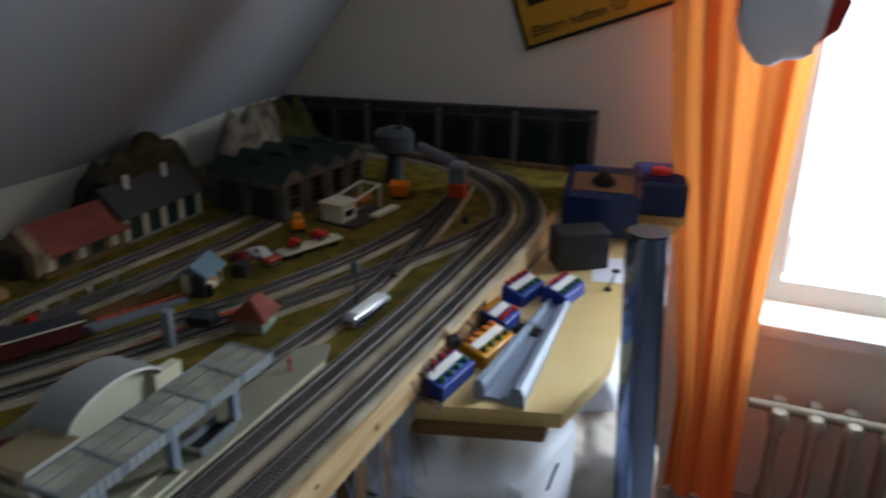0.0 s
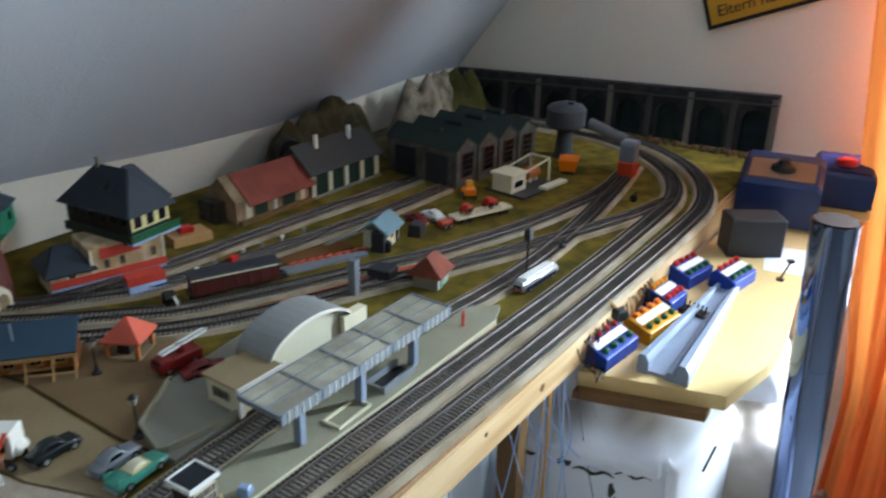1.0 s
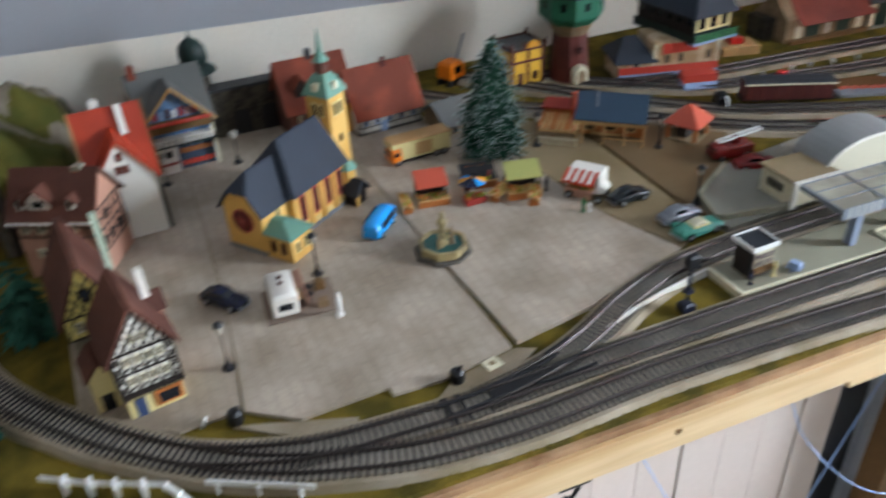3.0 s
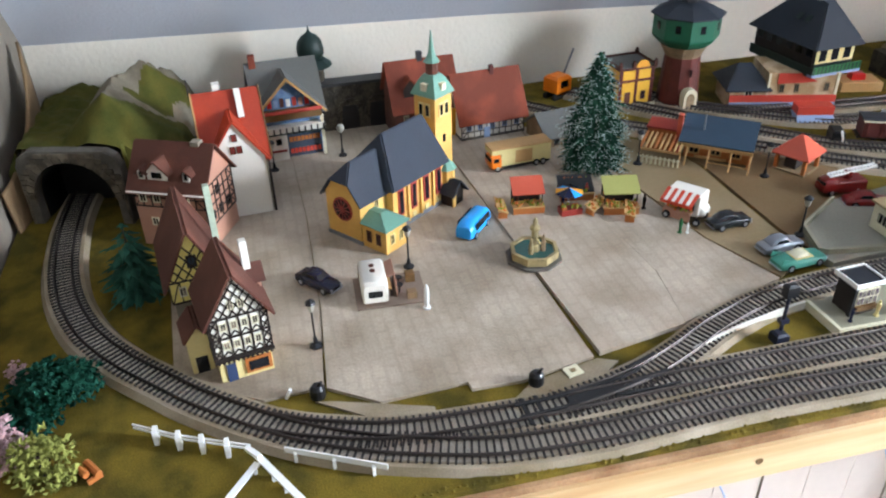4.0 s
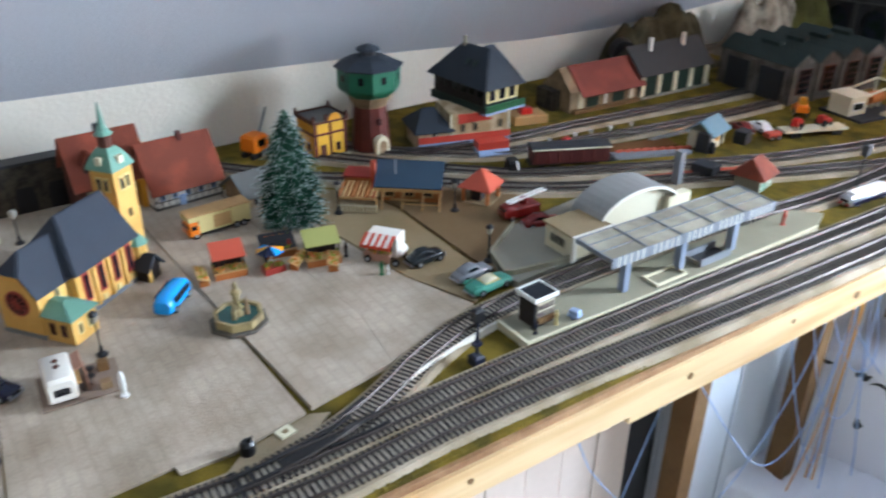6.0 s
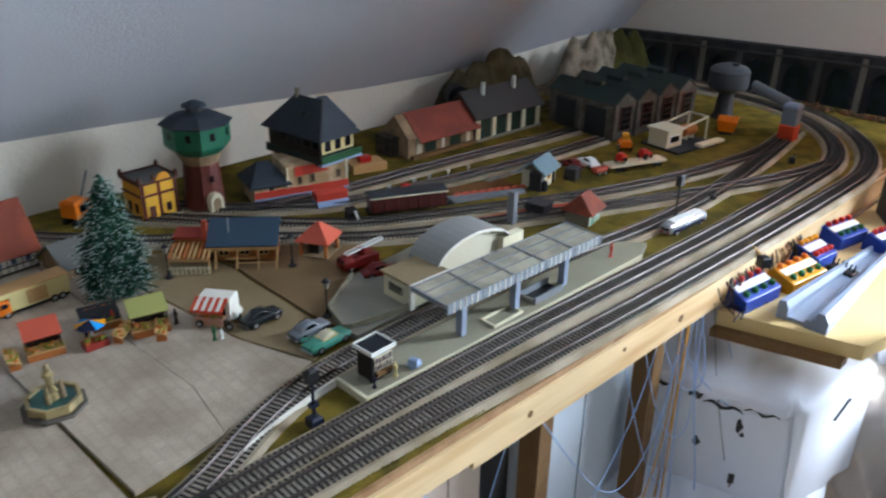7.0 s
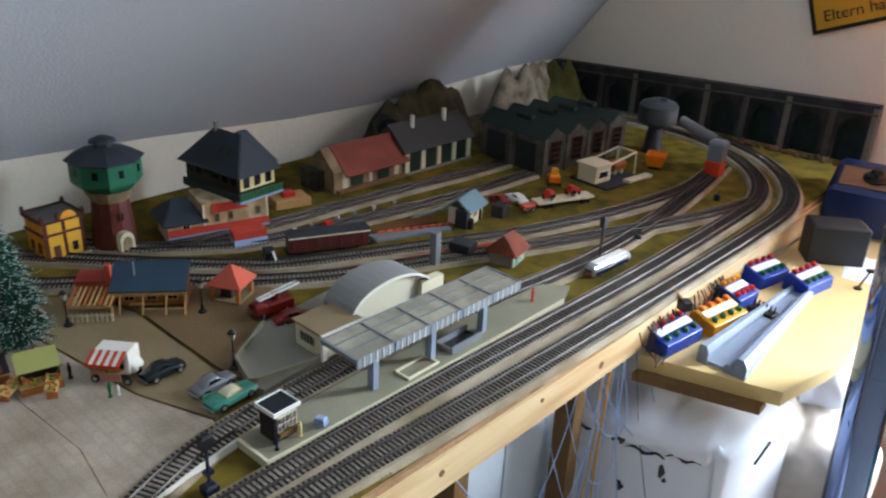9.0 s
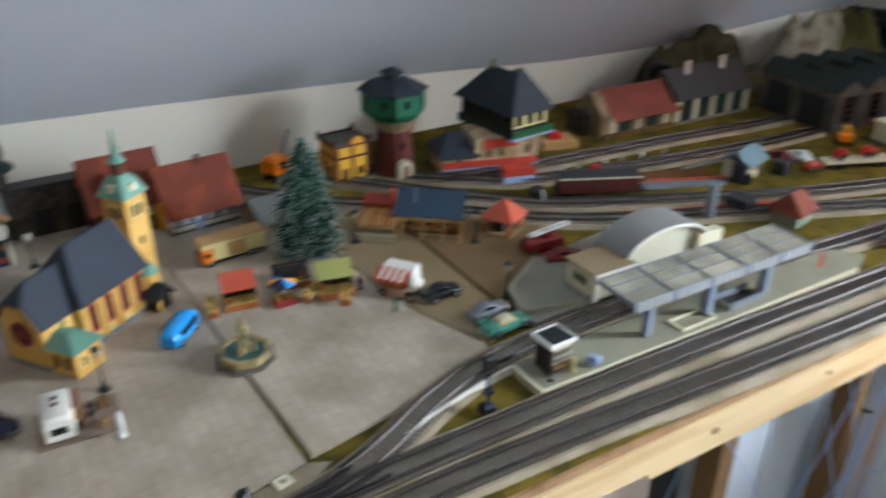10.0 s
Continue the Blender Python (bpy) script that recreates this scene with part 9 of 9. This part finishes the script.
def transformer(x, y, z, rot, label, knob, top, s=1.0):
    """A toy train transformer: rounded case with a slanted front, a dial plate and a control knob."""
    e = thing("transformer", x, y, z, rot, label, "transformer", group="toy train transformers")
    W, D, H = 0.062 * s, 0.058 * s, 0.092 * s
    sec = lambda yy, zt: [(-W, yy, 0), (W, yy, 0), (W, yy, zt - .008), (W - .008, yy, zt), (-W + .008, yy, zt), (-W, yy, zt - .008)]
    part("case", loft(K(), [sec(-D, H * .72), sec(-D * .9, H * .80), sec(D * .1, H), sec(D * .9, H), sec(D, H * .96)]), NAVYPL, e, "dark blue enamel case", smooth=False)
    part("dial_plate", K().slab([(-W * .8, -D * .82, H * .815), (W * .8, -D * .82, H * .815), (W * .8, D * .06, H * .995), (-W * .8, D * .06, H * .995)], -0.0016), top, e)
    part("foot", K().box(-W * .9, W * .9, -D * .9, D * .9, -0.006, -0.0002), CHIP if z < -0.04 else DARKGREY, e)
    if knob == "knob":
        kn = part("knob", K().lathe(0, -D * .35, [(0.020 * s, H * .91), (0.018 * s, H * .99), (0.010 * s, H * 1.04), (0.008 * s, H * 1.10)], 14), BLACK, e, "black control knob")
        part("pointer", K().box(-0.003, 0.003, -D * .35 - 0.022 * s, -D * .35 + 0.022 * s, H * 1.04, H * 1.07), BLACK, kn)
    else:
        part("knob", K().lathe(0, -D * .2, [(0.024 * s, H * .92), (0.022 * s, H * 1.02), (0.014 * s, H * 1.06)], 14), REDPL, e, "red control knob")
    return e


TANPLATE = mat("tan_dial_plate", "9a7a5e", 0.5, grain=300, vary=0.15)
transformer(-0.282, 1.425, SZ + 0.0062, 8, "dark blue toy train transformer with a tan dial plate", "knob", TANPLATE, 1.12)
solid("wood_block", K().box(-0.05, 0.05, -0.03, 0.03, 0, 0.020, 0.001), CHIP, "pale wooden block under the far transformer", "wood block", m=pose(-0.185, 1.525, SZ, 0, 0, 10))
transformer(-0.192, 1.530, SZ + 0.0262, 10, "smaller blue transformer with a red control knob", "red", NAVYPL, 0.85)
pl = thing("loose_plug", -0.211, 1.141, SZ, 40, "small black track pin lying on the shelf", "plug")
part("foot", K().cyl(0, 0, 0, 0.003, 0.006, n=10), BLACK, pl)
part("stem", K().rod((0, 0, 0.002), (0.018, 0.010, 0.026), 0.0016, 6), OLDWOOD, pl)
part("head", K().box(0.013, 0.023, 0.006, 0.014, 0.025, 0.029), BLACK, pl)
pw = thing("paper_sheet", -0.205, 1.235, SZ, 12, "pale blue-white paper sheet under the grey box", "paper")
part("sheet", K().box(-0.05, 0.045, -0.06, 0.05, 0, 0.0008), WHITECLOTH, pw)
cl = thing("track_clip", front(0.80) - 0.004, 0.80, 0.001, -30, "wooden peg with a black clip on the board's edge", "clip")
part("peg", K().rod((-0.004, 0, 0.004), (0.028, -0.004, 0.001), 0.0035, 8), TANWOOD, cl)
part("clip", K().box(0.026, 0.040, -0.010, 0.004, -0.010, 0.004, 0.002), BLACK, cl)

# wires over the front edge
random.seed(41)
for i in range(34):
    m = (BLACK, REDWIRE, BLACK, DARKGREY, BLACK, OLDWOOD)[i % 6]
    y = 0.715 + 0.0072 * i
    x0_ = front(y)
    reach = random.uniform(0.016, 0.040)
    pts_ = [(x0_ - 0.004, y + random.uniform(-.01, .01), -0.012), (x0_ + 0.010, y + random.uniform(-.015, .015), -0.026 - random.uniform(0, .012)), (x0_ + 0.4 * reach, y + random.uniform(-.02, .02), SZ + 0.012), (x0_ + 0.8 * reach, y + random.uniform(-.03, .02), SZ + 0.004), (x0_ + reach, y + random.uniform(-.03, .03), SZ + 0.003)]
    solid("wire", K().tube(pts_, random.uniform(0.0008, 0.0014), 5), m, "thin layout wire hanging to the switch panels", "wire", "layout wires")
random.seed(43)
HANG = [(YELWIRE, 0.655, 0.010, 0.60, 0.0015), (YELWIRE, 0.660, 0.022, 0.60, 0.0013), (YELWIRE, 0.640, 0.004, 0.36, 0.0011), (BLUEWIRE, 0.668, -0.004, 0.34, 0.0010), (BLUEWIRE, 0.676, 0.016, 0.30, 0.0009),
        (BLUEWIRE, 0.690, 0.040, 0.26, 0.0009), (BLACK, 0.715, 0.062, 0.20, 0.0005), (BLUEWIRE, 0.650, -0.010, 0.42, 0.0010)]
for i, (m, y, lean, drop, r) in enumerate(HANG):
    a1, a2, ph = random.uniform(0.006, 0.018), random.uniform(0.006, 0.016), random.uniform(0, 6)
    line_ = []
    for j in range(25):
        f = j / 24
        line_.append((-0.366 + (lean + 0.012) * f + a1 * math.sin(f * 4.2 + ph) * f, y - 0.06 * f + a2 * math.sin(f * 5.1 + ph * 1.7) * f ** 0.5, -0.024 - drop * f))
    o = solid("cable", K().tube(line_, r, 6), m, "loose thin cable hanging under the board", "cable", "hanging cables")
plug = thing("cable_plug", -0.276, 0.664, -0.262, 20, "small dark plug at the end of a hanging cable", "plug")
part("body", K().box(-0.004, 0.004, -0.003, 0.003, 0, 0.012, 0.001), BLACK, plug)
part("pin", K().rod((0, 0, -0.008), (0, 0, 0.0), 0.0012, 6), REDWIRE, plug)
for i, (ya, yb, dip, x) in enumerate(((0.05, 0.32, 0.10, 0.0), (0.20, 0.60, 0.09, 0.01), (0.36, 0.66, 0.08, 0.02), (0.60, 0.70, 0.10, 0.02), (0.56, 0.69, 0.16, 0.012), (0.64, 0.76, 0.13, 0.045), (0.52, 0.68, 0.22, 0.004))):
    line_ = [(-0.372 + (x + 0.018) * math.sin(f * math.pi) + 0.010 * math.sin(f * 5 + i) * math.sin(f * math.pi), ya + (yb - ya) * f, -0.044 - (dip + (0.09 if i < 3 else 0.0)) * math.sin(f * math.pi) ** (0.7 if i % 2 else 1.0)) for f in [j / 26 for j in range(27)]]
    solid("cable", K().tube(line_, 0.0007, 5), BLUEWIRE, "thin blue cable sagging under the board", "cable", "hanging cables")
hk = thing("cable_clamp", -0.380, -0.010, -0.0445, 0, "black cable clamp hanging under the beam", "clamp")
part("jaw", K().box(-0.008, 0.008, -0.014, 0.014, -0.004, 0.0, 0.001), BLACK, hk)
part("hook", K().tube([(0, 0.004, -0.004), (0, 0.008, -0.016), (0, 0.002, -0.026), (0, -0.006, -0.022)], 0.0018, 6), BLACK, hk)

# ---- under the board ----
cbn = thing("cabinet", -0.433, 0.518, ZF, 0, "pale grey-blue cabinet panels under the layout", "cabinet")
part("door", K().box(0.0, 0.018, -0.112, -0.002, 0.02, 0.700), CABINET, cbn)
part("door", K().box(0.0, 0.018, 0.002, 0.110, 0.02, 0.700), CABINET, cbn)
part("body", K().box(-0.40, -0.001, -0.112, 0.110, 0.0, 0.705), CABINET, cbn)
part("gap_strip", K().box(-0.001, 0.012, -0.0019, 0.0019, 0.02, 0.700), DARKGREY, cbn)
# black block put into the gap to deepen its shade
dk = solid("dark_gap_fill", K().box(-0.16, 0.0, -0.034, 0.034, 0, 0.690, 0.004), BLACK, "black block added to darken the gap under the layout", "box", m=pose(-0.440, 0.374, ZF))
pb = thing("leaning_panel", -0.42, -0.005, ZF, 0, "pinkish white boarded panel leaning under the layout", "panel")
part("backing", K().box(-0.10, -0.012, -0.30, 0.338, 0, 0.668), PAPER, pb)
for i in range(13):
    y = -0.30 + 0.0491 * i
    part("board", K().box(-0.0119, -0.0006 * (i % 3), y + 0.0007, y + 0.0484, 0, 0.670, 0.0012), PAPER, pb)


def bundle(name, x, y, z, sx, sy, sz, rot, seed, m, label, rough=0.012, n=26, square=8, fold=0.0):
    """A soft wrapped block: a rounded box whose faces sag and crease."""
    k = K()
    N = n
    idx = {}
    for face in range(6):
        for j in range(N + 1):
            for i in range(N + 1):
                a, b = i / N * 2 - 1, j / N * 2 - 1
                v = ((a, b, 1), (a, b, -1), (a, 1, b), (a, -1, b), (1, a, b), (-1, a, b))[face]
                key = tuple(round(c, 4) for c in v)
                if key in idx:
                    continue
                p = Vector(v)
                q = Vector([math.copysign(abs(c) ** 1.0, c) for c in p])
                l8 = (abs(q.x) ** square + abs(q.y) ** square + abs(q.z) ** square) ** (1 / square)
                q = q / l8
                w = Vector((q.x * sx, q.y * sy, q.z * sz))
                nn = noise.noise(w * 9 + Vector((seed, 0, 0))) + 0.6 * abs(noise.noise(w * 21 + Vector((0, seed, 0)))) - 0.25 + 0.25 * noise.noise(w * 50)
                nn += fold * (0.5 - abs(noise.noise(Vector((w.x * 20 + w.z * 9 + seed, w.y * 5 + w.x * 4, w.z * 6)))) * 2.2)
                idx[key] = len(k.v)
                k.v.append(tuple(w + q.normalized() * nn * rough))
        for j in range(N):
            for i in range(N):
                ids = []
                for di, dj in ((0, 0), (1, 0), (1, 1), (0, 1)):
                    a, b = (i + di) / N * 2 - 1, (j + dj) / N * 2 - 1
                    v = ((a, b, 1), (a, b, -1), (a, 1, b), (a, -1, b), (1, a, b), (-1, a, b))[face]
                    ids.append(idx[tuple(round(c, 4) for c in v)])
                k.f.append(tuple(ids))
    return solid(name, k, m, label, "bundle", "white bundles under the shelf", m=pose(x, y, z, 0, 0, rot), smooth=True)


# the white foam block and the stiff sheet folded over it, torn along its hanging edge
def around(f, out):
    """A point of the block's plan at f along its front, rounded corner and side, moved outwards."""
    a0, a1 = math.radians(-75.8), math.radians(-8.5)
    r_ = 0.014
    lx, ly = -0.444, 0.6525
    cx, cy = -0.2345, 0.7195
    if f < 0.6:
        g = f / 0.6
        ex, ey = cx + r_ * math.cos(a0), cy + r_ * math.sin(a0)
        return lx + (ex - lx) * g + out * math.cos(a0), ly + (ey - ly) * g + out * math.sin(a0)
    if f < 0.7:
        a = a0 + (a1 - a0) * (f - 0.6) / 0.1
        return cx + (r_ + out) * math.cos(a), cy + (r_ + out) * math.sin(a)
    g = (f - 0.7) / 0.3
    return cx + (r_ + out) * math.cos(a1) + 0.024 * g, cy + (r_ + out) * math.sin(a1) + 0.160 * g


FZ0, FZ1 = -0.315, -0.150
fb = thing("foam_block", 0, 0, 0, 0, "big white foam block with dark torn spots under the shelf", "foam block")
plan = [around(i / 40, 0.0) for i in range(41)] + [(-0.44, 0.87)]
part("block", K().prism(plan, FZ0, FZ1), WHITECLOTH, fb)
# dark grey pieces on the surface stand in for shade inside the tears
for f, z, w_, h_ in ((0.435, -0.194, 0.0042, 0.0090), (0.300, -0.238, 0.0050, 0.0070), (0.105, -0.232, 0.0045, 0.0075), (0.120, -0.190, 0.0050, 0.0040), (0.450, -0.206, 0.0030, 0.0030)):
    rim = [(f + w_ * math.cos(a) * (1 + 0.35 * math.sin(a * 3 + f * 90)) / 0.36, z + h_ * math.sin(a) * (1 + 0.3 * math.cos(a * 2 + f * 50))) for a in [2 * math.pi * i / 9 for i in range(9)]]
    part("torn_spot_shade", K().add([(*around(q, 0.0012), zz) for q, zz in rim] + [(*around(q, -0.001), zz) for q, zz in rim], [tuple(range(9))] + [(i, 9 + i, 9 + (i + 1) % 9, (i + 1) % 9) for i in range(9)]), DARKGREY, fb, "torn spot filled dark grey for its shade")
# dark strips paint the shade of the gap under the sheet's torn edge
for f0, f1, zm, hm in ((0.045, 0.175, -0.163, 0.0040), (0.245, 0.300, -0.165, 0.0065), (0.300, 0.440, -0.172, 0.0026), (0.440, 0.560, -0.165, 0.0016)):
    up = [(f0 + (f1 - f0) * q / 12, zm + 0.0030 * math.sin(f0 * 40 + q * 0.9), hm * math.sin(math.pi * q / 12) ** 0.6 * (0.75 + 0.25 * math.sin(q * 2.3 + f0 * 70)) + 0.0002) for q in range(13)]
    rim = [(f, z + h) for f, z, h in up] + [(f, z - h) for f, z, h in up[::-1]]
    n_ = len(rim)
    part("torn_gap_shade", K().add([(*around(q, 0.0016), zz) for q, zz in rim] + [(*around(q, -0.001), zz) for q, zz in rim], [tuple(range(n_))] + [(i, n_ + i, n_ + (i + 1) % n_, (i + 1) % n_) for i in range(n_)]), DARKGREY, fb, "torn gap filled dark grey for its shade")
fs_ = thing("folded_sheet", 0, 0, 0, 0, "stiff white sheet folded over the foam block with a torn edge", "sheet")
secs = []
for i in range(81):
    f = i / 80
    wav = math.sin(f * 21 + 0.6)
    hang = -0.153 + 0.004 * wav + 0.0022 * math.sin(f * 63) - 0.012 * math.exp(-((f - 0.33) / 0.03) ** 2) + 0.010 * math.exp(-((f - 0.255) / 0.012) ** 2) + 0.006 * math.exp(-((f - 0.10) / 0.05) ** 2)
    if f > 0.6:
        hang -= 0.16 * min(1.0, (f - 0.6) / 0.06)
    off = 0.006 + 0.006 * abs(math.sin(f * 13 + 0.5)) if f < 0.58 else 0.005
    top = -0.136 + 0.002 * math.sin(f * 25)
    prof = [(off, hang), (off - 0.001, max(hang + 0.004, -0.152))] + [(off - 0.001 - 0.016 * (1 - math.cos(a)), top - 0.013 + 0.013 * math.sin(a)) for a in [math.pi / 2 * q / 5 for q in range(6)]] + [(-0.040, top + 0.003), (-0.085, top + 0.004)]
    back = [(o - (0.0028 if q < 5 else 0.0), z - (0.0028 if q > 3 else 0.0)) for q, (o, z) in enumerate(prof)][::-1]
    secs.append([(*around(f, o), z) for o, z in prof + back])
part("fold", loft(K(), secs), WHITECLOTH, fs_, smooth=True)
# dark grey sliver for the shade in the side slit
part("side_tear_shade", K().add([(*around(f, 0.0062), z) for f, z in ((0.825, -0.188), (0.832, -0.190), (0.89, -0.168), (0.882, -0.166))] + [(*around(f, 0.003), z) for f, z in ((0.825, -0.188), (0.832, -0.190), (0.89, -0.168), (0.882, -0.166))], [(0, 1, 2, 3), (7, 6, 5, 4), (0, 4, 5, 1), (1, 5, 6, 2), (2, 6, 7, 3), (3, 7, 4, 0)]), DARKGREY, fs_, "torn slit filled dark grey for its shade")
bundle("crumpled_cloth", -0.195, 1.040, -0.330, 0.085, 0.155, 0.130, 8, 8, SHADECLOTH, "rumpled off-white cloth pile beside the block, darkened as shade", 0.014, 44, 7, 0.9)
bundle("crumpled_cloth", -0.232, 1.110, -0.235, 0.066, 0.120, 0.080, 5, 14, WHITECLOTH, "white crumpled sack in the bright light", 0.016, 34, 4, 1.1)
bundle("crumpled_cloth", -0.335, 0.730, -0.418, 0.155, 0.170, 0.108, 14, 33, WHITECLOTH, "white sheet folds under the foam block", 0.008, 44, 14, 0.8)
bundle("crumpled_cloth", -0.270, 0.640, -0.56, 0.15, 0.17, 0.14, -8, 19, WHITECLOTH, "white sheet spread on the lower stack", 0.012, 30, 6, 1.2)
solid("box_stack", K().box(-0.22, 0.22, -0.30, 0.34, 0, 0.17, 0.004), CARDBOARD, "flat cardboard box under the cloth piles", "box", m=pose(-0.19, 0.78, ZF, 0, 0, 5))
k = K()
k.box(-0.20, 0.20, -0.22, 0.22, 0, 0.075, 0.015)
solid("red_cushion", k, REDCLOTH, "flat red cushion on the floor beside the pole", "cushion", m=pose(0.12, 1.10, ZF, 0, 0, 12))
solid("red_blanket", K().box(-0.09, 0.09, -0.10, 0.12, 0, 0.30, 0.02), REDCLOTH, "folded red blanket beside the cloth pile", "blanket", m=pose(0.02, 1.13, ZF, 0, 0, 8))
solid("teal_bin", K().lathe(0, 0, [(0.09, 0), (0.11, 0.20), (0.115, 0.205), (0.105, 0.205), (0.085, 0.01)], 20), TEALCLOTH, "teal plastic bin by the radiator", "bin", m=pose(0.40, 1.36, ZF), smooth=True)
po = thing("chrome_pole", 0, 0, 0, 0, "thick chrome tube standing beside the shelf", "pole")
T0, T1 = Vector((-0.081, 0.878, ZF)), Vector((-0.128, 0.874, 0.138))
part("tube", K().rod(T0, T1, 0.0260, 32), CHROME, po, smooth=True)
part("collar", K().rod(T0.lerp(T1, 0.80), T0.lerp(T1, 0.802), 0.0263, 32), CHROME, po)
part("rim", K().rod(T1, T1 + Vector((0, 0, 0.003)), 0.0268, 32), CHROME, po)
part("cap", K().rod(T1 + Vector((0, 0, 0.003)), T1 + Vector((0, 0, 0.0045)), 0.0245, 32), BLACK, po, "black end cap")

# ---- the turnout's dark ironwork, where the platform line leaves the main line ----
SWITCHIRON = mat("dark_switch_iron", "211f1f", 0.7, metal=0.0, grain=400, vary=0.2, bump=0.1)
tu = thing("turnout", 0, 0, 0, 0, "dark blackened turnout blades and frog in the main line", "turnout")


def iron(name, pts, w, z1=0.0107):
    """A slim dark bar on the ties that follows pts (x, y)."""
    left = [(x - w, y) for x, y in pts]
    right = [(x + w, y) for x, y in pts]
    part(name, K().prism(right + left[::-1], 0.0084, z1), SWITCHIRON, tu)


iron("switch_blade", [(-0.4435, -0.092), (-0.4440, -0.060), (-0.4462, -0.030), (-0.4500, 0.000), (-0.4560, 0.020)], 0.0012)
iron("switch_blade", [(-0.4300, -0.092), (-0.4312, -0.060), (-0.4345, -0.030), (-0.4385, -0.004), (-0.4440, 0.018)], 0.0012)
iron("check_rail", [(-0.4330, -0.012), (-0.4318, 0.004), (-0.4316, 0.030), (-0.4328, 0.044)], 0.0009)
iron("check_rail", [(-0.4600, 0.010), (-0.4652, 0.026), (-0.4700, 0.040)], 0.0009)
iron("frog", [(-0.4445, 0.008), (-0.4452, 0.022), (-0.4470, 0.040)], 0.0022, 0.0104)
for y in (-0.086, -0.074):
    part("tie_bar", K().box(-0.450, -0.421, y - 0.0013, y + 0.0013, 0.0084, 0.0098), SWITCHIRON, tu)
part("cover_plate", K().prism([(-0.4420, -0.050), (-0.4335, -0.050), (-0.4350, -0.020), (-0.4400, 0.004), (-0.4455, -0.006)], 0.0083, 0.0091), SWITCHIRON, tu, "dark plate between the blades")

# ---- tracks last, for their many ties ----
track("railway_track", INNER, "inner main line of model track with dark ties on cork bed", single=[(0.02, 0.42)], near_studs=True)
track("railway_track", OUTER, "outer main line of model track along the board's front edge", single=[(0.0, 0.40)], z=-0.0004, near_studs=True)
track("railway_track", PLATFORM_LINE, "curved platform track that branches off the main line", single=[(0.0, 0.3)], z=-0.0008)
track("railway_track", LINE_B, "model track curving past the station's back", z=-0.0006)
track("railway_track", LINE_A, "model track with the goods wagon on it", z=-0.0010)
track("railway_track", LINE_C, "model track along the goods shed to the engine house", z=-0.0008)
track("railway_track", LINE_D, "model track to the second engine house door", z=-0.0012)
